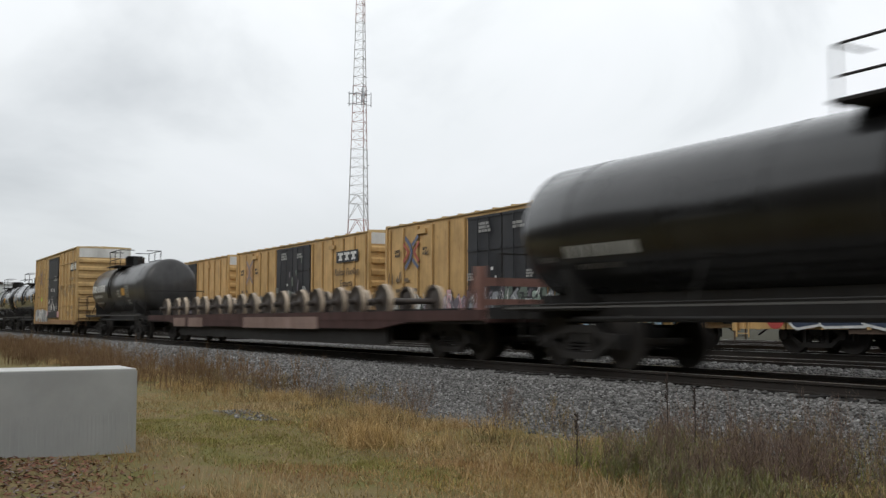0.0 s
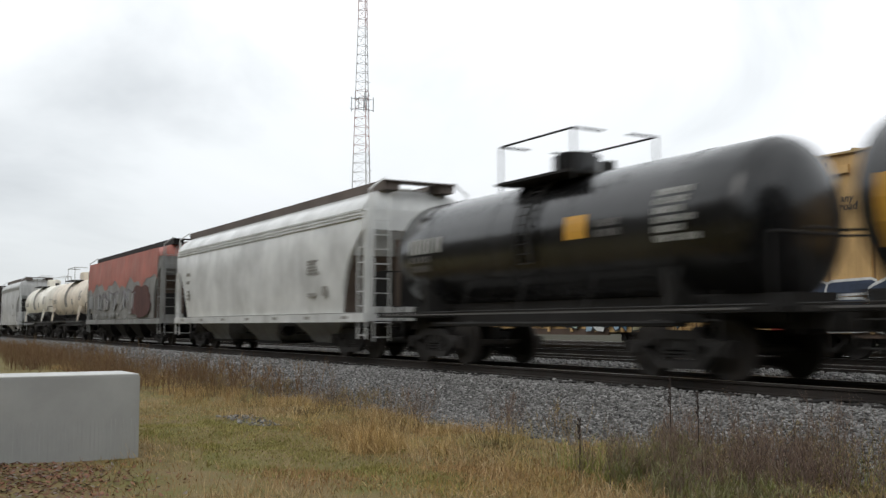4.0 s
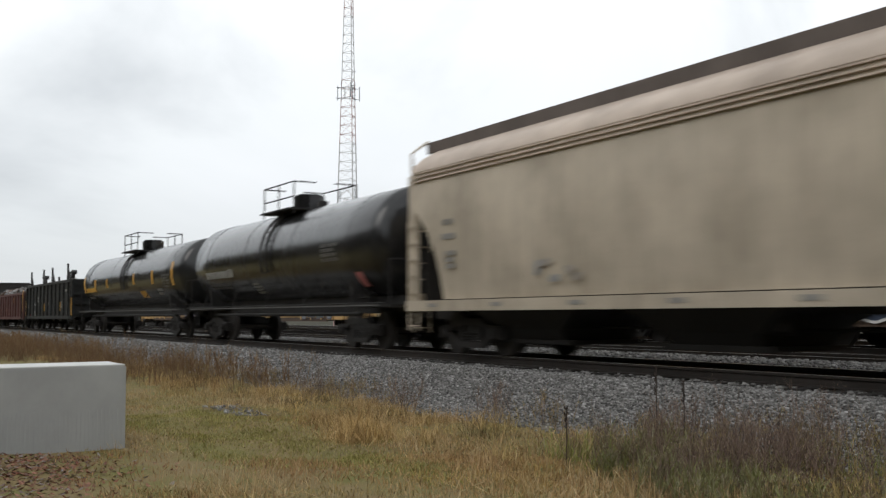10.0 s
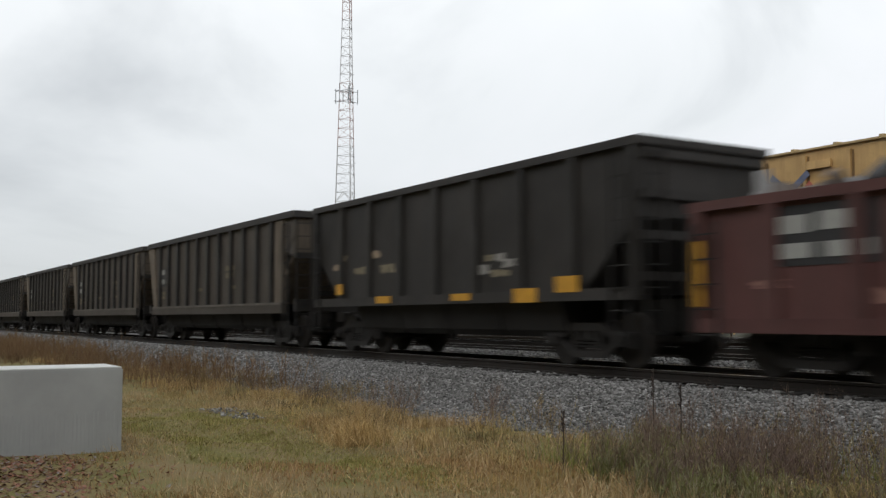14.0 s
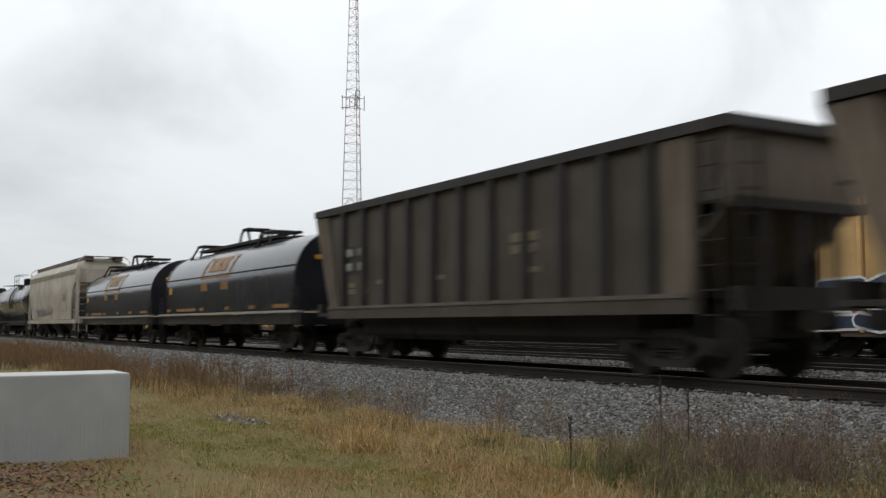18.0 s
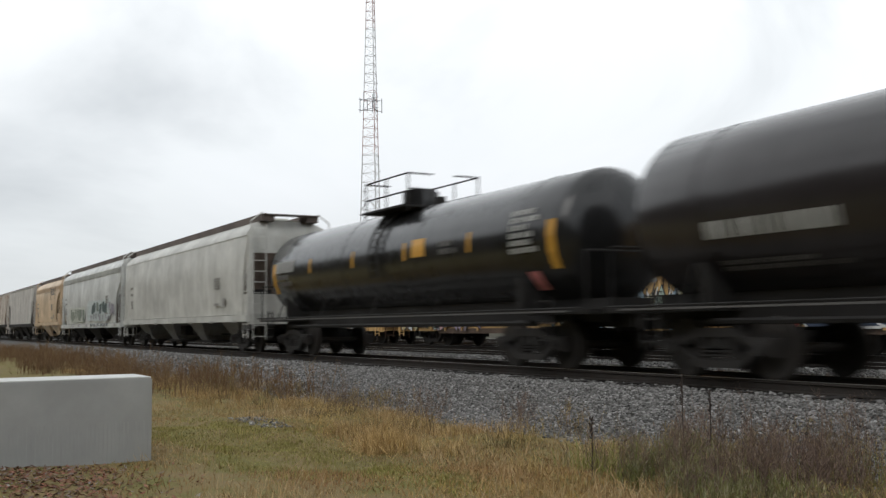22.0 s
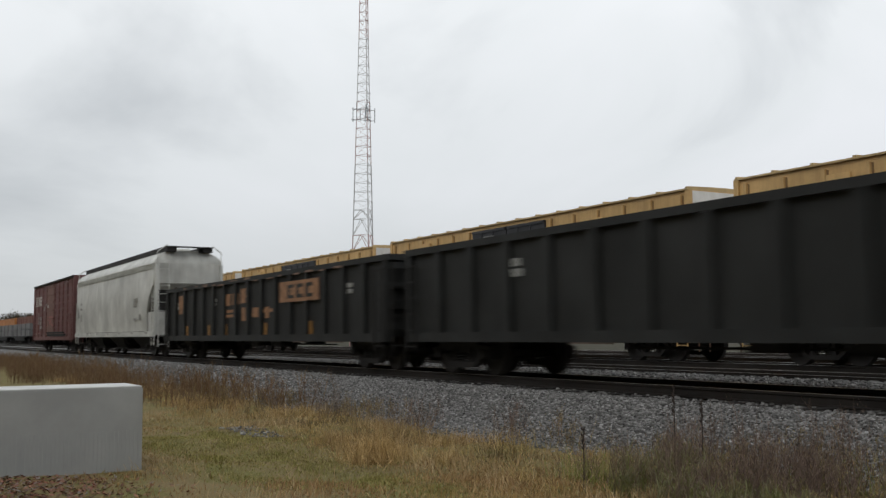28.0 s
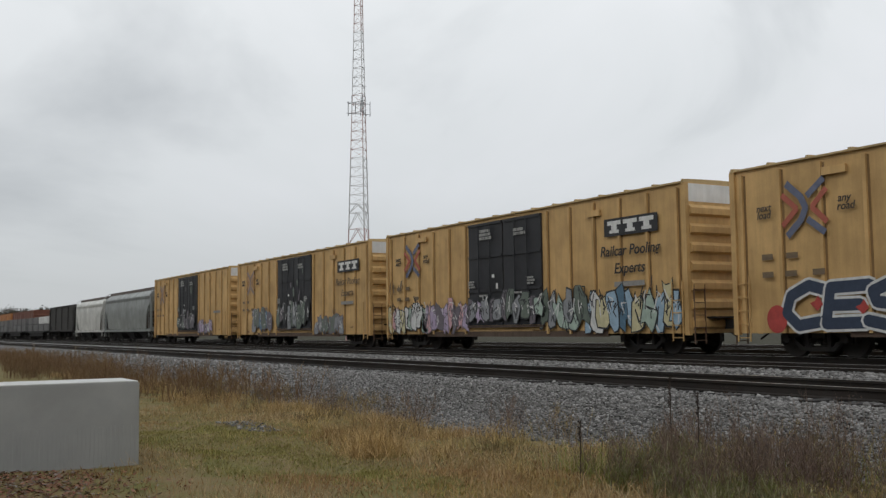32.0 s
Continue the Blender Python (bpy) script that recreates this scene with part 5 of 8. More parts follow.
DOOR_RED = paint("faded_brown_door_paint", (0.19, 0.098, 0.080), 0.6, (0.12, 0.06, 0.048), 0.5)
MARK_WORN = plain("worn_white_logo_paint", (0.50, 0.47, 0.44), 0.6, 0.3)
RIM_RUST = plain("scraped_rust_rim", (0.20, 0.125, 0.09), 0.7, 0.4)
TAG_SMOKE = plain("thin_smoke_grey_spray", (0.30, 0.27, 0.235), 0.7, 0.3)
TAG_GREY = plain("dull_grey_spray", (0.30, 0.30, 0.295), 0.6, 0.3)
PINK_SCUFF = plain("scuffed_pink_primer", (0.34, 0.12, 0.11), 0.7, 0.3)
ROOF_DUST = paint("dusty_yellow_roof_paint", (0.55, 0.42, 0.22), 0.55, (0.25, 0.18, 0.1), 0.4)
SILL_RUST = paint("rust_stained_yellow_sill", (0.36, 0.21, 0.10), 0.65, (0.14, 0.07, 0.04), 0.6, 0.3)
FAINT_BLUE = plain("ghost_of_blue_emblem", (0.30, 0.235, 0.215), 0.6, 0.3)
FAINT_RED = plain("ghost_of_red_emblem", (0.44, 0.25, 0.12), 0.6, 0.3)
FAINT_DARK = plain("thin_grey_grime", (0.36, 0.255, 0.135), 0.7, 0.2)
DUST_GREY = plain("greyed_white_spray", (0.46, 0.45, 0.43), 0.6, 0.3)


def red_boxcar(left, right):
    car, L = start_car("boxcar", "dark red ribbed boxcar with a plug door at the train's end", "boxcar", left, right, "boxcars")
    z0, z1 = 0.85, 4.54
    boxcar_shell(car, L, z0, z1, BOX_RED, roof=BOX_RED, end_ribs=9)
    door(car, -0.45, 2.7, 1.05, z1 - 0.2, DOOR_RED, panels=6, bars_n=0)
    smears(car, -1.6, 0.8, 1.6, 2.2, -1.525, [PINK_SCUFF], 6, 91, (0.4, 0.9), (0.08, 0.22), "scraped_paint", 0.5)
    xs = [-L / 2 + 0.5, -L / 2 + 2.2, -L / 2 + 3.9, -L / 2 + 5.8, 1.15, 2.8, 4.3, 5.9, L / 2 - 0.5]
    side_posts(car, xs, z0, z1 - 0.1, BOX_RED, w=0.16, d=0.07)
    for k in range(9):
        z = 1.15 + k * 0.39
        for a, b in ((-L / 2 + 0.1, -1.9), (1.0, L / 2 - 0.1)):
            for s in (-1, 1):
                part("side_bead", boxes((a, b, s * 1.45, s * 1.49, z - 0.05, z + 0.05)), BOX_RED, car)
    for s in (-1, 1):
        part("side_sill", boxes((-L / 2 + 0.1, L / 2 - 0.1, s * 1.42, s * 1.52, 0.72, 0.95)), BOX_RED, car)
        part("door_track", boxes((-1.4, 5.2, s * 1.52, s * 1.60, 1.15, 1.25)), UNDER, car)
    y = -1.49
    for k in range(5):
        z = 3.13 + 0.14 * k
        panel(car, -6.6, z, 1.15, 0.085, MARK_WORN, y - 0.01, "logo_bar", "worn white logo bar")
    for k in range(3):
        panel(car, -5.82 + 0.31 * k, 3.12, 0.2, 0.66, MARK_WORN, y - 0.01, "logo_block", "worn white logo block")
        panel(car, -4.62, 3.12 + 0.25 * k, 0.75, 0.16, MARK_WORN, y - 0.01, "logo_block", "worn white logo block")
    for x, z, w, h, n in ((-3.15, 2.68, 0.42, 0.3, 1), (-2.3, 2.7, 0.5, 0.5, 2), (-5.7, 1.75, 0.7, 0.9, 3), (-4.5, 1.4, 0.9, 0.95, 3)):
        bars(car, x, z, w, h, n, MARK_DIM, y - 0.01)
    bars(car, -1.25, 2.84, 0.75, 0.22, 1, MARK_WORN, -1.53)
    smears(car, -1.7, 0.9, 1.98, 2.3, -1.526, [PINK_SCUFF], 6, 92, (0.5, 1.0), (0.14, 0.3), "scraped_paint", 0.4)
    smears(car, -7.4, -2.2, 0.98, 1.3, y - 0.004, [MARK_DIM, PINK_SCUFF, MARK_GREY], 8, 93, (0.15, 0.4), (0.06, 0.16), "scraped_paint", 0.5)
    for s in (-1, 1):
        part("eave_strip", boxes((-L / 2, L / 2, s * 1.46, s * 1.56, z1 - 0.03, z1 + 0.07)), UNDER, car, "dark roof edge strip")
    for s in (-1, 1):
        part("door_sill", boxes((-1.3, 5.4, s * 1.5, s * 1.58, 0.98, 1.12)), UNDER, car)
    running_gear(car, L, L / 2 - 2.2, True)


def wheel_flatcar(left, right):
    car, L = flat_deck("flatcar", left, right, "long brown flatcar loaded with pale wheelsets", "flatcar", BULK_RED, 0.70, 0.87)
    for s in (-1, 1):
        for yy in (-0.755, 0.755):
            part("load_rail", boxes((-L / 2 + 1.0, L / 2 - 1.6, yy - 0.07, yy + 0.07, 0.865, 0.885)), BULK_RED, car) if s > 0 else None
        part("side_lip", boxes((-L / 2, L / 2, s * 1.46, s * 1.55, 0.84, 1.05)), BULK_RED, car)
    # a rack of two posts and cross bars at the leading end
    rack = part("end_rack", boxes((12.45, 12.62, -1.25, -1.05, 0.87, 1.95), (12.45, 12.62, 1.05, 1.25, 0.87, 1.95), (12.48, 12.59, -1.05, 1.05, 1.55, 1.72), (12.48, 12.59, -1.05, 1.05, 1.15, 1.28)), MARK_PINK_RUST, car, "rusty pink end rack")
    part("rack_brace", rods(0.05, ((12.45, -1.15, 1.85), (11.7, -1.15, 0.89)), ((12.45, 1.15, 1.85), (11.7, 1.15, 0.89)), n=5), MARK_PINK_RUST, rack)
    for x, w in ((-8.4, 1.6), (-6.3, 1.8), (2.0, 6.0)):
        panel(car, x, 0.61, w, 0.33, MARK_RUSTPANEL, -1.546, "repair_panel", "pale rusty repair panel")
    n = 16
    u = (left + right) / 2
    for i in range(n):
        x = L / 2 - 5.95 - 1.36 * i
        w = tagged(empty("wheelset"), "pale rusty steel wheelset lying on the flatcar deck", "wheelset", "wheelsets on the flatcar")
        again("axle", LOAD_AXLE, w, (0, 0, 0))
        for me in LOAD_WHEELS:
            again("wheel", me, w, (0, 0, 0))
        loads.append((w, u + x, NEAR_Y + 0.04 * (-1) ** i, 0.885 + 0.445))


MARK_PINK_RUST = paint("primer_pink_rust", (0.30, 0.16, 0.13), 0.7, (0.12, 0.06, 0.045), 0.5)
BULK_DARK = paint("sooty_maroon_frame_paint", (0.030, 0.018, 0.017), 0.7, (0.05, 0.03, 0.026), 0.6)
MARK_RUSTPANEL = paint("pale_rust_panel", (0.30, 0.21, 0.18), 0.7, (0.12, 0.07, 0.05), 0.5)


def bulkhead_flatcar(left, right):
    car, L = flat_deck("bulkhead_flatcar", left, right, "maroon bulkhead flatcar, empty, with dark plank end walls", "flatcar", BULK_RED, 0.80, 1.21)
    for s in (-1, 1):
        x0 = L / 2 - 0.35 if s > 0 else -10.6
        bh = part("bulkhead_frame", boxes((x0 - 0.10, x0 + 0.10, -1.5, -1.38, 1.21, 4.48), (x0 - 0.10, x0 + 0.10, 1.38, 1.5, 1.21, 4.48), (x0 - 0.10, x0 + 0.10, -1.38, 1.38, 1.21, 1.75), (x0 - 0.10, x0 + 0.10, -1.38, 1.38, 4.33, 4.48)), BULK_DARK, car)
        for k in range(9):
            z = 1.76 + k * 0.285
            part("plank", boxes((x0 - 0.08, x0 + 0.08, -1.38, 1.38, z, z + 0.27)), WOOD_DARK, bh)
        for yy in (-0.9, -0.3, 0.3, 0.9):
            part("bulkhead_brace", boxes((x0 + s * 0.08, x0 + s * 0.26, yy - 0.07, yy + 0.07, 1.21, 4.33)), BULK_RED, bh)
        if s < 0:
            for yy in (-1.44, 1.44):
                bm = bmesh.new()
                prism(bm, [(x0 - 0.1, 4.3), (x0 - 0.1, 1.21), (x0 - 0.95, 1.21), (x0 - 0.95, 1.5)], yy - 0.05, yy + 0.05)
                part("bulkhead_gusset", bm, BULK_RED, bh)
        part("side_stripe", boxes((x0 - 0.08, x0 + 0.08, -1.506, -1.499, 1.9, 2.5), (x0 - 0.08, x0 + 0.08, -1.506, -1.499, 2.7, 3.1)), MARK_YEL, bh, "yellow stripe")
    for i, x in enumerate(np.linspace(-L / 2 + 0.6, L / 2 - 0.6, 26)):
        for s in (-1, 1):
            part("stake_pocket", boxes((x - 0.09, x + 0.09, s * 1.54, s * 1.62, 0.92, 1.18)), BULK_DARK, car)
    for i, x in enumerate(np.linspace(-L / 2 + 1.2, L / 2 - 1.2, 9)):
        panel(car, x, 0.80, 0.55 if i % 2 else 0.4, 0.11, MARK_YEL if i % 2 == 0 else MARK_DIM, -1.545, "side_stripe")


def coil_car(left, right, label):
    car, L = start_car("coil_car", label, "coil car", left, right, "coil cars")
    z0, zt, half = 1.28, 3.56, 1.45
    Lc = L - 0.9
    prof = [(-half, z0), (-half, 2.20)] + [(-half * math.cos(a), 2.20 + (zt - 2.20) * math.sin(a)) for a in [radians(12 * k) for k in range(1, 15)]] + [(half, 2.20), (half, z0)]
    for s in (0, 1):
        bm = bmesh.new()
        xa, xb = (-Lc / 2, -0.02) if s == 0 else (0.02, Lc / 2)
        loft(bm, [[(x, y, z) for y, z in prof] for x in (xa, xb)])
        part("cover", bm, COIL_NAVY, car, smooth=True)
    for x in (-Lc / 2 + 0.05, Lc / 2 - 0.05):
        bm = bmesh.new()
        p2 = [(y * 1.012, z0 + (z - z0) * 1.008) for y, z in prof]
        loft(bm, [[(x + d, y, z) for y, z in p2] for d in (-0.03, 0.03)])
        part("cover_rib", bm, COIL_NAVY, car)
    part("cover_seam", boxes((-Lc / 2, Lc / 2, -1.435, -1.38, 2.51, 2.54), (-Lc / 2, Lc / 2, 1.38, 1.435, 2.51, 2.54)), UNDER, car)
    part("trough", boxes((-L / 2, L / 2, -1.48, 1.48, 0.85, 1.16)), COIL_NAVY, car)
    for s in (-1, 1):
        part("side_walkway", boxes((-L / 2, L / 2, s * 1.45, s * 1.62, 1.18, 1.24)), MARK_DIM, car, "worn pale walkway edge")
        part("roof_walk", boxes((-5.6, 2.8, s * 0.10, s * 0.45, zt + 0.06, zt + 0.16)), UNDER, car)
        x = -5.2 if s < 0 else 2.1
        part("lifting_bracket", rods(0.045, ((x - 0.6, -0.75, zt - 0.25), (x - 0.35, -0.5, zt + 0.3)), ((x + 0.6, -0.75, zt - 0.25), (x + 0.35, -0.5, zt + 0.3)), ((x - 0.45, -0.5, zt + 0.3), (x + 0.45, -0.5, zt + 0.3)), ((x - 0.35, 0.5, zt + 0.3), (x + 0.35, 0.5, zt + 0.3)), ((x - 0.35, -0.5, zt + 0.3), (x - 0.35, 0.5, zt + 0.3)), ((x + 0.35, -0.5, zt + 0.3), (x + 0.35, 0.5, zt + 0.3))), UNDER, car)
        part("end_stripe", boxes((s * (Lc / 2 + 0.002), s * (Lc / 2 + 0.010), -0.85, 0.85, 2.70, 2.82)), MARK_YEL, car, "yellow end stripe")
        part("end_stripe", boxes((s * (Lc / 2 + 0.002), s * (Lc / 2 + 0.010), -0.65, 0.65, 2.95, 3.06)), MARK_YEL, car, "yellow end stripe")
        add_ladder(car, s * (L / 2 - 0.2), -1.55, 0.5, 1.9, "x", 0.4)
    bm = bmesh.new()
    for k in range(10):
        a, b = math.pi * k / 10, math.pi * (k + 1) / 10
        for yy in (-0.35, 0.35):
            rod(bm, (-0.65 + 0.5 * math.cos(a), yy, zt + 0.05 + 0.55 * math.sin(a)), (-0.65 + 0.5 * math.cos(b), yy, zt + 0.05 + 0.55 * math.sin(b)), 0.05, 6)
    hoop = part("lifting_hoop", bm, UNDER, car)
    bm = boxes((-0.80, -0.15, -0.4, 0.4, zt + 0.55, zt + 0.63))
    part("hoop_pad", bm, UNDER, hoop)
    # yellow emblem of plain bracket shapes that follow the cover
    def on_cover(x0, x1, a0, a1, nm):
        bm = bmesh.new()
        pts = [(-(half + 0.012) * (math.cos(a) if a > 0 else 1), 2.20 + (zt - 2.20 + 0.012) * math.sin(a)) for a in np.linspace(radians(a0), radians(a1), 6)]
        loft(bm, [[(x0, y, z) for y, z in pts], [(x1, y, z) for y, z in pts]], cap=False, closed=False)
        part(nm, bm, MARK_AMBER, car, "worn amber emblem shape")
    ex = -0.62
    for a, b in ((-1.0, -0.40), (-0.34, 0.26), (0.32, 0.92)):
        on_cover(ex + a, ex + b, 20, 28, "emblem_block")
        on_cover(ex + a, ex + b, 37, 45, "emblem_block")
        on_cover(ex + a + (0.0 if a < -0.6 else 0.06), ex + a + (0.34 if a < -0.6 else 0.5), 28, 37, "emblem_block")
    for s in (-1, 1):
        for p, q, lo, hi in ((1.38, 1.55, 14, 42), (1.15, 1.55, 42, 47), (1.05, 1.55, 9, 14), (0.75, 1.45, -8, 3)):
            on_cover(ex + min(s * p, s * q), ex + max(s * p, s * q), lo, hi, "emblem_bracket")
    on_cover(ex - 1.05, ex + 1.05, 10, 13.5, "emblem_bar")
    for x, w in ((-6.2, 0.5), (-3.9, 2.4), (-2.0, 0.4), (0.8, 0.3), (3.2, 0.5), (5.6, 1.2)):
        panel(car, x, 1.32, w, 0.11, MARK_AMBER, -1.46, "side_stripe")
    panel(car, -Lc / 2 + 0.7, 2.0, 0.32, 0.25, MARK_YEL, -1.455, "warning_patch")
    running_gear(car, L, L / 2 - 2.0, True)


def scrap(u, L, z, n, seed):
    """Loose scrap heaped in a gondola: bent plates and bars in one heap."""
    rng = random.Random(seed)
    bm = bmesh.new()
    for _ in range(n):
        x, y = rng.uniform(-L / 2 + 0.6, L / 2 - 0.6), rng.uniform(-1.1, 1.1)
        h = 0.62 * (1 - (y / 1.5) ** 2) * (0.55 + 0.45 * math.sin(x * 1.3 + seed)) + 0.1
        a = Matrix.Translation((x, y, h * rng.random())) @ Euler((rng.uniform(0, 3), rng.uniform(0, 3), rng.uniform(0, 3))).to_matrix().to_4x4()
        s = (rng.uniform(0.08, 0.45), rng.uniform(0.08, 0.30), rng.uniform(0.02, 0.14))
        v = [bm.verts.new(a @ Vector((i * s[0], j * s[1], k * s[2]))) for i in (-1, 1) for j in (-1, 1) for k in (-1, 1)]
        for f in ((0, 1, 3, 2), (4, 6, 7, 5), (0, 4, 5, 1), (2, 3, 7, 6), (0, 2, 6, 4), (1, 5, 7, 3)):
            bm.faces.new([v[i] for i in f])
    ob = tagged(new("scrap_heap", mesh_of(bm, "scrap_heap", island("scrap_metal", [(0.05, 0.045, 0.04), (0.22, 0.21, 0.20), (0.10, 0.06, 0.04), (0.30, 0.29, 0.28), (0.07, 0.07, 0.075)], 0.6))), "grey and rusty scrap metal heaped in the red gondola", "scrap metal", kind="stuff")
    loads.append((ob, u, NEAR_Y, z))


def patch_of_paint(car, x, z, w, h, mat, y):
    """A repainted area with a ragged edge."""
    rng = random.Random(int(x * 7))
    bm = bmesh.new()
    prism(bm, [(x + w * rng.uniform(0.85, 1.1) * math.cos(a) * (1 if abs(math.sin(a)) < 0.7 else 1.2), z + h * rng.uniform(0.8, 1.05) * math.sin(a)) for a in [2 * math.pi * k / 22 for k in range(22)]], y - 0.006, y)
    part("paint_patch", bm, mat, car, "dull maroon paint patch")


def hopper_marks(car, L, y=-1.552, mat=None):
    m = mat or MARK_SOFT
    bars(car, -L / 2 + 1.9, 2.65, 0.55, 0.16, 1, m, y)
    bars(car, -L / 2 + 1.9, 2.35, 0.60, 0.16, 1, m, y)
    bars(car, -L / 2 + 1.95, 1.75, 0.45, 0.4, 3, m, y)
    bars(car, L / 2 - 3.3, 2.2, 0.8, 0.42, 5, m, y - 0.002)
    panel(car, L / 2 - 2.5, 1.62, 0.30, 0.26, MARK_SOFT, y, "data_plate")
    panel(car, L / 2 - 3.4, 1.62, 0.55, 0.10, m, y, "data_plate")
    for x in np.linspace(-L / 2 + 1.2, L / 2 - 1.2, 7):
        panel(car, x, 1.0, 0.35, 0.08, m, -1.565, "reflector")


def build_train():
    tank_car(-15.9, 1.0, "black tank car with a railed top platform", TANK_BLACK, 1.30,
             decals=(("stencil", -5.87, 1.95, 2.16, 2.0, 1, MARK_DIM), ("stencil", -6.05, 1.74, 1.83, 1.15, 1, MARK_GREY), ("stencil", -7.4, 1.9, 1.99, 0.5, 1, MARK_GREY), ("stencil", 5.6, 2.1, 2.9, 1.0, 6, MARK_DIM)))
    wheel_flatcar(-43.0, -16.6)
    tank_car(-57.1, -45.0, "short charcoal tank car with white stencils and a top platform", TANK_DULL, 1.22, shift=-1.2,
             decals=(("stencil", -3.95, 2.30, 2.66, 3.1, 1, MARK_WHITE), ("stencil", -4.1, 2.0, 2.16, 2.0, 1, MARK_DIM), ("stencil", -4.2, 1.70, 1.80, 1.65, 1, MARK_DIM), ("warning_patch", 1.6, 2.04, 2.39, 0.7, 1, MARK_YEL),
                     ("stencil", 0.75, 1.93, 2.32, 0.9, 3, MARK_DIM), ("stencil", 2.4, 1.9, 2.5, 0.9, 6, MARK_DIM), ("stencil", 2.3, 1.6, 1.82, 0.6, 2, MARK_DIM), ("stencil", 0.2, 3.05, 3.25, 0.7, 3, MARK_DIM)))
    yellow_boxcar_50(-75.4, -59.9)
    tank_car(-89.4, -77.4, "shiny black tank car with yellow reflective stripes", TANK_BLACK, 1.27, marks="white stripes", platform="low")
    tank_car(-102.0, -90.8, "short black tank car with yellow marks", TANK_BLACK, 1.27, marks="white patch", platform="low")
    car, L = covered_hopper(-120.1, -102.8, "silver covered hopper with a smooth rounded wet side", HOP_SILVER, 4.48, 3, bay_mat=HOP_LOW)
    hopper_marks(car, L)
    # the red hopper with its scraped grey lower half
    car, L = covered_hopper(-138.2, -122.4, "covered hopper in faded red with a scuffed grey tagged side", HOP_LOW, 4.50, 4, roof=HOP_RED, end_mat=HOP_LOW, lines=False, cut=1.2, walk_mat=UNDER)
    for s in (-1, 1):
        bm = bmesh.new()
        pts = [(-1.553, 2.98), (-1.552, 3.1), (-1.545, 3.3), (-1.528, 3.55), (-1.49, 4.13)]
        rng = random.Random(8)
        xs = np.linspace(-L / 2 + 0.5, L / 2 - 0.5, 70)
        rows = [[(x, -s * y, z - (0.12 + 0.16 * math.sin(1.7 * x) + 0.10 * math.sin(4.1 * x + 1) + rng.uniform(0, 0.10) if k == 0 else 0)) for x in xs] for k, (y, z) in enumerate(pts)]
        loft(bm, rows, cap=False, closed=False)
        part("red_side_band", bm, HOP_RED, car, "faded red paint with a ragged lower edge")
    panel(car, -L / 2 + 1.3, 1.75, 0.95, 0.66, GRAF[6], -1.546, "number_panel", "dark grey repainted number panel")
    smears(car, -L / 2 + 2.4, L / 2 - 4.4, 1.55, 2.55, -1.548, [GRAF[6], TAG_GREY, HOP_LOW], 13, 23, (0.55, 0.95), (0.6, 0.9), "sprayed_shape", 0.35)
    for i in range(11):
        bm = bmesh.new()
        gx, gr = -L / 2 + 2.5 + 0.82 * i, random.Random(60 + i)
        ribbon(bm, [(gx + gr.uniform(-0.2, 0.5), 1.5 + gr.uniform(0, 0.3)), (gx + gr.uniform(0, 0.4), 2.0 + gr.uniform(-0.1, 0.1)), (gx + gr.uniform(-0.1, 0.6), 2.35 + gr.uniform(0, 0.2)), (gx + 0.6 + gr.uniform(0, 0.3), 2.3 + gr.uniform(-0.3, 0.2))], 0.06, -1.562, -1.552)
        part("sprayed_outline", bm, GRAF[9], car, "dark sprayed line")
    smears(car, -L / 2 + 1.5, L / 2 - 5.0, 1.2, 1.5, -1.545, [GRAF[6], TAG_GREY], 9, 22, (0.3, 0.8), (0.1, 0.3), ragged=0.5)
    patch_of_paint(car, L / 2 - 3.4, 1.95, 2.0, 0.75, GON_RED, -1.545)
    tank_car(-152.3, -140.2, "dingy cream tank car with a black underside", TANK_CREAM, 1.25, two_tone=TANK_BLACK, marks="soft", platform="low", group="white tank cars", split=-47)
    tank_car(-164.9, -153.7, "white tank car with a black underside", TANK_WHITE, 1.27, two_tone=TANK_BLACK, marks="soft", platform="low", group="white tank cars", split=-32)
    car, L = covered_hopper(-178.3, -166.2, "short grey two-bay covered hopper", HOP_MID, 4.72, 2, cut=1.5, bay_mat=HOP_MID, gusset=True)
    hopper_marks(car, L)
    bulkhead_flatcar(-203.2, -179.6)
    car, L = covered_hopper(-221.3, -204.5, "tan covered hopper with a brown running board", HOP_TAN, 4.69, 3, roof=ROOF_PINK)
    hopper_marks(car, L)
    smears(car, -3.6, -2.3, 1.38, 1.85, -1.545, [GRAF[6], TAG_SMOKE], 5, 71, (0.2, 0.5), (0.15, 0.3), ragged=0.5)
    tank_car(-237.6, -222.9, "black tank car with grey stencils and a manway platform", TANK_BLACK, 1.42, marks="placard",
             decals=(("stencil", -4.7, 2.09, 2.31, 2.2, 1, MARK_DIM), ("stencil", -3.3, 2.09, 2.35, 0.55, 1, MARK_DIM), ("stencil", -4.6, 1.70, 1.90, 2.0, 2, MARK_GREY), ("stencil", -1.3, 1.5, 1.85, 0.75, 4, MARK_DIM), ("stencil", 4.6, 2.2, 2.7, 1.1, 4, MARK_GREY)))
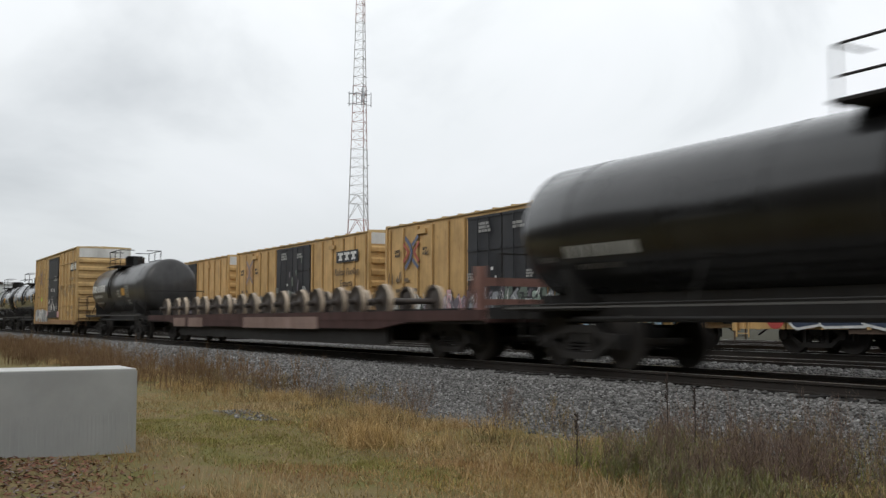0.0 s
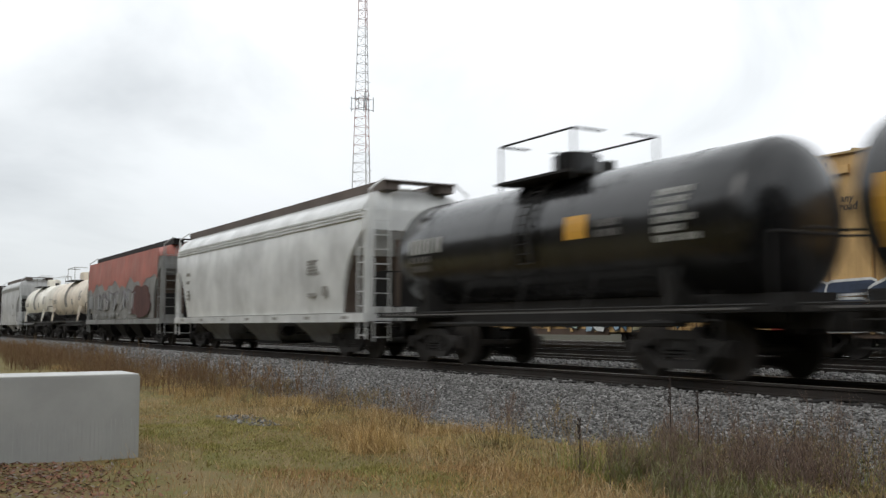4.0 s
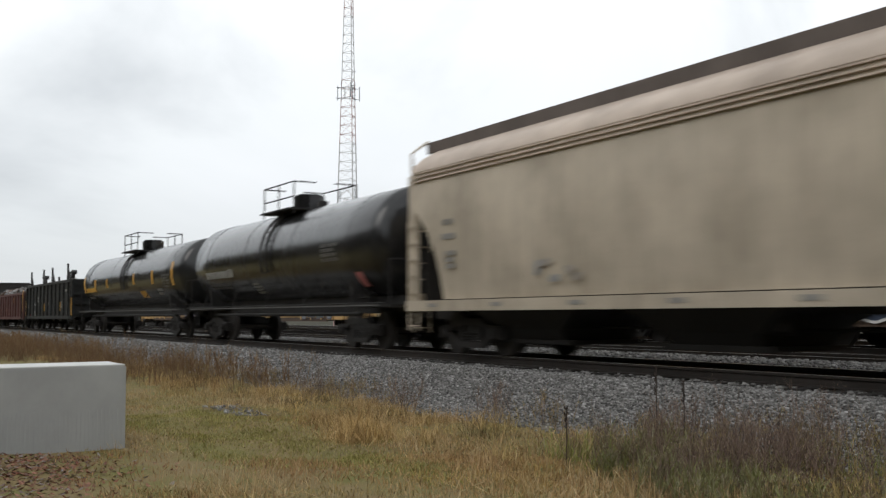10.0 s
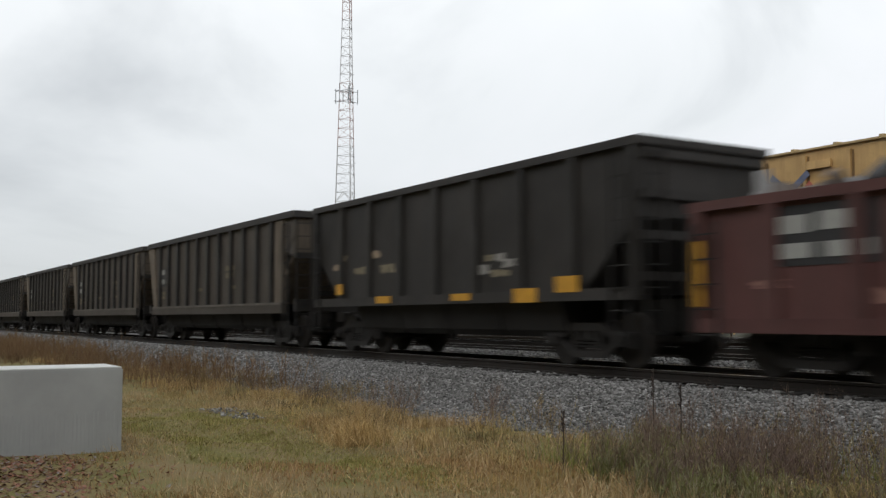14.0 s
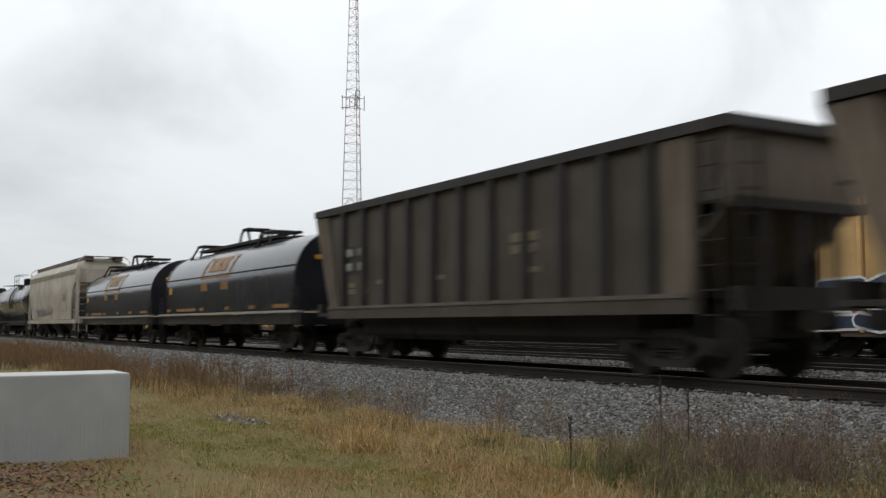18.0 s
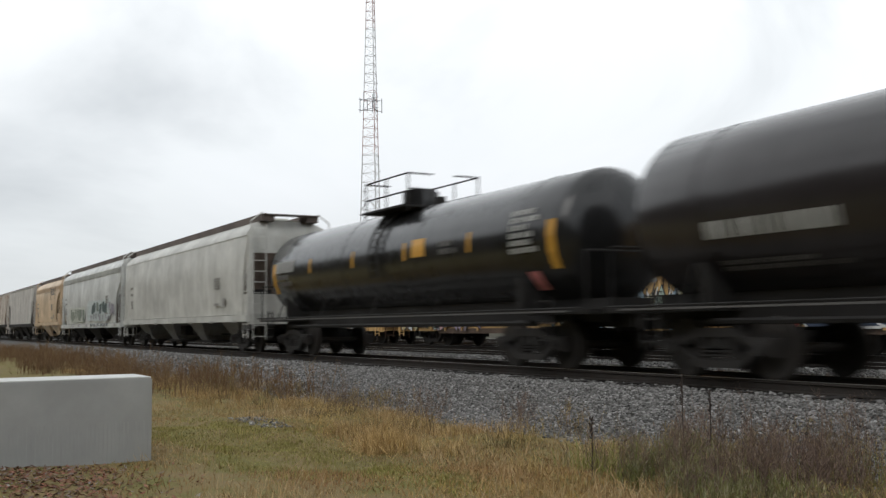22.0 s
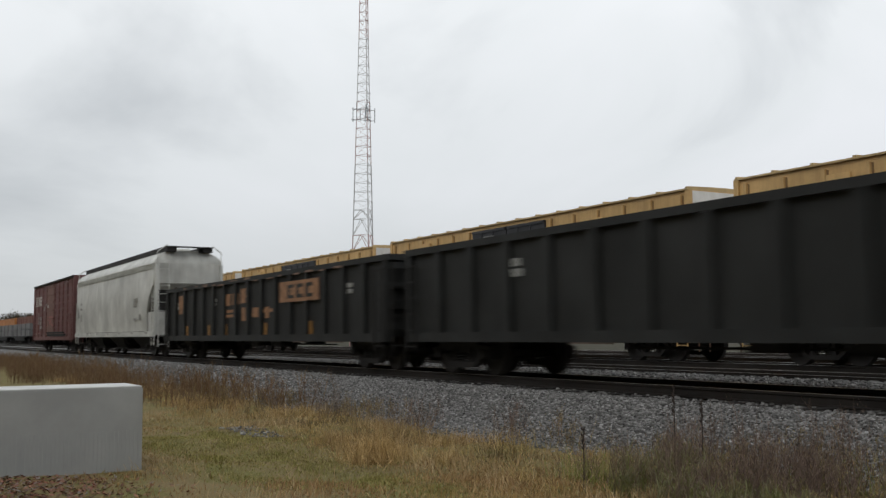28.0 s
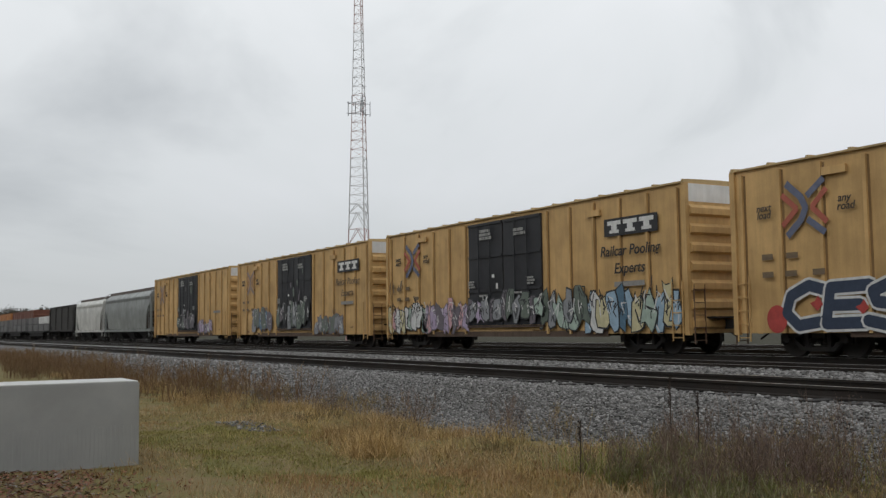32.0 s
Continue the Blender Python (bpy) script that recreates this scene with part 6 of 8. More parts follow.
    tank_car(-257.7, -239.2, "long sooty black tank car with a yellow line and stripes", TANK_SOOT, 1.33,
             decals=(("reflective_stripe", 7.85, 2.03, 2.95, 0.3, 1, MARK_YEL), ("reflective_stripe", 1.85, 2.2, 2.7, 0.24, 1, MARK_YEL), ("reflective_stripe", 4.95, 2.15, 2.72, 0.26, 1, MARK_YEL), ("warning_patch", 2.95, 1.62, 1.92, 0.9, 1, MARK_YEL),
                     ("stencil", 7.0, 1.95, 2.5, 1.2, 5, MARK_GREY), ("stencil", 5.8, 1.65, 1.95, 0.9, 2, MARK_DIM), ("reflective_stripe", -8.62, 2.05, 2.88, 0.3, 1, MARK_YEL), ("yellow_line", -7.05, 2.06, 2.27, 2.4, 1, MARK_YEL),
                     ("yellow_line", -6.0, 2.27, 2.66, 0.33, 1, MARK_YEL), ("reflective_stripe", -3.4, 2.2, 2.62, 0.26, 1, MARK_YEL), ("stencil", -7.4, 1.72, 1.85, 1.2, 1, MARK_GREY)))
    # dark gondola with stakes and cable hoops along its rim
    car, L, half = open_car("gondola", -275.9, -259.6, "dark green-black ribbed gondola with yellow reflectors and stakes", "gondola", GON_DARK, 0.80, 2.78, 13, 0.2, 0.1, group="gondolas")
    part("load_sheet", boxes((-L / 2 + 0.2, L / 2 - 0.2, -1.3, 1.3, 2.72, 2.86)), UNDER, car)
    part("white_rim", boxes((-L / 2, L / 2, -1.36, -1.24, 2.90, 2.94)), MARK_DIM, car, "pale strip along the rim")
    for x, zt in ((-6.4, 3.82), (-1.55, 3.8), (1.56, 3.8), (3.78, 3.15), (6.5, 3.82)):
        pairs = [((x, -1.42, 2.84), (x, -1.42, zt))] + ([((x, -1.42, 3.5), (x + 0.7, -1.42, 2.92))] if zt > 3.5 else [])
        part("stake", rods(0.06, *pairs, n=5), UNDER, car)
    for x in (-2.9, 6.2):
        hook = part("cable_hook", rods(0.05, ((x - 0.38, -1.1, 2.86), (x - 0.38, -1.1, 3.32)), ((x + 0.38, -1.1, 2.86), (x + 0.38, -1.1, 3.32)), ((x, -1.1, 2.86), (x, -1.1, 3.34)), n=6), UNDER, car)
        bm = bmesh.new()
        prism(bm, [(x - 0.5, 3.28), (x - 0.38, 3.40), (x, 3.36), (x + 0.3, 3.46), (x + 0.5, 3.34), (x + 0.4, 3.22), (x, 3.24)], -1.24, -0.96)
        part("hook_cap", bm, UNDER, hook)
    for x, z0, z1, w in ((-4.3, 1.14, 1.62, 0.3), (-1.2, 1.18, 1.64, 0.26), (0.92, 1.18, 1.64, 0.26), (4.13, 1.14, 1.66, 0.28)):
        panel(car, x, z0, w, z1 - z0, MARK_YEL, -1.41, "reflective_stripe")
    for x in (-8.03, 8.05):
        panel(car, x, 0.90, 0.24, 0.98, MARK_YEL, -1.505, "reflective_stripe")
    for x, z, w, h, rows in ((-5.72, 1.83, 0.5, 0.24, 1), (-5.55, 1.48, 0.75, 0.22, 1), (-4.72, 1.47, 0.6, 0.22, 1), (-5.42, 0.92, 0.45, 0.26, 2), (-4.67, 0.78, 0.5, 0.38, 2), (-7.56, 1.38, 0.25, 0.2, 2), (5.9, 2.22, 0.4, 0.16, 1), (4.75, 1.3, 0.5, 0.4, 3), (-3.6, 1.7, 0.45, 0.4, 2)):
        bars(car, x, z, w, h, rows, MARK_DIM, -1.41)
    panel(car, -6.71, 0.85, 0.3, 0.16, MARK_RED, -1.41, "placard", "small red placard")
    panel(car, 6.37, 0.92, 0.5, 0.26, MARK_DIM, -1.41, "placard", "pale placard with a red foot")
    panel(car, 6.37, 0.85, 0.5, 0.07, MARK_PINK, -1.41, "placard_foot")
    # rough smears in place of a pale graffiti shape
    smears(car, -0.9, 0.4, 1.4, 2.2, -1.405, [COAL_PANEL], 3, 36, (0.3, 0.5), (0.3, 0.7), "dust_patch", 0.5)
    # red gondola with scrap
    car, L, half = open_car("gondola", -293.4, -277.2, "oxide red ribbed gondola heaped with scrap", "gondola", GON_RED, 0.75, 2.40, 13, 0.2, 0.1, group="gondolas", cap_mat=GON_RED)
    scrap((-293.4 - 277.2) / 2, L, 2.28, 520, 7)
    panel(car, -5.9, 1.52, 1.75, 0.80, MARK_BLACK, -1.402, "lettering_panel", "black painted panel")
    for x, z, w, h in ((-6.4, 1.95, 0.62, 0.24), (-5.6, 1.97, 0.66, 0.24), (-6.3, 1.62, 0.5, 0.2), (-5.5, 1.62, 0.7, 0.2)):
        panel(car, x, z, w, h, MARK_DIM, -1.412, "stencil")
    panel(car, -L / 2 + 0.12, 1.0, 0.22, 0.95, MARK_YEL, -1.505, "reflective_stripe")
    smears(car, -7.6, 3.0, 0.95, 1.5, -1.402, [MARK_PINK_RUST], 7, 33, (0.4, 0.9), (0.1, 0.3), "scraped_paint", 0.5)
    for k, x in enumerate((1.2, L / 2 - 1.0)):
        bars(car, x, 1.7, 0.5, 0.5, 2, MARK_DIM, -1.41)
    panel(car, L / 2 - 0.2, 1.2, 0.2, 1.5, MARK_YEL, -1.505, "reflective_stripe")
    panel(car, L / 2 - 5.3, 1.9, 0.3, 0.3, MARK_YEL, -1.41, "reflective_stripe")
    # open hoppers
    car, L, half = open_car("open_hopper", -307.1, -294.6, "sooty black open hopper with yellow patches", "hopper car", COAL_DARK, 1.25, 3.62, 9, 0.16, 0.1, group="open hoppers", slope=1.4, floor=2.4)
    for x, z, w, h in ((-4.61, 1.42, 0.35, 0.26), (-2.25, 1.18, 0.7, 0.16), (1.1, 1.19, 0.7, 0.14), (3.3, 1.12, 0.7, 0.26), (4.53, 1.28, 0.62, 0.28)):
        panel(car, x, z, w, h, MARK_YEL, -1.512, "reflective_stripe")
    smears(car, -5.2, -1.8, 1.85, 2.45, -1.402, [MARK_FADE, MARK_FADE2], 7, 81, (0.35, 0.55), (0.15, 0.3), "stencil", 0.45)
    smears(car, 1.75, 2.75, 1.3, 2.3, -1.402, [MARK_SOFT, MARK_FADE], 6, 82, (0.3, 0.6), (0.12, 0.25), "stencil", 0.45)
    low_car = (car, L)

    def bays(car, L, n):
        for i in range(n):
            bm = bmesh.new()
            h = (L - 4.4) / n / 2
            xc = -(L - 4.4) / 2 + h * (2 * i + 1)
            loft(bm, [[(xc - p, -q, z), (xc + p, -q, z), (xc + p, q, z), (xc - p, q, z)] for z, p, q in ((1.3, h * 0.995, 1.3), (0.62, h * 0.97, 1.12), (0.50, h * 0.94, 1.0))])
            part("discharge_bay", bm, UNDER, car)
        part("centre_beam", boxes((-L / 2 + 0.2, L / 2 - 0.2, -0.3, 0.3, 0.62, 1.15)), UNDER, car)

    bays(*low_car, 4)
    for k, (a, b) in enumerate(((-323.8, -308.6), (-339.6, -324.8), (-355.6, -341.0), (-371.9, -357.2), (-388.2, -373.6))):
        car, L, half = open_car("open_hopper", a, b, "tall dark brown ribbed open hopper with dusty end panels", "hopper car", COAL_PANEL, 1.15, 3.68, 11, 0.15, 0.11, 0.28, group="open hoppers", floor=2.6, rib_mat=COAL_RIB, cap_mat=COAL_DARK, chord=0.16, hollow=COAL_BROWN)
        bays(car, L, 4)
        for s in (-1, 1):
            bm = bmesh.new()
            prism(bm, [(-L / 2 + 0.80, 1.28), (-L / 2 + 1.3, 1.28), (-L / 2 + 0.65, 3.64), (-L / 2 - 0.12, 3.64)] if s < 0 else [(L / 2 - 1.4, 1.28), (L / 2 - 0.76, 1.28), (L / 2 - 0.76, 3.64), (L / 2 - 1.4, 3.64)], -1.455, -1.392)
            part("end_panel", bm, COAL_BROWN, car, "dusty brown end panel")
        for x in (-L / 2 + 1.95, -L / 2 + 2.62):
            for z in (2.11, 2.47):
                plate = panel(car, x, z - 0.04, 0.56, 0.33, MARK_BLACK, -1.393, "plate_ground", "black painted square")
                tagged(bars(plate, x, z, 0.42, 0.25, 1, MARK_DIM, -1.402), "pale worn stencil")
            bars(car, x + 0.1, 1.55, 0.4, 0.32, 2, MARK_FADE, -1.395)
        for x in (-3.6, -0.9, 2.5):
            bars(car, x, 1.75, 0.6, 0.14, 1, MARK_FADE, -1.395)
        bars(car, 2.2, 2.1, 0.9, 0.45, 2, MARK_FADE, -1.395)
        part("side_ledge", boxes((-L / 2 + 0.85, L / 2 - 0.75, -1.53, -1.44, 1.22, 1.29)), COAL_LEDGE, car, "dusty ledge")
    coil_car(-403.6, -389.3, "navy black coil car with yellow emblem shapes")
    coil_car(-419.5, -404.95, "navy black coil car with yellow emblem shapes")
    car, L = covered_hopper(-438.4, -421.4, "cream covered hopper with a dark tag along its lower side", HOP_CREAM, 4.69, 3)
    hopper_marks(car, L)
    smears(car, -4.9, 1.4, 1.36, 1.9, -1.545, [TAG_SMOKE, TAG_SMOKE, MARK_SOFT], 11, 11, (0.5, 0.9), (0.3, 0.5), ragged=0.5)
    smears(car, -4.7, -0.9, 1.36, 1.98, -1.552, [GRAF[9], GRAF[9], MARK_SOFT], 9, 12, (0.25, 0.5), (0.3, 0.55), ragged=0.5)
    tank_car(-457.3, -439.8, "long sooty maroon-grey tank car with a low platform", TANK_GREY, 1.41,
             decals=(("stencil", -5.65, 2.08, 2.34, 2.4, 1, MARK_DIM), ("stencil", -5.5, 1.58, 1.76, 2.5, 2, MARK_GREY), ("stencil", 6.0, 2.0, 2.6, 0.9, 4, MARK_DIM)))
    tank_car(-475.0, -458.8, "glossy black tank car with yellow reflective stripes", TANK_BLACK, 1.32, marks="white stripes patch placard")
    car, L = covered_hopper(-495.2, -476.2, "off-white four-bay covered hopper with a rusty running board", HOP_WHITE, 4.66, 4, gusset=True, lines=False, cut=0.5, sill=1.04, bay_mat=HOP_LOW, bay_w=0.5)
    hopper_marks(car, L)
    car, L = covered_hopper(-514.4, -496.0, "pale grey covered hopper with teal and moss sprayed tags", HOP_GREY, 4.72, 3)
    hopper_marks(car, L)
    smears(car, 0.7, 6.5, 1.22, 2.5, -1.544, [TEAL_HAZE], 11, 14, (1.2, 1.5), (1.05, 1.25), ragged=0.12)
    smears(car, 1.1, 6.2, 1.65, 2.35, -1.552, [TEAL, GRAF[11], TEAL], 6, 15, (0.55, 0.75), (0.55, 0.68), ragged=0.12)
    smears(car, 1.1, 6.4, 1.3, 1.75, -1.551, [GRAF[6], VIOLET_HAZE, GRAF[9]], 8, 16, (0.3, 0.6), (0.25, 0.4))
    smears(car, 6.3, 7.5, 1.5, 2.3, -1.55, [VIOLET_HAZE], 3, 17, (0.25, 0.5), (0.4, 0.7))
    smears(car, -5.8, -0.7, 1.25, 2.2, -1.544, [MOSS_HAZE], 11, 18, (1.0, 1.2), (0.8, 0.95), ragged=0.12)
    smears(car, -5.6, -0.9, 1.3, 2.1, -1.552, [GRAF[11], MOSS_MID, MOSS_MID], 9, 19, (0.45, 0.65), (0.55, 0.75), ragged=0.15)
    smears(car, 0.9, 6.2, 0.93, 1.14, -1.562, [GRAF[7], GRAF[6], TEAL], 11, 20, (0.28, 0.42), (0.16, 0.2))
    smears(car, -5.4, 0.4, 0.93, 1.14, -1.562, [VIOLET_HAZE, MOSS_HAZE], 7, 21, (0.3, 0.6), (0.14, 0.2))
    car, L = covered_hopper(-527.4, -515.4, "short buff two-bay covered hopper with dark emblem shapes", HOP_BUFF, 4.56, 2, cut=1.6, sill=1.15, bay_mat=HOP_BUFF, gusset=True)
    hopper_marks(car, L)
    for a in (2.35, 2.9, 3.45):
        part("emblem_block", boxes((a - 0.22, a + 0.22, -1.535, -1.50, 3.58, 3.69), (a - 0.22, a - 0.04, -1.535, -1.50, 3.36, 3.58), (a - 0.22, a + 0.22, -1.535, -1.50, 3.25, 3.36)), MARK_GREY, car, "dark grey emblem shape")
    for s in (-1, 1):
        a = 2.9 + s * 1.05
        part("emblem_bracket", boxes((a - 0.06, a + 0.06, -1.545, -1.50, 3.0, 3.82), (min(a, a - s * 0.35), max(a, a - s * 0.35), -1.548, -1.50, 2.95, 3.05)), MARK_FADE2, car, "faded emblem bracket")
    panel(car, 0.3, 3.45, 2.2, 0.07, MARK_FADE2, -1.535, "stencil")
    car, L = covered_hopper(-545.0, -528.2, "grey ribbed covered hopper with cut-away ends", HOP_RIB, 4.33, 3, ribs=18, rib_mat=RIB_LIT, straight=True, cut=1.9, sill=1.1, sill_mat=UNDER)
    car, L = covered_hopper(-563.6, -547.0, "rust-streaked white ribbed covered hopper", HOP_RUST, 4.33, 3, ribs=19, rib_mat=HOP_RUST, rust_ribs=12, straight=True, cut=1.9, sill=1.15, sill_mat=UNDER)
    # bays that rust has run down
    w = (L - 0.3 - 3.8) / 18
    for i in (0, 1, 2, 3, 4, 5, 6, 7, 9, 10, 12, 14):
        for s in (-1, 1):
            x = -(L - 0.3) / 2 + 1.9 + w * i
            bm = bmesh.new()
            rng = random.Random(i * 3 + s)
            zz = [rng.uniform(1.3, 2.0 + 0.09 * i) for _ in range(6)]
            o = [(x + 0.17 + (w - 0.34) * k / 5, zz[k]) for k in range(6)] + [(x + w - 0.17, 4.12), (x + 0.17, 4.12)]
            prism(bm, o, s * 1.498, s * 1.503)
            part("rust_streak", bm, RUST_STREAK, car, "brown rust run down from the roof")
    for n, (a, b, lab) in enumerate(((-585.7, -564.2, "long black ribbed gondola"), (-606.8, -586.7, "long black ribbed gondola with faded orange marks"))):
        car, L, half = open_car("gondola", a, b, lab, "gondola", GON_DARK, 0.82, 2.66, 17, 0.2, 0.1, group="gondolas")
        if n == 1:
            for x0, x1, z0, z1 in ((-2.71, -1.97, 1.9, 2.3), (-0.85, -0.05, 1.95, 2.43), (-1.75, -1.05, 1.92, 2.3), (-0.74, -0.03, 1.36, 1.8), (0.33, 0.87, 1.46, 1.77), (1.5, 1.84, 1.42, 1.76), (-8.4, -7.7, 1.75, 2.45)):
                panel(car, (x0 + x1) / 2, z0, x1 - x0, z1 - z0, MARK_ORANGE, -1.41, "emblem_block", "faded orange block")
            panel(car, 4.5, 1.84, 2.95, 0.60, MARK_ORANGE, -1.505, "emblem_panel", "faded orange emblem panel")
            for x in (3.9, 4.6, 5.3):
                part("emblem_block", boxes((x - 0.25, x + 0.25, -1.518, -1.510, 2.24, 2.34), (x - 0.25, x - 0.08, -1.518, -1.510, 2.04, 2.24), (x - 0.25, x + 0.25, -1.518, -1.510, 1.94, 2.04)), GON_DARK, car, "dark emblem shape")
            for x0, x1, z in ((-2.3, -1.27, 1.66), (-2.6, -1.3, 1.5), (1.2, 2.3, 1.6)):
                panel(car, (x0 + x1) / 2, z, x1 - x0, 0.10, MARK_ORANGE, -1.41, "sprayed_mark", "faded orange line")
            for x in (-7.2, -4.36, -2.4, 1.55, 5.2, L / 2 - 1.4):
                panel(car, x, 0.85, 0.24, 0.42, MARK_AMBER, -1.41, "reflective_stripe", "grimy amber stripe")
            smears(car, -7.5, 8.0, 2.60, 2.76, -1.502, [RIM_RUST], 14, 55, (0.4, 1.0), (0.05, 0.12), "scraped_rim", 0.5)
            for x in (-8.6, -3.6, 5.6, 7.8):
                bars(car, x, 1.9, 0.35, 0.3, 2, MARK_DIM, -1.41)
        else:
            panel(car, 6.0, 1.7, 3.0, 0.18, MARK_YEL, -1.41, "yellow_line")
            panel(car, L / 2 - 0.7, 1.2, 0.5, 0.3, MARK_YEL, -1.41, "reflective_stripe")
            bars(car, -6.4, 1.9, 0.5, 0.4, 2, MARK_DIM, -1.41)
    car, L = covered_hopper(-627.2, -608.7, "off-white covered hopper with a dark running board", HOP_WHITE, 4.80, 3, gusset=True, walk_mat=UNDER, sill=0.88)
    hopper_marks(car, L)
    red_boxcar(-644.4, -628.2)


COAL_LEDGE = paint("sooty_ledge_paint", (0.13, 0.115, 0.098), 0.7, (0.03, 0.026, 0.022), 0.5)
TEAL = plain("dark_teal_spray", (0.055, 0.085, 0.085), 0.5, 0.35)
TEAL_HAZE = plain("pale_teal_spray", (0.47, 0.52, 0.51), 0.6, 0.2)
MOSS_MID = plain("mid_moss_spray", (0.20, 0.225, 0.18), 0.6, 0.3)
MOSS_HAZE = plain("pale_moss_spray", (0.47, 0.485, 0.43), 0.6, 0.2)
VIOLET_HAZE = plain("dull_violet_spray", (0.30, 0.28, 0.31), 0.6, 0.2)
MARK_AMBER = plain("worn_amber_paint", (0.27, 0.135, 0.035), 0.55, 0.4)
MARK_SOFT = plain("soft_grey_stencil_paint", (0.27, 0.26, 0.24), 0.7)
MARK_FADE = plain("yellowed_stencil_paint", (0.20, 0.17, 0.11), 0.7)
MARK_FADE2 = plain("faded_brown_emblem_paint", (0.30, 0.23, 0.16), 0.7)
build_train()
# ---- the parked train on the siding ----
def parked(name, label, category, left, right, group=""):
    car = tagged(empty(name, pose((left + right) / 2, FAR_Y, 0)), label, category, group)
    return car, right - left


def yellow_boxcar_60(left, right, which):
    car, L = parked("boxcar", ("yellow boxcar with black double doors and " + which), "boxcar", left, right, "parked yellow boxcars")
    z0, z1 = 0.62, 4.98
    body = YELLOW
    boxcar_shell(car, L, z0, z1, body, roof=ROOF_YEL, white_panel=True, end_ribs=7, seam_h=0.045)
    xs = [-L / 2 + 0.35 + 1.28 * k for k in range(6)] + [L / 2 - 0.35 - 1.28 * k for k in range(6)]
    side_posts(car, [x for x in xs if abs(x) > 2.55], z0, z1 - 0.12, body, w=0.10, d=0.08)
    # dark strips beside each post: its shadow edges and dirt put into colour
    seam = mesh_of(boxes((-0.09, -0.05, -0.012, 0.0, z0, z1 - 0.14), (0.05, 0.11, -0.012, 0.0, z0, z1 - 0.14)), "post_weld", POST_SHADE_GRIME)
    for x in xs:
        if abs(x) > 2.55:
            again("post_weld", seam, car, (x, -1.45, 0))
    smears(car, -L / 2 + 0.4, L / 2 - 0.4, 0.66, 1.1, -1.452, [POST_SHADE_GRIME], 9, 77, (0.3, 0.9), (0.06, 0.2), "grime_patch", 0.6)
    for x in (-1.22, 1.22):
        door(car, x, 2.36, 0.95, z1 - 0.14, DOOR_BLACK, panels=3, bars_n=2)
    for s in (-1, 1):
        part("side_sill", boxes((-L / 2 + 3.6, L / 2 - 3.6, s * 1.40, s * 1.48, 0.52, 0.72)), RUSTY_SILL, car)
        part("door_rail", boxes((-2.5, 2.5, s * 1.5, s * 1.56, 0.86, 0.94)), RUSTY_SILL, car)
    y = -1.534
    x_emblem(car, -7.03, 3.76, 1.45, 1.44, y, (FAINT_BLUE, FAINT_RED) if which in ("purple scrawls", "grey scrawls") else None)
    for x, z, word in ((-8.33, 3.80, "next"), (-8.33, 3.61, "load"), (-5.84, 3.80, "any"), (-5.80, 3.60, "road")):
        slogan(car, x, z, y, word, 0.27, MARK_BLACK)
    for x, z in ((-8.25, 2.52), (-7.45, 2.52), (-8.25, 2.06), (-7.5, 2.06), (-6.65, 2.06)):
        panel(car, x, z, 0.36, 0.15, MARK_TAR, y, "stencil")
    if which != "purple scrawls":
        lg = panel(car, 7.1, 3.68, 2.48, 0.56, MARK_BLACK, y + 0.004, "logo_panel", "black logo panel")
        for k in range(3):
            cx = 6.35 + 0.75 * k
            bm = boxes((cx - 0.32, cx + 0.32, y - 0.006, y - 0.002, 4.03, 4.16), (cx - 0.13, cx + 0.13, y - 0.006, y - 0.002, 3.87, 4.03), (cx - 0.22, cx + 0.22, y - 0.006, y - 0.002, 3.77, 3.87))
            part("logo_block", bm, MARK_WHITE, lg, "white logo shape")
        ink = MARK_TAR if which == "grey scrawls" else MARK_BLACK
        slogan(car, 7.0, 3.06, y, "Railcar Pooling", 0.46, ink)
        slogan(car, 7.0, 2.50, y, "Experts", 0.46, ink)
    panel(car, 7.0, 2.08, 1.4, 0.16, MARK_SOFT, y, "stencil")
    for x, n in ((-1.55, 3), (0.75, 2)):
        bars(car, x + 0.5, 4.15, 0.85, 0.14 * n, n, MARK_DIM, -1.606)
    for x in (-2.05, 1.9):
        bars(car, x, 2.35, 0.5, 0.3, 3, MARK_DIM, -1.606)
    panel(car, -0.55, 2.72, 0.16, 0.12, MARK_WHITE, -1.606, "label_plate")
    panel(car, -0.30, 2.30, 0.12, 0.2, MARK_WHITE, -1.606, "label_plate")
    bars(car, -1.2, 2.0, 0.7, 0.10, 1, MARK_DIM, -1.606)
    bars(car, 1.2, 2.05, 0.7, 0.10, 1, MARK_DIM, -1.606)
    part("roof_hook_box", boxes((-L / 2 + 3.0, -L / 2 + 3.7, -1.56, -1.49, 4.50, 4.70)), body, car)
    part("roof_hook_box", boxes((L / 2 - 4.5, L / 2 - 3.8, -1.56, -1.49, 4.40, 4.60)), body, car)
    running_gear(car, L, L / 2 - 2.3, False)
    return car, L


MARK_TAR = plain("brown_stencil_paint", (0.17, 0.12, 0.07), 0.6)
# serves the painted shade beside the posts and the low grime patches
POST_SHADE_GRIME = paint("dark_yellow_shade_grime", (0.25, 0.15, 0.06), 0.6, (0.12, 0.07, 0.035), 0.6)
RUSTY_SILL = paint("rusty_sill_paint", (0.10, 0.065, 0.045), 0.7, (0.04, 0.03, 0.022), 0.5)
ROOF_YEL = paint("yellow_dusted_roof", (0.50, 0.36, 0.17), 0.55, (0.25, 0.18, 0.1), 0.4)


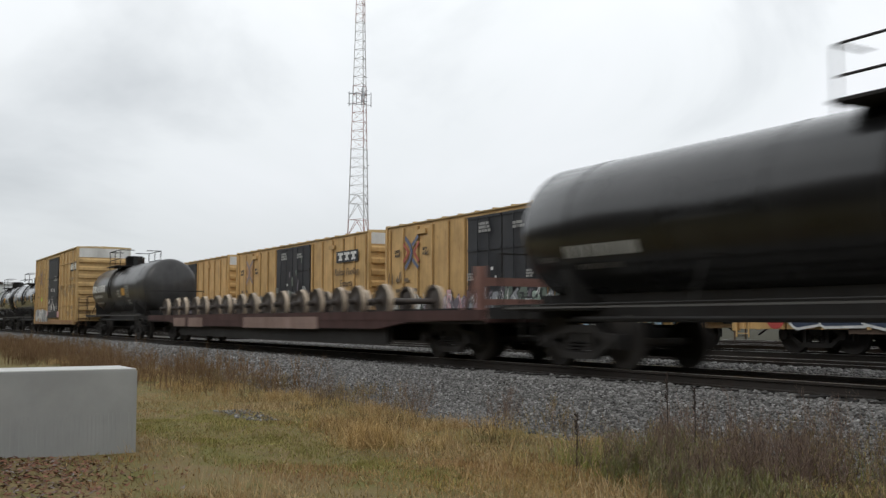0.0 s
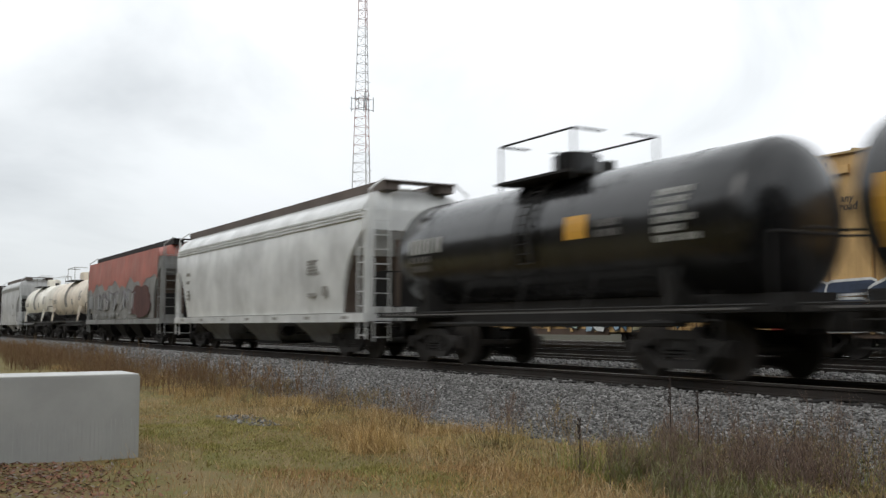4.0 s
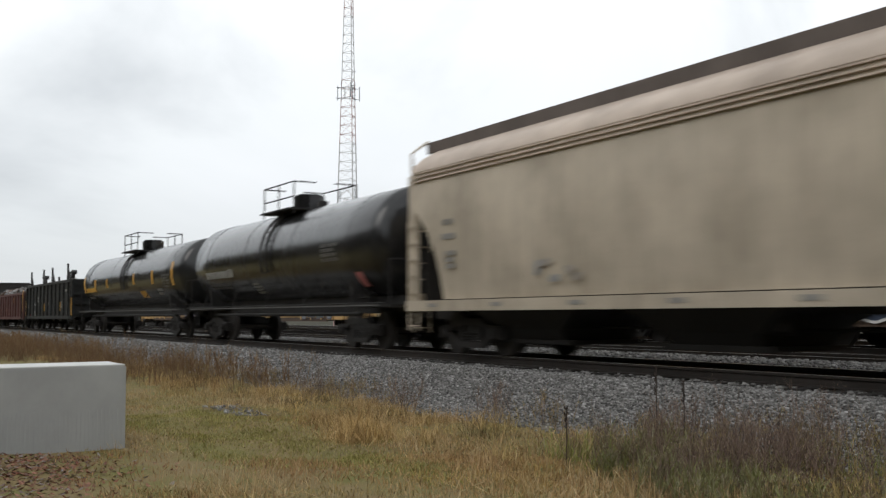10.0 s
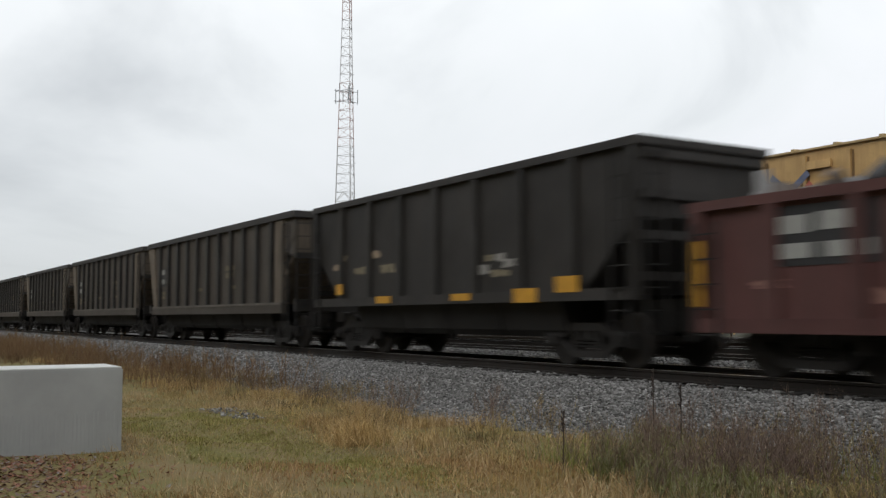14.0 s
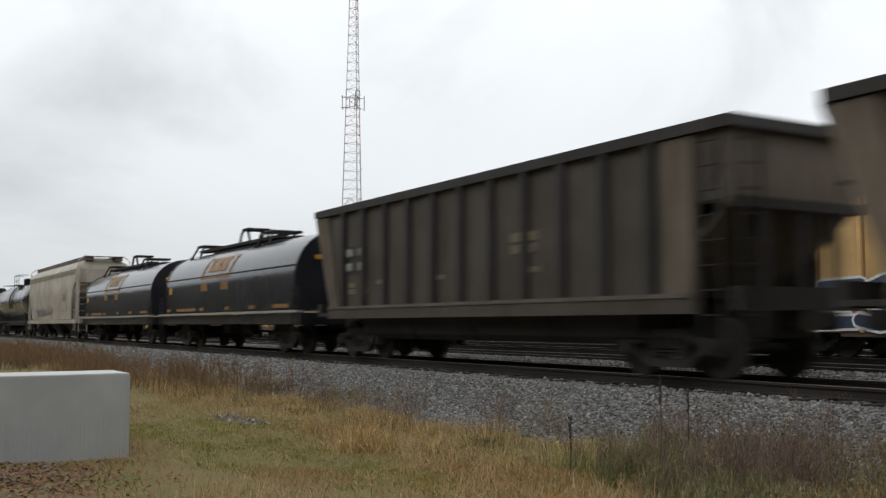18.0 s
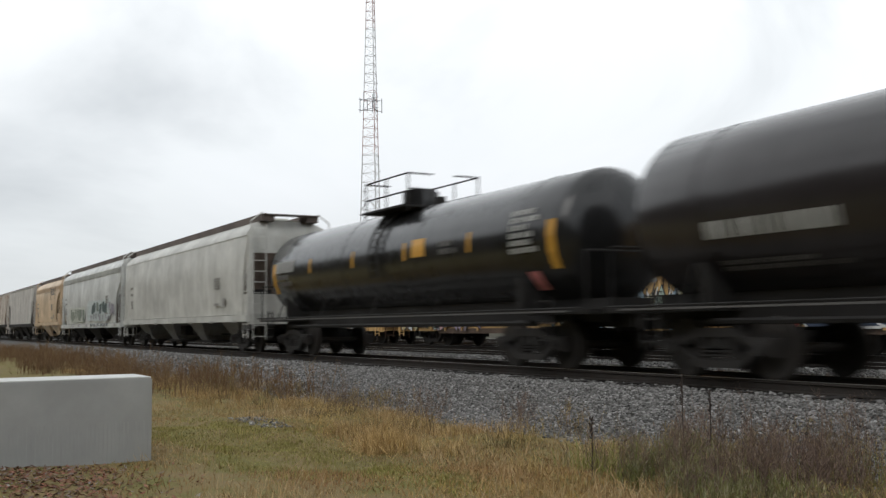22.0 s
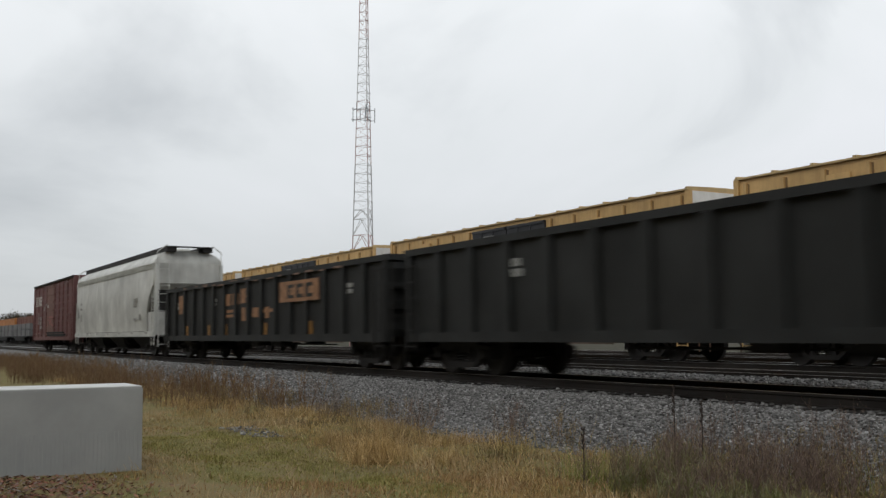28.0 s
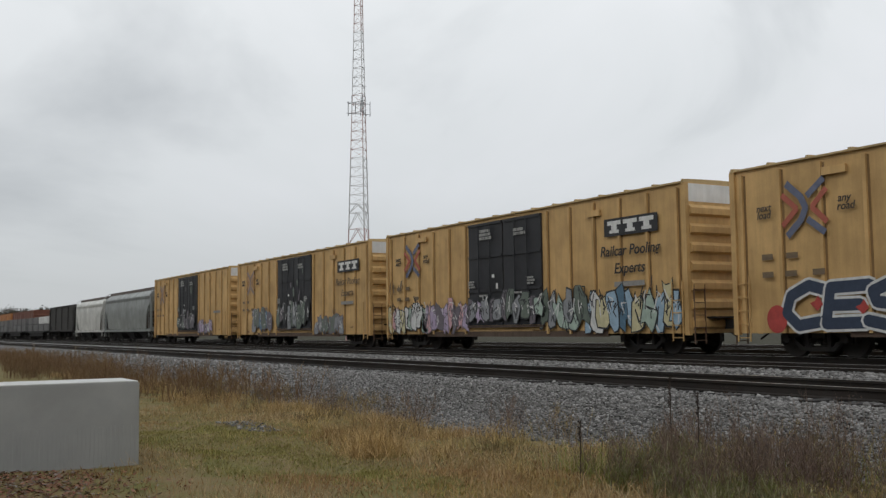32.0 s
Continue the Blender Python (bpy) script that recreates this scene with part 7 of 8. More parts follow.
def parked_hopper(left, right, label, mat, height, bays):
    covered_hopper(left, right, label, mat, height, bays, group="parked hoppers")
    car, u = cars.pop()
    del wheelsets[-4:]
    car.matrix_world = pose(u, FAR_Y, 0)


def build_parked():
    P, X0 = 20.7, -81.44
    for k in range(5):
        a = X0 + P * k
        car, L = yellow_boxcar_60(a, a + 18.9, ("purple scrawls", "grey scrawls", "a row of coloured tags", "a big navy tag", "plain sides")[k])
        y = -1.538
        if k == 0:
            burner(car, L / 2 - 6.6, L / 2 - 3.6, 0.70, 1.6, y, [1, 9, 1, 4], 7, 31, 9)
            smears(car, -1.6, 1.8, 1.0, 4.2, y - 0.075, [GRAF[9], GRAF[6], GRAF[11]], 8, 32, (0.15, 0.35), (0.3, 0.9), ragged=0.5)
            burner(car, -2.2, 2.1, 0.95, 2.0, y - 0.075, [9, 11, 0], 8, 33)
        if k == 1:
            burner(car, -6.6, -3.4, 0.80, 2.15, y, [6, 11, 9, 10], 6, 41, 9)
            burner(car, -2.2, 2.2, 0.95, 2.4, y - 0.075, [9, 11, 0, 6], 9, 43)
            smears(car, -0.4, 1.8, 2.3, 4.2, y - 0.075, [GRAF[9], GRAF[11]], 5, 44, (0.12, 0.25), (0.3, 0.8), ragged=0.5)
            burner(car, 3.0, 6.6, 0.66, 1.6, y, [6, 3, 11, 6], 8, 42, 9)
        if k == 2:
            burner(car, -L / 2 + 0.3, -L / 2 + 3.6, 0.66, 1.85, y, [4, 5, 3, 8, 4], 9, 51)
            burner(car, -L / 2 + 3.4, -2.5, 0.66, 1.95, y, [1, 5, 1, 9], 10, 52, 9)
            burner(car, -2.5, -0.1, 0.98, 2.0, y - 0.075, [1, 9, 6], 6, 56)
            burner(car, 0.0, 2.5, 0.98, 2.15, y - 0.075, [6, 3, 11, 9], 6, 53)
            burner(car, 2.4, 4.9, 0.66, 2.1, y, [6, 8, 3, 11], 6, 55)
            burner(car, 4.8, L / 2 - 0.2, 0.66, 2.15, y, [2, 10, 3, 8, 2, 4], 11, 54)
            smears(car, -L / 2 + 0.3, -L / 2 + 1.6, 1.9, 3.2, y, [MARK_TAR], 4, 57, (0.12, 0.25), (0.4, 0.9), "thin_scrawl", 0.6)
        if k == 3:
            graffiti(car, -7.72, -4.05, 0.62, 1.97, y, [7], 4, 3, 61, 0.065, 0.285, None, "ces")
            for cx, cz, q in ((-6.75, 1.36, 0.19), (-5.45, 1.24, 0.18)):
                bm = bmesh.new()
                prism(bm, [(cx - q, cz), (cx - 0.2 * q, cz + 0.3 * q), (cx + 0.3 * q, cz + q), (cx + q, cz - 0.2 * q), (cx + 0.1 * q, cz - q)], y - 0.0135, y)
                part("red_spot", bm, MARK_RED, car, "sprayed red splinter")
            bm = bmesh.new()
            prism(bm, [(-8.0 + 0.33 * math.cos(a), 0.98 + 0.36 * math.sin(a)) for a in [2 * math.pi * q / 18 for q in range(18)]], y - 0.006, y)
            part("red_spot", bm, MARK_RED, car, "sprayed red spot")
    parked_hopper(-100.6, -82.9, "grey covered hopper parked on the siding", HOP_SLATE, 4.62, 3)
    parked_hopper(-115.9, -101.6, "pale silver covered hopper parked on the siding", HOP_WHITE, 4.45, 2)
    car, L, h = open_car("open_hopper", -133.8, -117.0, "black open hopper parked on the siding", "hopper car", COAL_DARK, 1.2, 3.95, 5, group="parked hoppers", slope=1.5)
    car, u = cars.pop()
    del wheelsets[-4:]
    car.matrix_world = pose(u, FAR_Y, 0)
    lumber = [paint("brown_wrapped_lumber", (0.22, 0.10, 0.06), 0.6), paint("orange_lumber_wrap", (0.42, 0.20, 0.07), 0.6), paint("grey_lumber_wrap", (0.13, 0.13, 0.13), 0.6), paint("white_lumber_wrap", (0.66, 0.66, 0.64), 0.5)]
    x = -135.4
    for n in range(4):
        car, L = flat_deck("flatcar", x - 20, x, "parked flatcar stacked with wrapped lumber", "flatcar", UNDER, 0.95, 1.2, "parked flatcars")
        car, u = cars.pop()
        del wheelsets[-4:]
        car.matrix_world = pose(u, FAR_Y, 0)
        for i in range(4):
            for j in range(2):
                bm = boxes((-2.0, 2.0, -1.2, 1.2, 0, 0.92))
                bmesh.ops.bevel(bm, geom=bm.edges[:], offset=0.05, segments=2, affect="EDGES")
                kind = 3 if n == 0 and i > 1 and j else 2
                ob = tagged(new("timber_parcel", mesh_of(bm, "timber_parcel", lumber[kind])), ("grey", "brown", "grey", "white")[kind if kind != 1 else 1] + " wrapped lumber bundle strapped on a flatcar", "lumber", "lumber bundles")
                ob.location = (u - 7.2 + 4.8 * i, FAR_Y, 1.2 + 0.97 * j)
        x -= 21.5


build_parked()


def yard_boxcar(left, right, label, mat):
    car = tagged(empty("boxcar", pose((left + right) / 2, 27.2, 0)), label, "boxcar", "boxcars in the yard")
    L = right - left
    boxcar_shell(car, L, 0.8, 4.9, mat, roof=mat)
    door(car, 0, 3.0, 1.0, 4.7, mat)
    side_posts(car, [x for x in np.linspace(-L / 2 + 1, L / 2 - 1, 10) if abs(x) > 1.7], 0.8, 4.8, mat)
    running_gear(car, L, L / 2 - 2.2, False)


yard_boxcar(-214, -186, "rusty brown boxcar standing in the yard", paint("rusty_brown_car_paint", (0.17, 0.06, 0.035), 0.6, (0.07, 0.035, 0.025), 0.5, 0.2))
yard_boxcar(-246, -217, "orange boxcar standing in the yard", paint("orange_car_paint", (0.42, 0.17, 0.05), 0.6, (0.15, 0.07, 0.03), 0.4))
# ---- lawn, tall grass and weeds: thin blades, too many to count ----
def blades(P, h, w, lean, azim, curl, rng):
    """Tapered blades: roots P (n, 3), heights, widths, lean from upright, direction of lean, extra bend at the tip."""
    n = len(P)
    d = np.stack([np.cos(azim), np.sin(azim), np.zeros(n)], -1)
    f = rng.uniform(0, 6.283, n)
    side = np.stack([np.cos(f), np.sin(f), np.zeros(n)], -1) * (w / 2)[:, None]
    up = np.array([0, 0, 1.0])
    mid = P + (up * np.cos(lean)[:, None] + d * np.sin(lean)[:, None]) * (h * 0.55)[:, None]
    l2 = lean + curl
    tip = mid + (up * np.cos(l2)[:, None] + d * np.sin(l2)[:, None]) * (h * 0.45)[:, None]
    V = np.stack([P - side, P + side, mid - side * 0.7, mid + side * 0.7, tip], 1)
    F = np.array([(0, 1, 3), (0, 3, 2), (2, 3, 4)])[None] + 5 * np.arange(n)[:, None, None]
    return V.reshape(-1, 3), F.reshape(-1, 3)


def roots(rng, n, x0, x1, y0, y1, test=None):
    x, y = rng.uniform(x0, x1, n), rng.uniform(y0, y1, n)
    keep = ~((x > -13.65) & (x < -12.58) & (y < 3.04))
    if test is not None:
        keep &= test(x, y)
    x, y = x[keep], y[keep]
    return np.stack([x, y, ground_z(x, y) - 0.01], -1)


def patch(x, y, s, k):
    """Slow waves that gather plants into patches, 0 to 1."""
    return 0.5 + 0.25 * np.sin(x * s + 1.7 * k + 1.3 * np.sin(y * s * 0.8 + k)) + 0.25 * np.sin(y * s * 1.4 - 0.6 * k + np.sin(x * s * 0.6 + 2 * k))


def grass(name, label, rng, P, h, w, lean, cols, curl=0.5):
    n = len(P)
    V, F = blades(P, h * rng.uniform(0.55, 1.15, n), w * rng.uniform(0.6, 1.4, n), np.abs(rng.normal(0, lean, n)), rng.uniform(0, 6.283, n), rng.normal(curl, 0.3, n), rng)
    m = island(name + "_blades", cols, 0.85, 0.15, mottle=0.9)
    tagged(new(name, raw_mesh(name, V, F, m)), label, name.replace("_", " "), kind="stuff")


STRAW = [(0.30, 0.195, 0.09), (0.42, 0.285, 0.14), (0.51, 0.365, 0.19), (0.35, 0.225, 0.105), (0.23, 0.15, 0.075)]
GREEN = [(0.21, 0.20, 0.065), (0.30, 0.275, 0.10), (0.37, 0.315, 0.135), (0.24, 0.235, 0.08)]
RUSSET = [(0.28, 0.17, 0.085), (0.41, 0.265, 0.135), (0.36, 0.22, 0.11), (0.20, 0.125, 0.075)]
BROWN = [(0.105, 0.076, 0.064), (0.185, 0.135, 0.112), (0.27, 0.20, 0.16), (0.145, 0.102, 0.09)]
HEDGE = [(0.17, 0.12, 0.075), (0.27, 0.20, 0.12), (0.22, 0.14, 0.085), (0.34, 0.26, 0.15), (0.20, 0.18, 0.09)]
PALE = [(0.40, 0.285, 0.15), (0.50, 0.37, 0.21), (0.33, 0.225, 0.12), (0.55, 0.43, 0.26)]
GOLD = [(0.46, 0.32, 0.14), (0.58, 0.42, 0.20), (0.38, 0.265, 0.12), (0.52, 0.38, 0.20)]
OLIVE = [(0.27, 0.205, 0.09), (0.38, 0.29, 0.13), (0.45, 0.335, 0.17), (0.22, 0.185, 0.075)]
SAGE = [(0.21, 0.22, 0.13), (0.30, 0.31, 0.21), (0.17, 0.19, 0.09), (0.38, 0.37, 0.27)]


def build_plants():
    rng = np.random.default_rng(11)
    blob = lambda x, y, cx, cy, a, b: np.exp(-(((x - cx) / a) ** 2 + ((y - cy) / b) ** 2))
    dirt = lambda x, y: (np.hypot((x + 11.5) / 1.9, (y - 1.6) / 1.05) < 1) | (np.hypot((x + 10.7) / 1.3, (y - 2.9) / 0.75) < 0.75 + 0.5 * rng.random(len(x)))
    green_zone = lambda x, y: np.clip(blob(x, y, -13.2, 4.7, 3.4, 1.15) + 0.8 * blob(x, y, -9.6, 5.0, 1.2, 0.5) + 0.5 * blob(x, y, -15.6, 3.8, 1.2, 0.8), 0, 1)
    tan_zone = lambda x, y: blob(x, y, -8.3, 5.6, 1.7, 1.1)
    thin = lambda x, y, p: ~dirt(x, y) | (rng.random(len(x)) < p)
    some = lambda x, k: k * rng.random(len(x))
    # low turf, trodden and matted
    P = roots(rng, 150000, -22, -6, 1.5, 7.2, lambda x, y: (green_zone(x, y) + 0.30 * patch(x, y, 1.3, 2) > 0.30 + some(x, 0.5)) & thin(x, y, 0.1))
    grass("green_grass", "low yellow-green autumn grass on the lawn", rng, P, 0.035 + 0.06 * patch(P[:, 0], P[:, 1], 4.1, 3) ** 2, 0.011, 0.9, GREEN)
    P = roots(rng, 62000, -26, -4, 0.5, 8.4, lambda x, y: (green_zone(x, y) < 0.05 + some(x, 0.5)) & (patch(x, y, 1.7, 7) > some(x, 0.8)) & thin(x, y, 0.15))
    grass("dry_grass", "short straw-coloured dry grass on the lawn", rng, P, 0.03 + 0.08 * patch(P[:, 0], P[:, 1], 2.6, 3) ** 2, 0.010, 1.15, STRAW, 0.3)
    P = roots(rng, 56000, -15, -5, 2.0, 7.0, lambda x, y: (0.6 * patch(x, y, 1.3, 5) * (1 - green_zone(x, y)) + 0.7 * blob(x, y, -10.0, 4.2, 1.0, 0.4) > 0.16 + some(x, 0.5)) & thin(x, y, 0.3))
    grass("russet_grass", "reddish brown dry grass on the lawn", rng, P, np.full(len(P), 0.085), 0.010, 1.1, RUSSET, 0.3)
    P = roots(rng, 62000, -20, -4, 2.4, 8.5, lambda x, y: (patch(x, y, 1.1, 14) > 0.2 + some(x, 0.6)) & thin(x, y, 0.1))
    grass("olive_turf", "olive brown turf in worn patches on the lawn", rng, P, 0.04 + 0.06 * patch(P[:, 0], P[:, 1], 2.2, 9), 0.010, 1.0, OLIVE + [(0.17, 0.125, 0.07)])
    P = roots(rng, 46000, -12, -5, 3.4, 7.4, lambda x, y: tan_zone(x, y) > 0.15 + some(x, 0.75))
    grass("tan_grass", "orange tan dry grass lying on the lawn", rng, P, 0.06 + 0.06 * patch(P[:, 0], P[:, 1], 2.9, 4), 0.009, 1.25, [(0.37, 0.235, 0.11), (0.46, 0.305, 0.145), (0.52, 0.365, 0.19), (0.30, 0.18, 0.09)], 0.2)
    # matted stems that the wind has laid flat
    P = roots(rng, 26000, -20, -4.5, 2.6, 8.0, lambda x, y: (patch(x, y, 1.9, 12) + 0.3 * tan_zone(x, y) > 0.38 + some(x, 0.45)) & (green_zone(x, y) < 0.05 + some(x, 0.4)) & thin(x, y, 0.1))
    P[:, 2] += rng.uniform(0.01, 0.07, len(P))
    grass("matted_grass", "pale matted straw lying on the lawn", rng, P, np.full(len(P), 0.26), 0.007, 1.35, PALE, 0.2)

    # tufts of uncut grass along the foot of the bank
    def tufts(name, label, n, k, box4, test, h0, h1, cols, wide=0.10, lean=0.22, w=0.007):
        T = roots(rng, n, *box4, test)
        R = np.repeat(T, k, axis=0)
        R[:, :2] += rng.normal(0, wide, (len(R), 2)) * np.repeat(rng.uniform(0.5, 1.8, len(T)), k)[:, None]
        R[:, 2] = ground_z(R[:, 0], R[:, 1]) - 0.01
        grass(name, label, rng, R, np.repeat(rng.uniform(h0, h1, len(T)) * mound(T[:, 0], T[:, 1]), k), w, lean, cols, 0.75)
    # the uncut strip starts about a metre below the stones and bulges out in tongues
    mound = lambda x, y: 0.45 + 1.1 * patch(x, y, 2.4, 17) ** 2 + 0.5 * patch(x, y, 0.9, 23)
    strip = lambda x, y: y > 6.3 + 0.45 * np.sin(0.7 * x + 1) + 0.3 * np.sin(1.9 * x)
    far_side = lambda x, y: strip(x, y) & (patch(x, y, 1.2, 4) > 0.2 + some(x, 0.5)) & (x < -9.6 + rng.normal(0, 0.8, len(x)))
    tufts("tall_grass", "tall straw-coloured grass at the foot of the bank", 620, 44, (-46, -8.5, 5.8, 8.7), far_side, 0.12, 0.36, STRAW, 0.16, 0.62)
    tufts("golden_grass", "golden clumps of dry grass", 44, 100, (-30, -8, 5.8, 8.2), lambda x, y: (x < -8.6 + rng.normal(0, 0.5, len(x))), 0.16, 0.34, GOLD, 0.16, 0.8)
    tufts("straw_clump", "bent golden clump of grass at the lawn's edge", 60, 130, (-12.6, -11.1, 5.4, 6.4), lambda x, y: blob(x, y, -11.8, 5.85, 0.5, 0.28) > some(x, 0.9), 0.22, 0.42, GOLD, 0.12, 0.9)
    tufts("olive_grass", "yellow-green tufts of uncut grass below the bank", 460, 36, (-34, -4.6, 5.6, 8.7), lambda x, y: strip(x, y) & (patch(x, y, 1.5, 8) > 0.25 + some(x, 0.5)), 0.08, 0.28, OLIVE, 0.14, 0.7)
    tufts("umber_grass", "dark umber grass in the hollows below the bank", 300, 40, (-26, -5, 5.9, 8.8), lambda x, y: strip(x, y) & (patch(x, y, 2.1, 21) > 0.42 + some(x, 0.3)), 0.08, 0.26, [(0.10, 0.072, 0.04), (0.16, 0.115, 0.065), (0.13, 0.11, 0.05), (0.20, 0.14, 0.08)], 0.16, 0.6)
    tufts("sage_grass", "grey-green grass growing between the weeds", 170, 36, (-10.2, -4.2, 6.0, 8.8), lambda x, y: (x + 1.2 * y > -0.9 + rng.normal(0, 0.5, len(x))) & (patch(x, y, 1.8, 41) > 0.2 + some(x, 0.5)), 0.12, 0.30, OLIVE + OLIVE + SAGE + RUSSET, 0.16, 0.7)
    tufts("fresh_grass", "fresh green tufts among the dry weeds", 70, 46, (-9.4, -4.6, 6.6, 8.6), lambda x, y: (np.hypot(x + 8.75, y - 7.05) < 0.5) | (np.hypot(x + 6.2, y - 8.0) < 0.8) | (rng.random(len(x)) < 0.12), 0.16, 0.40, [(0.19, 0.21, 0.06), (0.27, 0.28, 0.09), (0.22, 0.24, 0.08)], 0.12, 0.4)

    # weeds: an upright stem with thin side shoots and dry heads
    def weeds(name, label, T, hmin, hmax, shoots, cols, w=0.011):
        n = len(T)
        H = rng.uniform(hmin, hmax, n)
        az, ln = rng.uniform(0, 6.283, n), np.abs(rng.normal(0, 0.32, n))
        V1, F1 = blades(T, H, np.full(n, w * 1.3), ln, az, np.full(n, 0.05), rng)
        k = np.repeat(np.arange(n), shoots)
        at = rng.uniform(0.25, 0.95, len(k))
        d = np.stack([np.cos(az) * np.sin(ln), np.sin(az) * np.sin(ln), np.cos(ln)], -1)
        B = T[k] + d[k] * (H[k] * at)[:, None]
        V2, F2 = blades(B, H[k] * rng.uniform(0.15, 0.55, len(k)), np.full(len(k), w * 0.7), rng.uniform(0.2, 0.75, len(k)), rng.uniform(0, 6.283, len(k)), rng.normal(-0.2, 0.2, len(k)), rng)
        k2 = np.repeat(np.arange(n), shoots)
        B2 = T[k2] + d[k2] * (H[k2] * rng.uniform(0.55, 1.0, len(k2)))[:, None] + rng.normal(0, 0.05, (len(k2), 3))
        V3, F3 = blades(B2, rng.uniform(0.02, 0.055, len(k2)), np.full(len(k2), 0.009), rng.uniform(0, 1.2, len(k2)), rng.uniform(0, 6.283, len(k2)), np.zeros(len(k2)), rng)
        V = np.concatenate([V1, V2, V3])
        F = np.concatenate([F1, F2 + len(V1), F3 + len(V1) + len(V2)])
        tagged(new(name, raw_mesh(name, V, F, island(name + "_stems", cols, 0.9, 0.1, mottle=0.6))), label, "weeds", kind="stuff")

    def clumps(T, k, wide):
        R = np.repeat(T, k, axis=0)
        R[:, :2] += rng.normal(0, wide, (len(R), 2)) * np.repeat(rng.uniform(0.6, 1.5, len(T)), k)[:, None]
        R[:, 2] = ground_z(R[:, 0], R[:, 1]) - 0.01
        return R

    # the weeds crowd where the bank comes nearest to the lawn's edge, and thin out up the stones
    near_bank = lambda x, y: (x + 1.2 * y > 0.2 + rng.normal(0, 1.0, len(x))) & (rng.random(len(x)) < np.clip((9.6 - y) / 1.5, 0.1, 1)) & (patch(x, y, 1.3, 3) > 0.38 + 0.3 * rng.random(len(x)))
    T = roots(rng, 130, -11.0, -3.9, 6.7, 9.3, near_bank)
    T = np.concatenate([T, [(-8.95, 8.3, 0), (-8.8, 8.15, 0), (-9.1, 8.4, 0), (-8.6, 8.45, 0), (-15.4, 8.1, 0), (-15.0, 8.25, 0), (-14.7, 8.1, 0), (-12.5, 8.3, 0), (-12.2, 8.15, 0), (-18.6, 7.9, 0), (-18.2, 8.0, 0), (-22.5, 8.1, 0), (-22.0, 8.2, 0)]])
    weeds("brown_weeds", "wispy mauve-brown dry weeds with thin branching stems", clumps(T, 11, 0.10), 0.25, 0.66, 10, BROWN, 0.007)
    T = roots(rng, 125, -40, -10.5, 6.5, 8.9, lambda x, y: patch(x, y, 1.1, 9) > 0.42 + 0.3 * rng.random(len(x)))
    weeds("bank_weeds", "brown weeds growing at the foot of the gravel bank", clumps(T, 9, 0.15), 0.14, 0.42, 10, HEDGE + BROWN + OLIVE, 0.0075)
    T = roots(rng, 520, -75, -18, 4.6, 8.6, lambda x, y: (y > 5.0 + 0.5 * np.sin(x)) & (x < -20 - 1.0 * (8.5 - y)) & (patch(x, y, 0.8, 2) > 0.1 + 0.5 * rng.random(len(x))))
    weeds("thicket", "brown thicket of weeds beyond the concrete block", clumps(T, 9, 0.35), 0.30, 0.80, 9, [(0.13, 0.085, 0.055), (0.22, 0.145, 0.085), (0.17, 0.10, 0.06), (0.28, 0.20, 0.11)], 0.014)
    # a dense bush of dry stems and the dark low growth under it
    T = roots(rng, 120, -9.6, -5.6, 6.0, 8.4, lambda x, y: blob(x, y, -7.6, 7.05, 0.8, 0.5) > some(x, 1.0))
    weeds("dry_bush", "dense bush of dark dry stems at the lawn's edge", clumps(T, 8, 0.10), 0.20, 0.60, 12, [(0.11, 0.08, 0.066), (0.18, 0.13, 0.105), (0.25, 0.185, 0.145), (0.16, 0.135, 0.085)], 0.006)
    T = roots(rng, 150, -9.6, -3.8, 6.4, 9.2, lambda x, y: (x + 1.2 * y > 0.3 + rng.normal(0, 0.8, len(x))) & (patch(x, y, 1.2, 31) > 0.36 + some(x, 0.3)))
    weeds("low_weeds", "low brown and olive weeds under the taller stems", clumps(T, 8, 0.15), 0.10, 0.30, 12, BROWN + OLIVE + [(0.12, 0.11, 0.055), (0.16, 0.15, 0.08)], 0.008)
    T = roots(rng, 75, -9.0, -3.9, 6.2, 8.7, lambda x, y: (x + 1.2 * y > -0.2) & (patch(x, y, 1.2, 6) > 0.42 + 0.25 * rng.random(len(x))))
    weeds("green_weeds", "leafy sage green weeds among the brown stems", clumps(T, 9, 0.10), 0.12, 0.36, 16, [(0.20, 0.20, 0.10), (0.28, 0.275, 0.16), (0.16, 0.17, 0.065), (0.23, 0.24, 0.09), (0.17, 0.12, 0.08), (0.36, 0.34, 0.23)], 0.015)
    # a few tall single stalks
    stalks = np.array([(-8.95, 8.3, 1.02), (-8.6, 8.4, 0.85), (-8.5, 6.6, 0.6)])
    for x, y, h in stalks:
        T = np.array([[x, y, float(ground_z(x, y))]])
        st = tagged(empty("weed_stalk", pose(*T[0])), "tall dark dry weed stalk with a seed head", "weed", "tall weed stalks")
        bm = rods(0.006, ((0, 0, 0), (0.01, 0.0, h * 0.6)), ((0.01, 0, h * 0.6), (0.0, 0.01, h)), n=5)
        part("stem", bm, STALK, st)
        bm = bmesh.new()
        r2 = random.Random(int(h * 100))
        for i in range(22):
            z = h * r2.uniform(0.62, 1.0)
            a = r2.uniform(0, 6.28)
            rod(bm, (0, 0, z), (0.022 * math.cos(a), 0.022 * math.sin(a), z + 0.025), 0.006, 4)
        tagged(part("seed_head", bm, STALK, st), kind="stuff")
    # fallen leaves and crumbs of gravel on the bare patch by the block
    n = 2600
    x, y = rng.normal(-11.4, 0.9, n), rng.normal(1.5, 0.6, n)
    keep = (x > -12.55) | (y > 3.0)
    x, y = x[keep], y[keep]
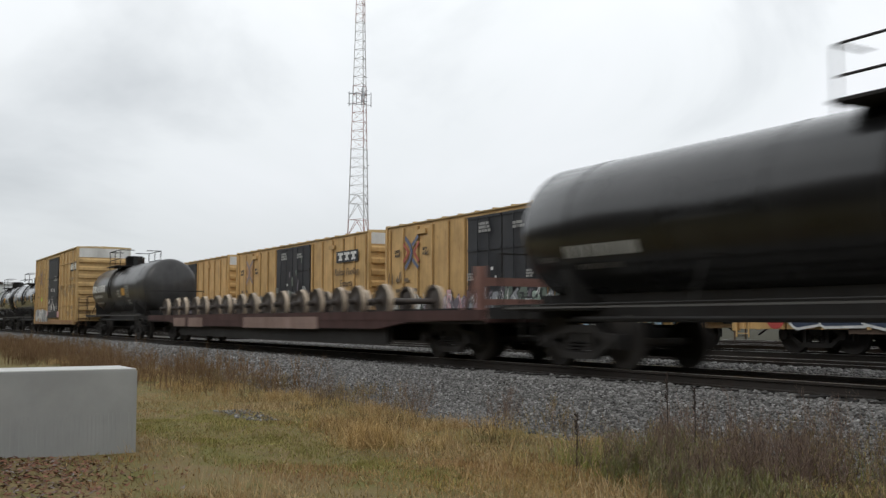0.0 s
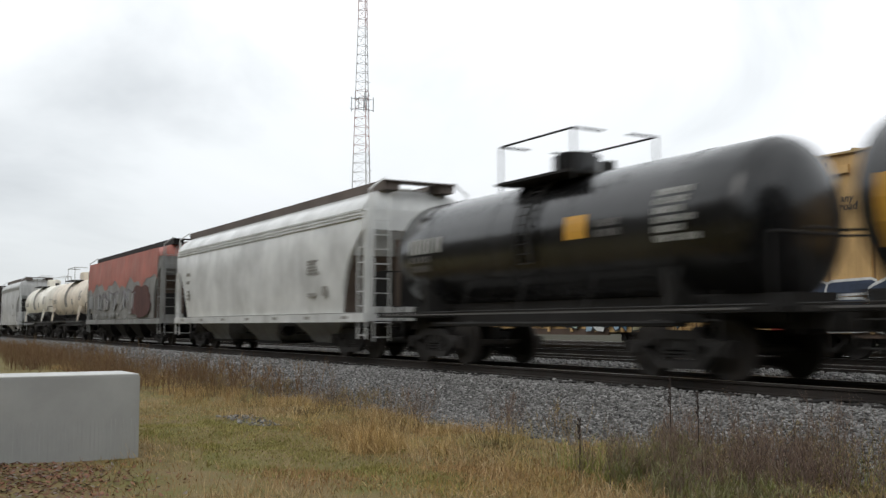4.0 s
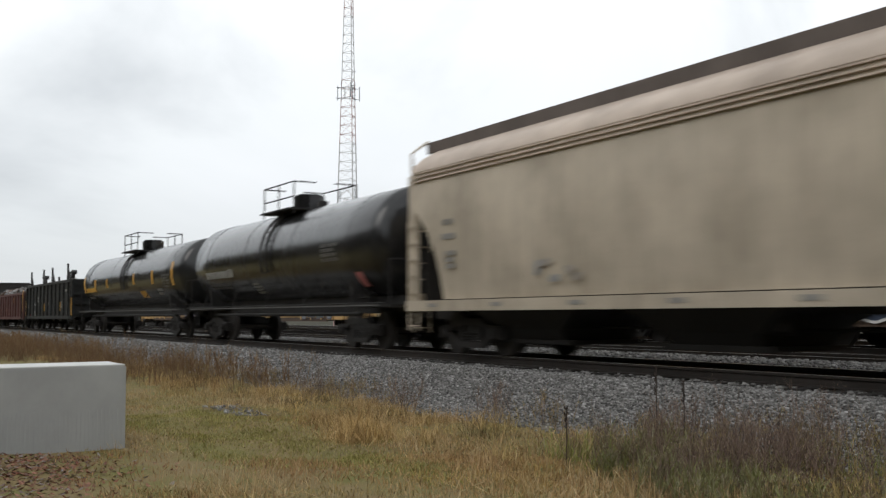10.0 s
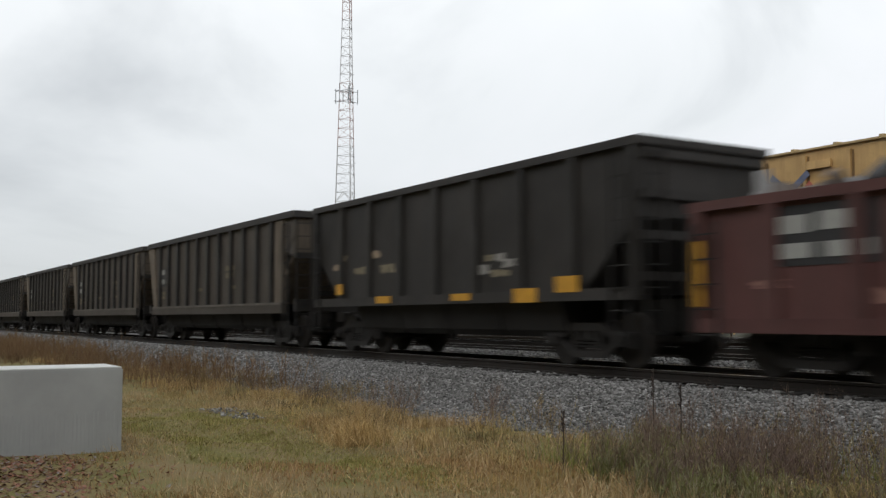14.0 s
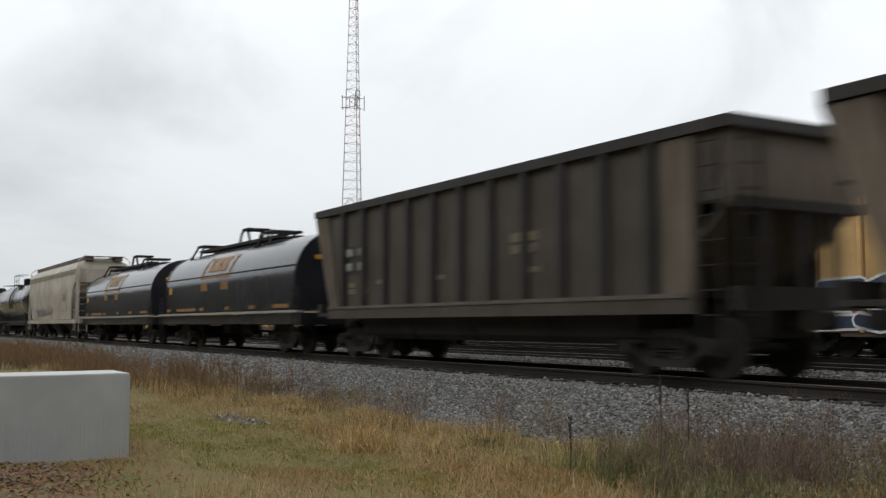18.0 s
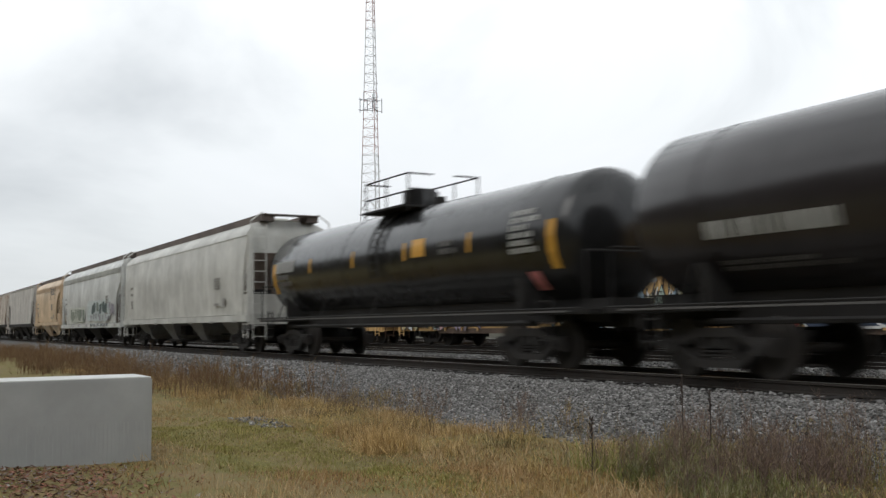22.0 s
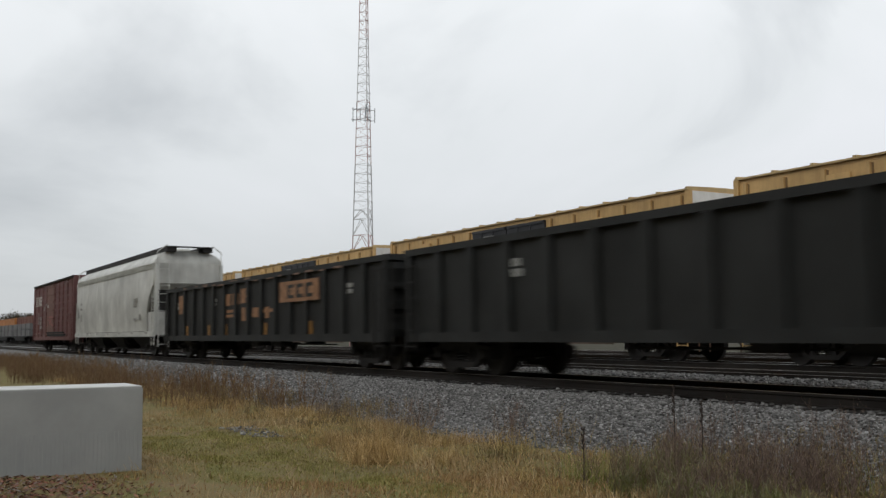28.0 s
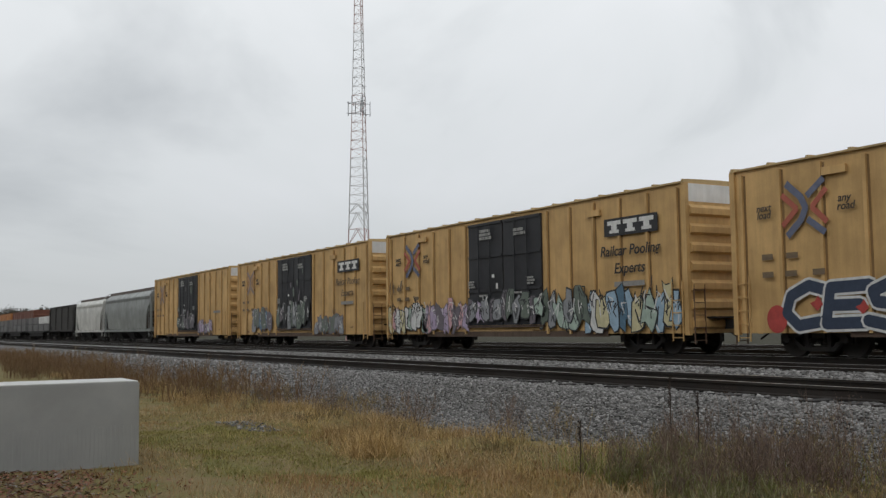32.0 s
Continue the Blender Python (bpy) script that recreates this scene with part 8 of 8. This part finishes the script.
    P = np.stack([x, y, ground_z(x, y) + 0.005], -1)
    V, F = blades(P, rng.uniform(0.03, 0.07, len(P)), rng.uniform(0.02, 0.05, len(P)), rng.uniform(1.0, 1.5, len(P)), rng.uniform(0, 6.283, len(P)), np.zeros(len(P)), rng)
    tagged(new("leaf_litter", raw_mesh("leaf_litter", V, F, island("leaf_litter_bits", [(0.20, 0.075, 0.045), (0.32, 0.16, 0.11), (0.12, 0.06, 0.04), (0.30, 0.27, 0.25)], 0.8))), "reddish leaf litter and gravel crumbs on bare ground", "leaf litter", kind="stuff")

    pale = plain("bleached_leaf", (0.55, 0.52, 0.46), 0.7)
    r2 = random.Random(4)
    for _ in range(12):
        x, y = r2.uniform(-7.2, -5.3), r2.uniform(7.5, 8.4)
        bm = bmesh.new()
        a, q = r2.uniform(0, 6.28), r2.uniform(0.02, 0.035)
        o = [(1.5, 0), (0.5, 0.7), (-0.6, 0.6), (-1.4, 0.05), (-0.5, -0.65), (0.6, -0.6)]
        loft(bm, [[(q * (u * math.cos(a) - v * math.sin(a)), q * (u * math.sin(a) + v * math.cos(a)), q * (0.25 * u + 0.5 * v) + z) for u, v in o] for z in (0, 0.003)])
        lf = tagged(new("fallen_leaf", mesh_of(bm, "fallen_leaf", pale)), "pale curled leaf caught among the weeds", "leaf", "fallen leaves")
        lf.location = (x, y, float(ground_z(x, y)) + 0.045)


STALK = plain("dark_dry_stalk", (0.045, 0.032, 0.026), 0.9)
build_plants()


# ---- low woods on the skyline beyond the parked train ----
def build_woods():
    rng = np.random.default_rng(3)
    leaf = island("far_foliage", [(0.035, 0.034, 0.022), (0.06, 0.052, 0.032), (0.085, 0.06, 0.035), (0.05, 0.04, 0.03)], 0.9)
    bark = plain("far_bark", (0.05, 0.042, 0.036), 0.9)
    for i in range(26):
        x, y = -420 + rng.uniform(-20, 20), (49 + 1.15 * i if i < 15 else 70 + 6 * (i - 15)) + rng.uniform(-1, 1)
        h = rng.uniform(9.0, 12.5) if i < 15 else rng.uniform(6.5, 9.0)
        z = float(ground_z(x, y))
        tr = tagged(empty("tree", pose(x, y, z)), "distant autumn tree with a thinning brown crown", "tree", "trees on the skyline")
        bm = bmesh.new()
        loft(bm, [[(r * math.cos(a) , r * math.sin(a), q) for a in [k * math.pi / 3 for k in range(6)]] for r, q in ((0.30, 0), (0.2, h * 0.4), (0.06, h * 0.9))])
        for k in range(7):
            a, zz = rng.uniform(0, 6.28), h * rng.uniform(0.3, 0.7)
            rod(bm, (0, 0, zz), (h * 0.25 * math.cos(a), h * 0.25 * math.sin(a), zz + h * 0.2), 0.06, 4)
        part("trunk", bm, bark, tr)
        n = 900
        u = rng.normal(0, 1, (n, 3))
        u /= np.linalg.norm(u, axis=1)[:, None]
        P = u * (rng.random((n, 1)) ** 0.4) * np.array([h * 0.33, h * 0.33, h * 0.36]) * (1 + 0.25 * np.sin(5 * u[:, :1] + i) * np.cos(4 * u[:, 1:2])) + np.array([0, 0, h * 0.62])
        V, F = blades(P, rng.uniform(0.4, 0.8, n), rng.uniform(0.3, 0.6, n), rng.uniform(0, 1.5, n), rng.uniform(0, 6.283, n), np.zeros(n), rng)
        ob = new("crown", raw_mesh("crown", V, F, leaf))
        ob.parent = tr


build_woods()


# ---- the belt of trees on the lawn side of the line, which the wet tanks mirror ----
def build_belt():
    rng = np.random.default_rng(9)
    leaf = island("belt_foliage", [(0.05, 0.05, 0.025), (0.08, 0.07, 0.035), (0.11, 0.075, 0.035), (0.06, 0.05, 0.03)], 0.9)
    bark = plain("belt_bark", (0.07, 0.058, 0.048), 0.9)
    kinds = []
    for i in range(4):
        h = 12.5 + 1.4 * i
        tr = tagged(empty("tree", pose(-150 + 40 * i, -16, LAWN_Z)), "brown autumn tree in the belt beside the lawn", "tree", "trees beside the lawn")
        bm = bmesh.new()
        loft(bm, [[(r * math.cos(a) + 0.2 * math.sin(q), r * math.sin(a), q) for a in [k * math.pi / 4 for k in range(8)]] for r, q in ((0.34, -0.2), (0.26, h * 0.2), (0.18, h * 0.5), (0.05, h * 0.92))])
        for k in range(12):
            a, zz = rng.uniform(0, 6.28), h * rng.uniform(0.15, 0.7)
            rod(bm, (0, 0, zz), (h * 0.24 * math.cos(a), h * 0.24 * math.sin(a), zz + h * 0.17), 0.06, 5)
        part("trunk", bm, bark, tr)
        n = 2600
        u = rng.normal(0, 1, (n, 3))
        u /= np.linalg.norm(u, axis=1)[:, None]
        P = u * (rng.random((n, 1)) ** 0.4) * np.array([h * 0.30, h * 0.30, h * 0.46]) * (1 + 0.22 * np.sin(5 * u[:, :1] + i) * np.cos(4 * u[:, 1:2])) + np.array([0, 0, h * 0.52])
        V, F = blades(P, rng.uniform(0.4, 0.8, n), rng.uniform(0.3, 0.6, n), rng.uniform(0, 1.5, n), rng.uniform(0, 6.283, n), np.zeros(n), rng)
        ob = new("crown", raw_mesh("crown", V, F, leaf))
        ob.parent = tr
        kinds.append(tr)
    x = -340.0
    while x < 130:
        x += rng.uniform(3.5, 6.5) * (1.0 if x > -140 else 1.5)
        copy_thing(kinds[int(rng.integers(4))], pose(x, -14 + rng.uniform(-3, 3) - 4 * (abs(x) > 60), LAWN_Z, 0, 0, rng.uniform(0, 360)))


build_belt()


# ---- motion: every car of the passing train runs at an even speed, its wheelsets turn ----
def motions():
    times = (0.0, 8.0, 16.0, 24.0, 32.0)
    for car, u in cars:
        walk(car, [(t, pose(u + SPEED * t, NEAR_Y, 0)) for t in times])
    for ob, u, y, z in loads:
        walk(ob, [(t, pose(u + SPEED * t, y, z)) for t in times])
    first = wheelsets[0]
    step = math.degrees(SPEED / FPS / WHEEL_R)
    walk(first, [(k / FPS, pose(0, 0, 0, 0, step * k % 360, 0)) for k in range(32 * FPS + 1)])
    keys = first.animation_data
    for w in wheelsets[1:]:
        w.rotation_mode = "QUATERNION"
        data = w.animation_data_create()
        data.action = keys.action
        data.action_slot = keys.action_slot


motions()
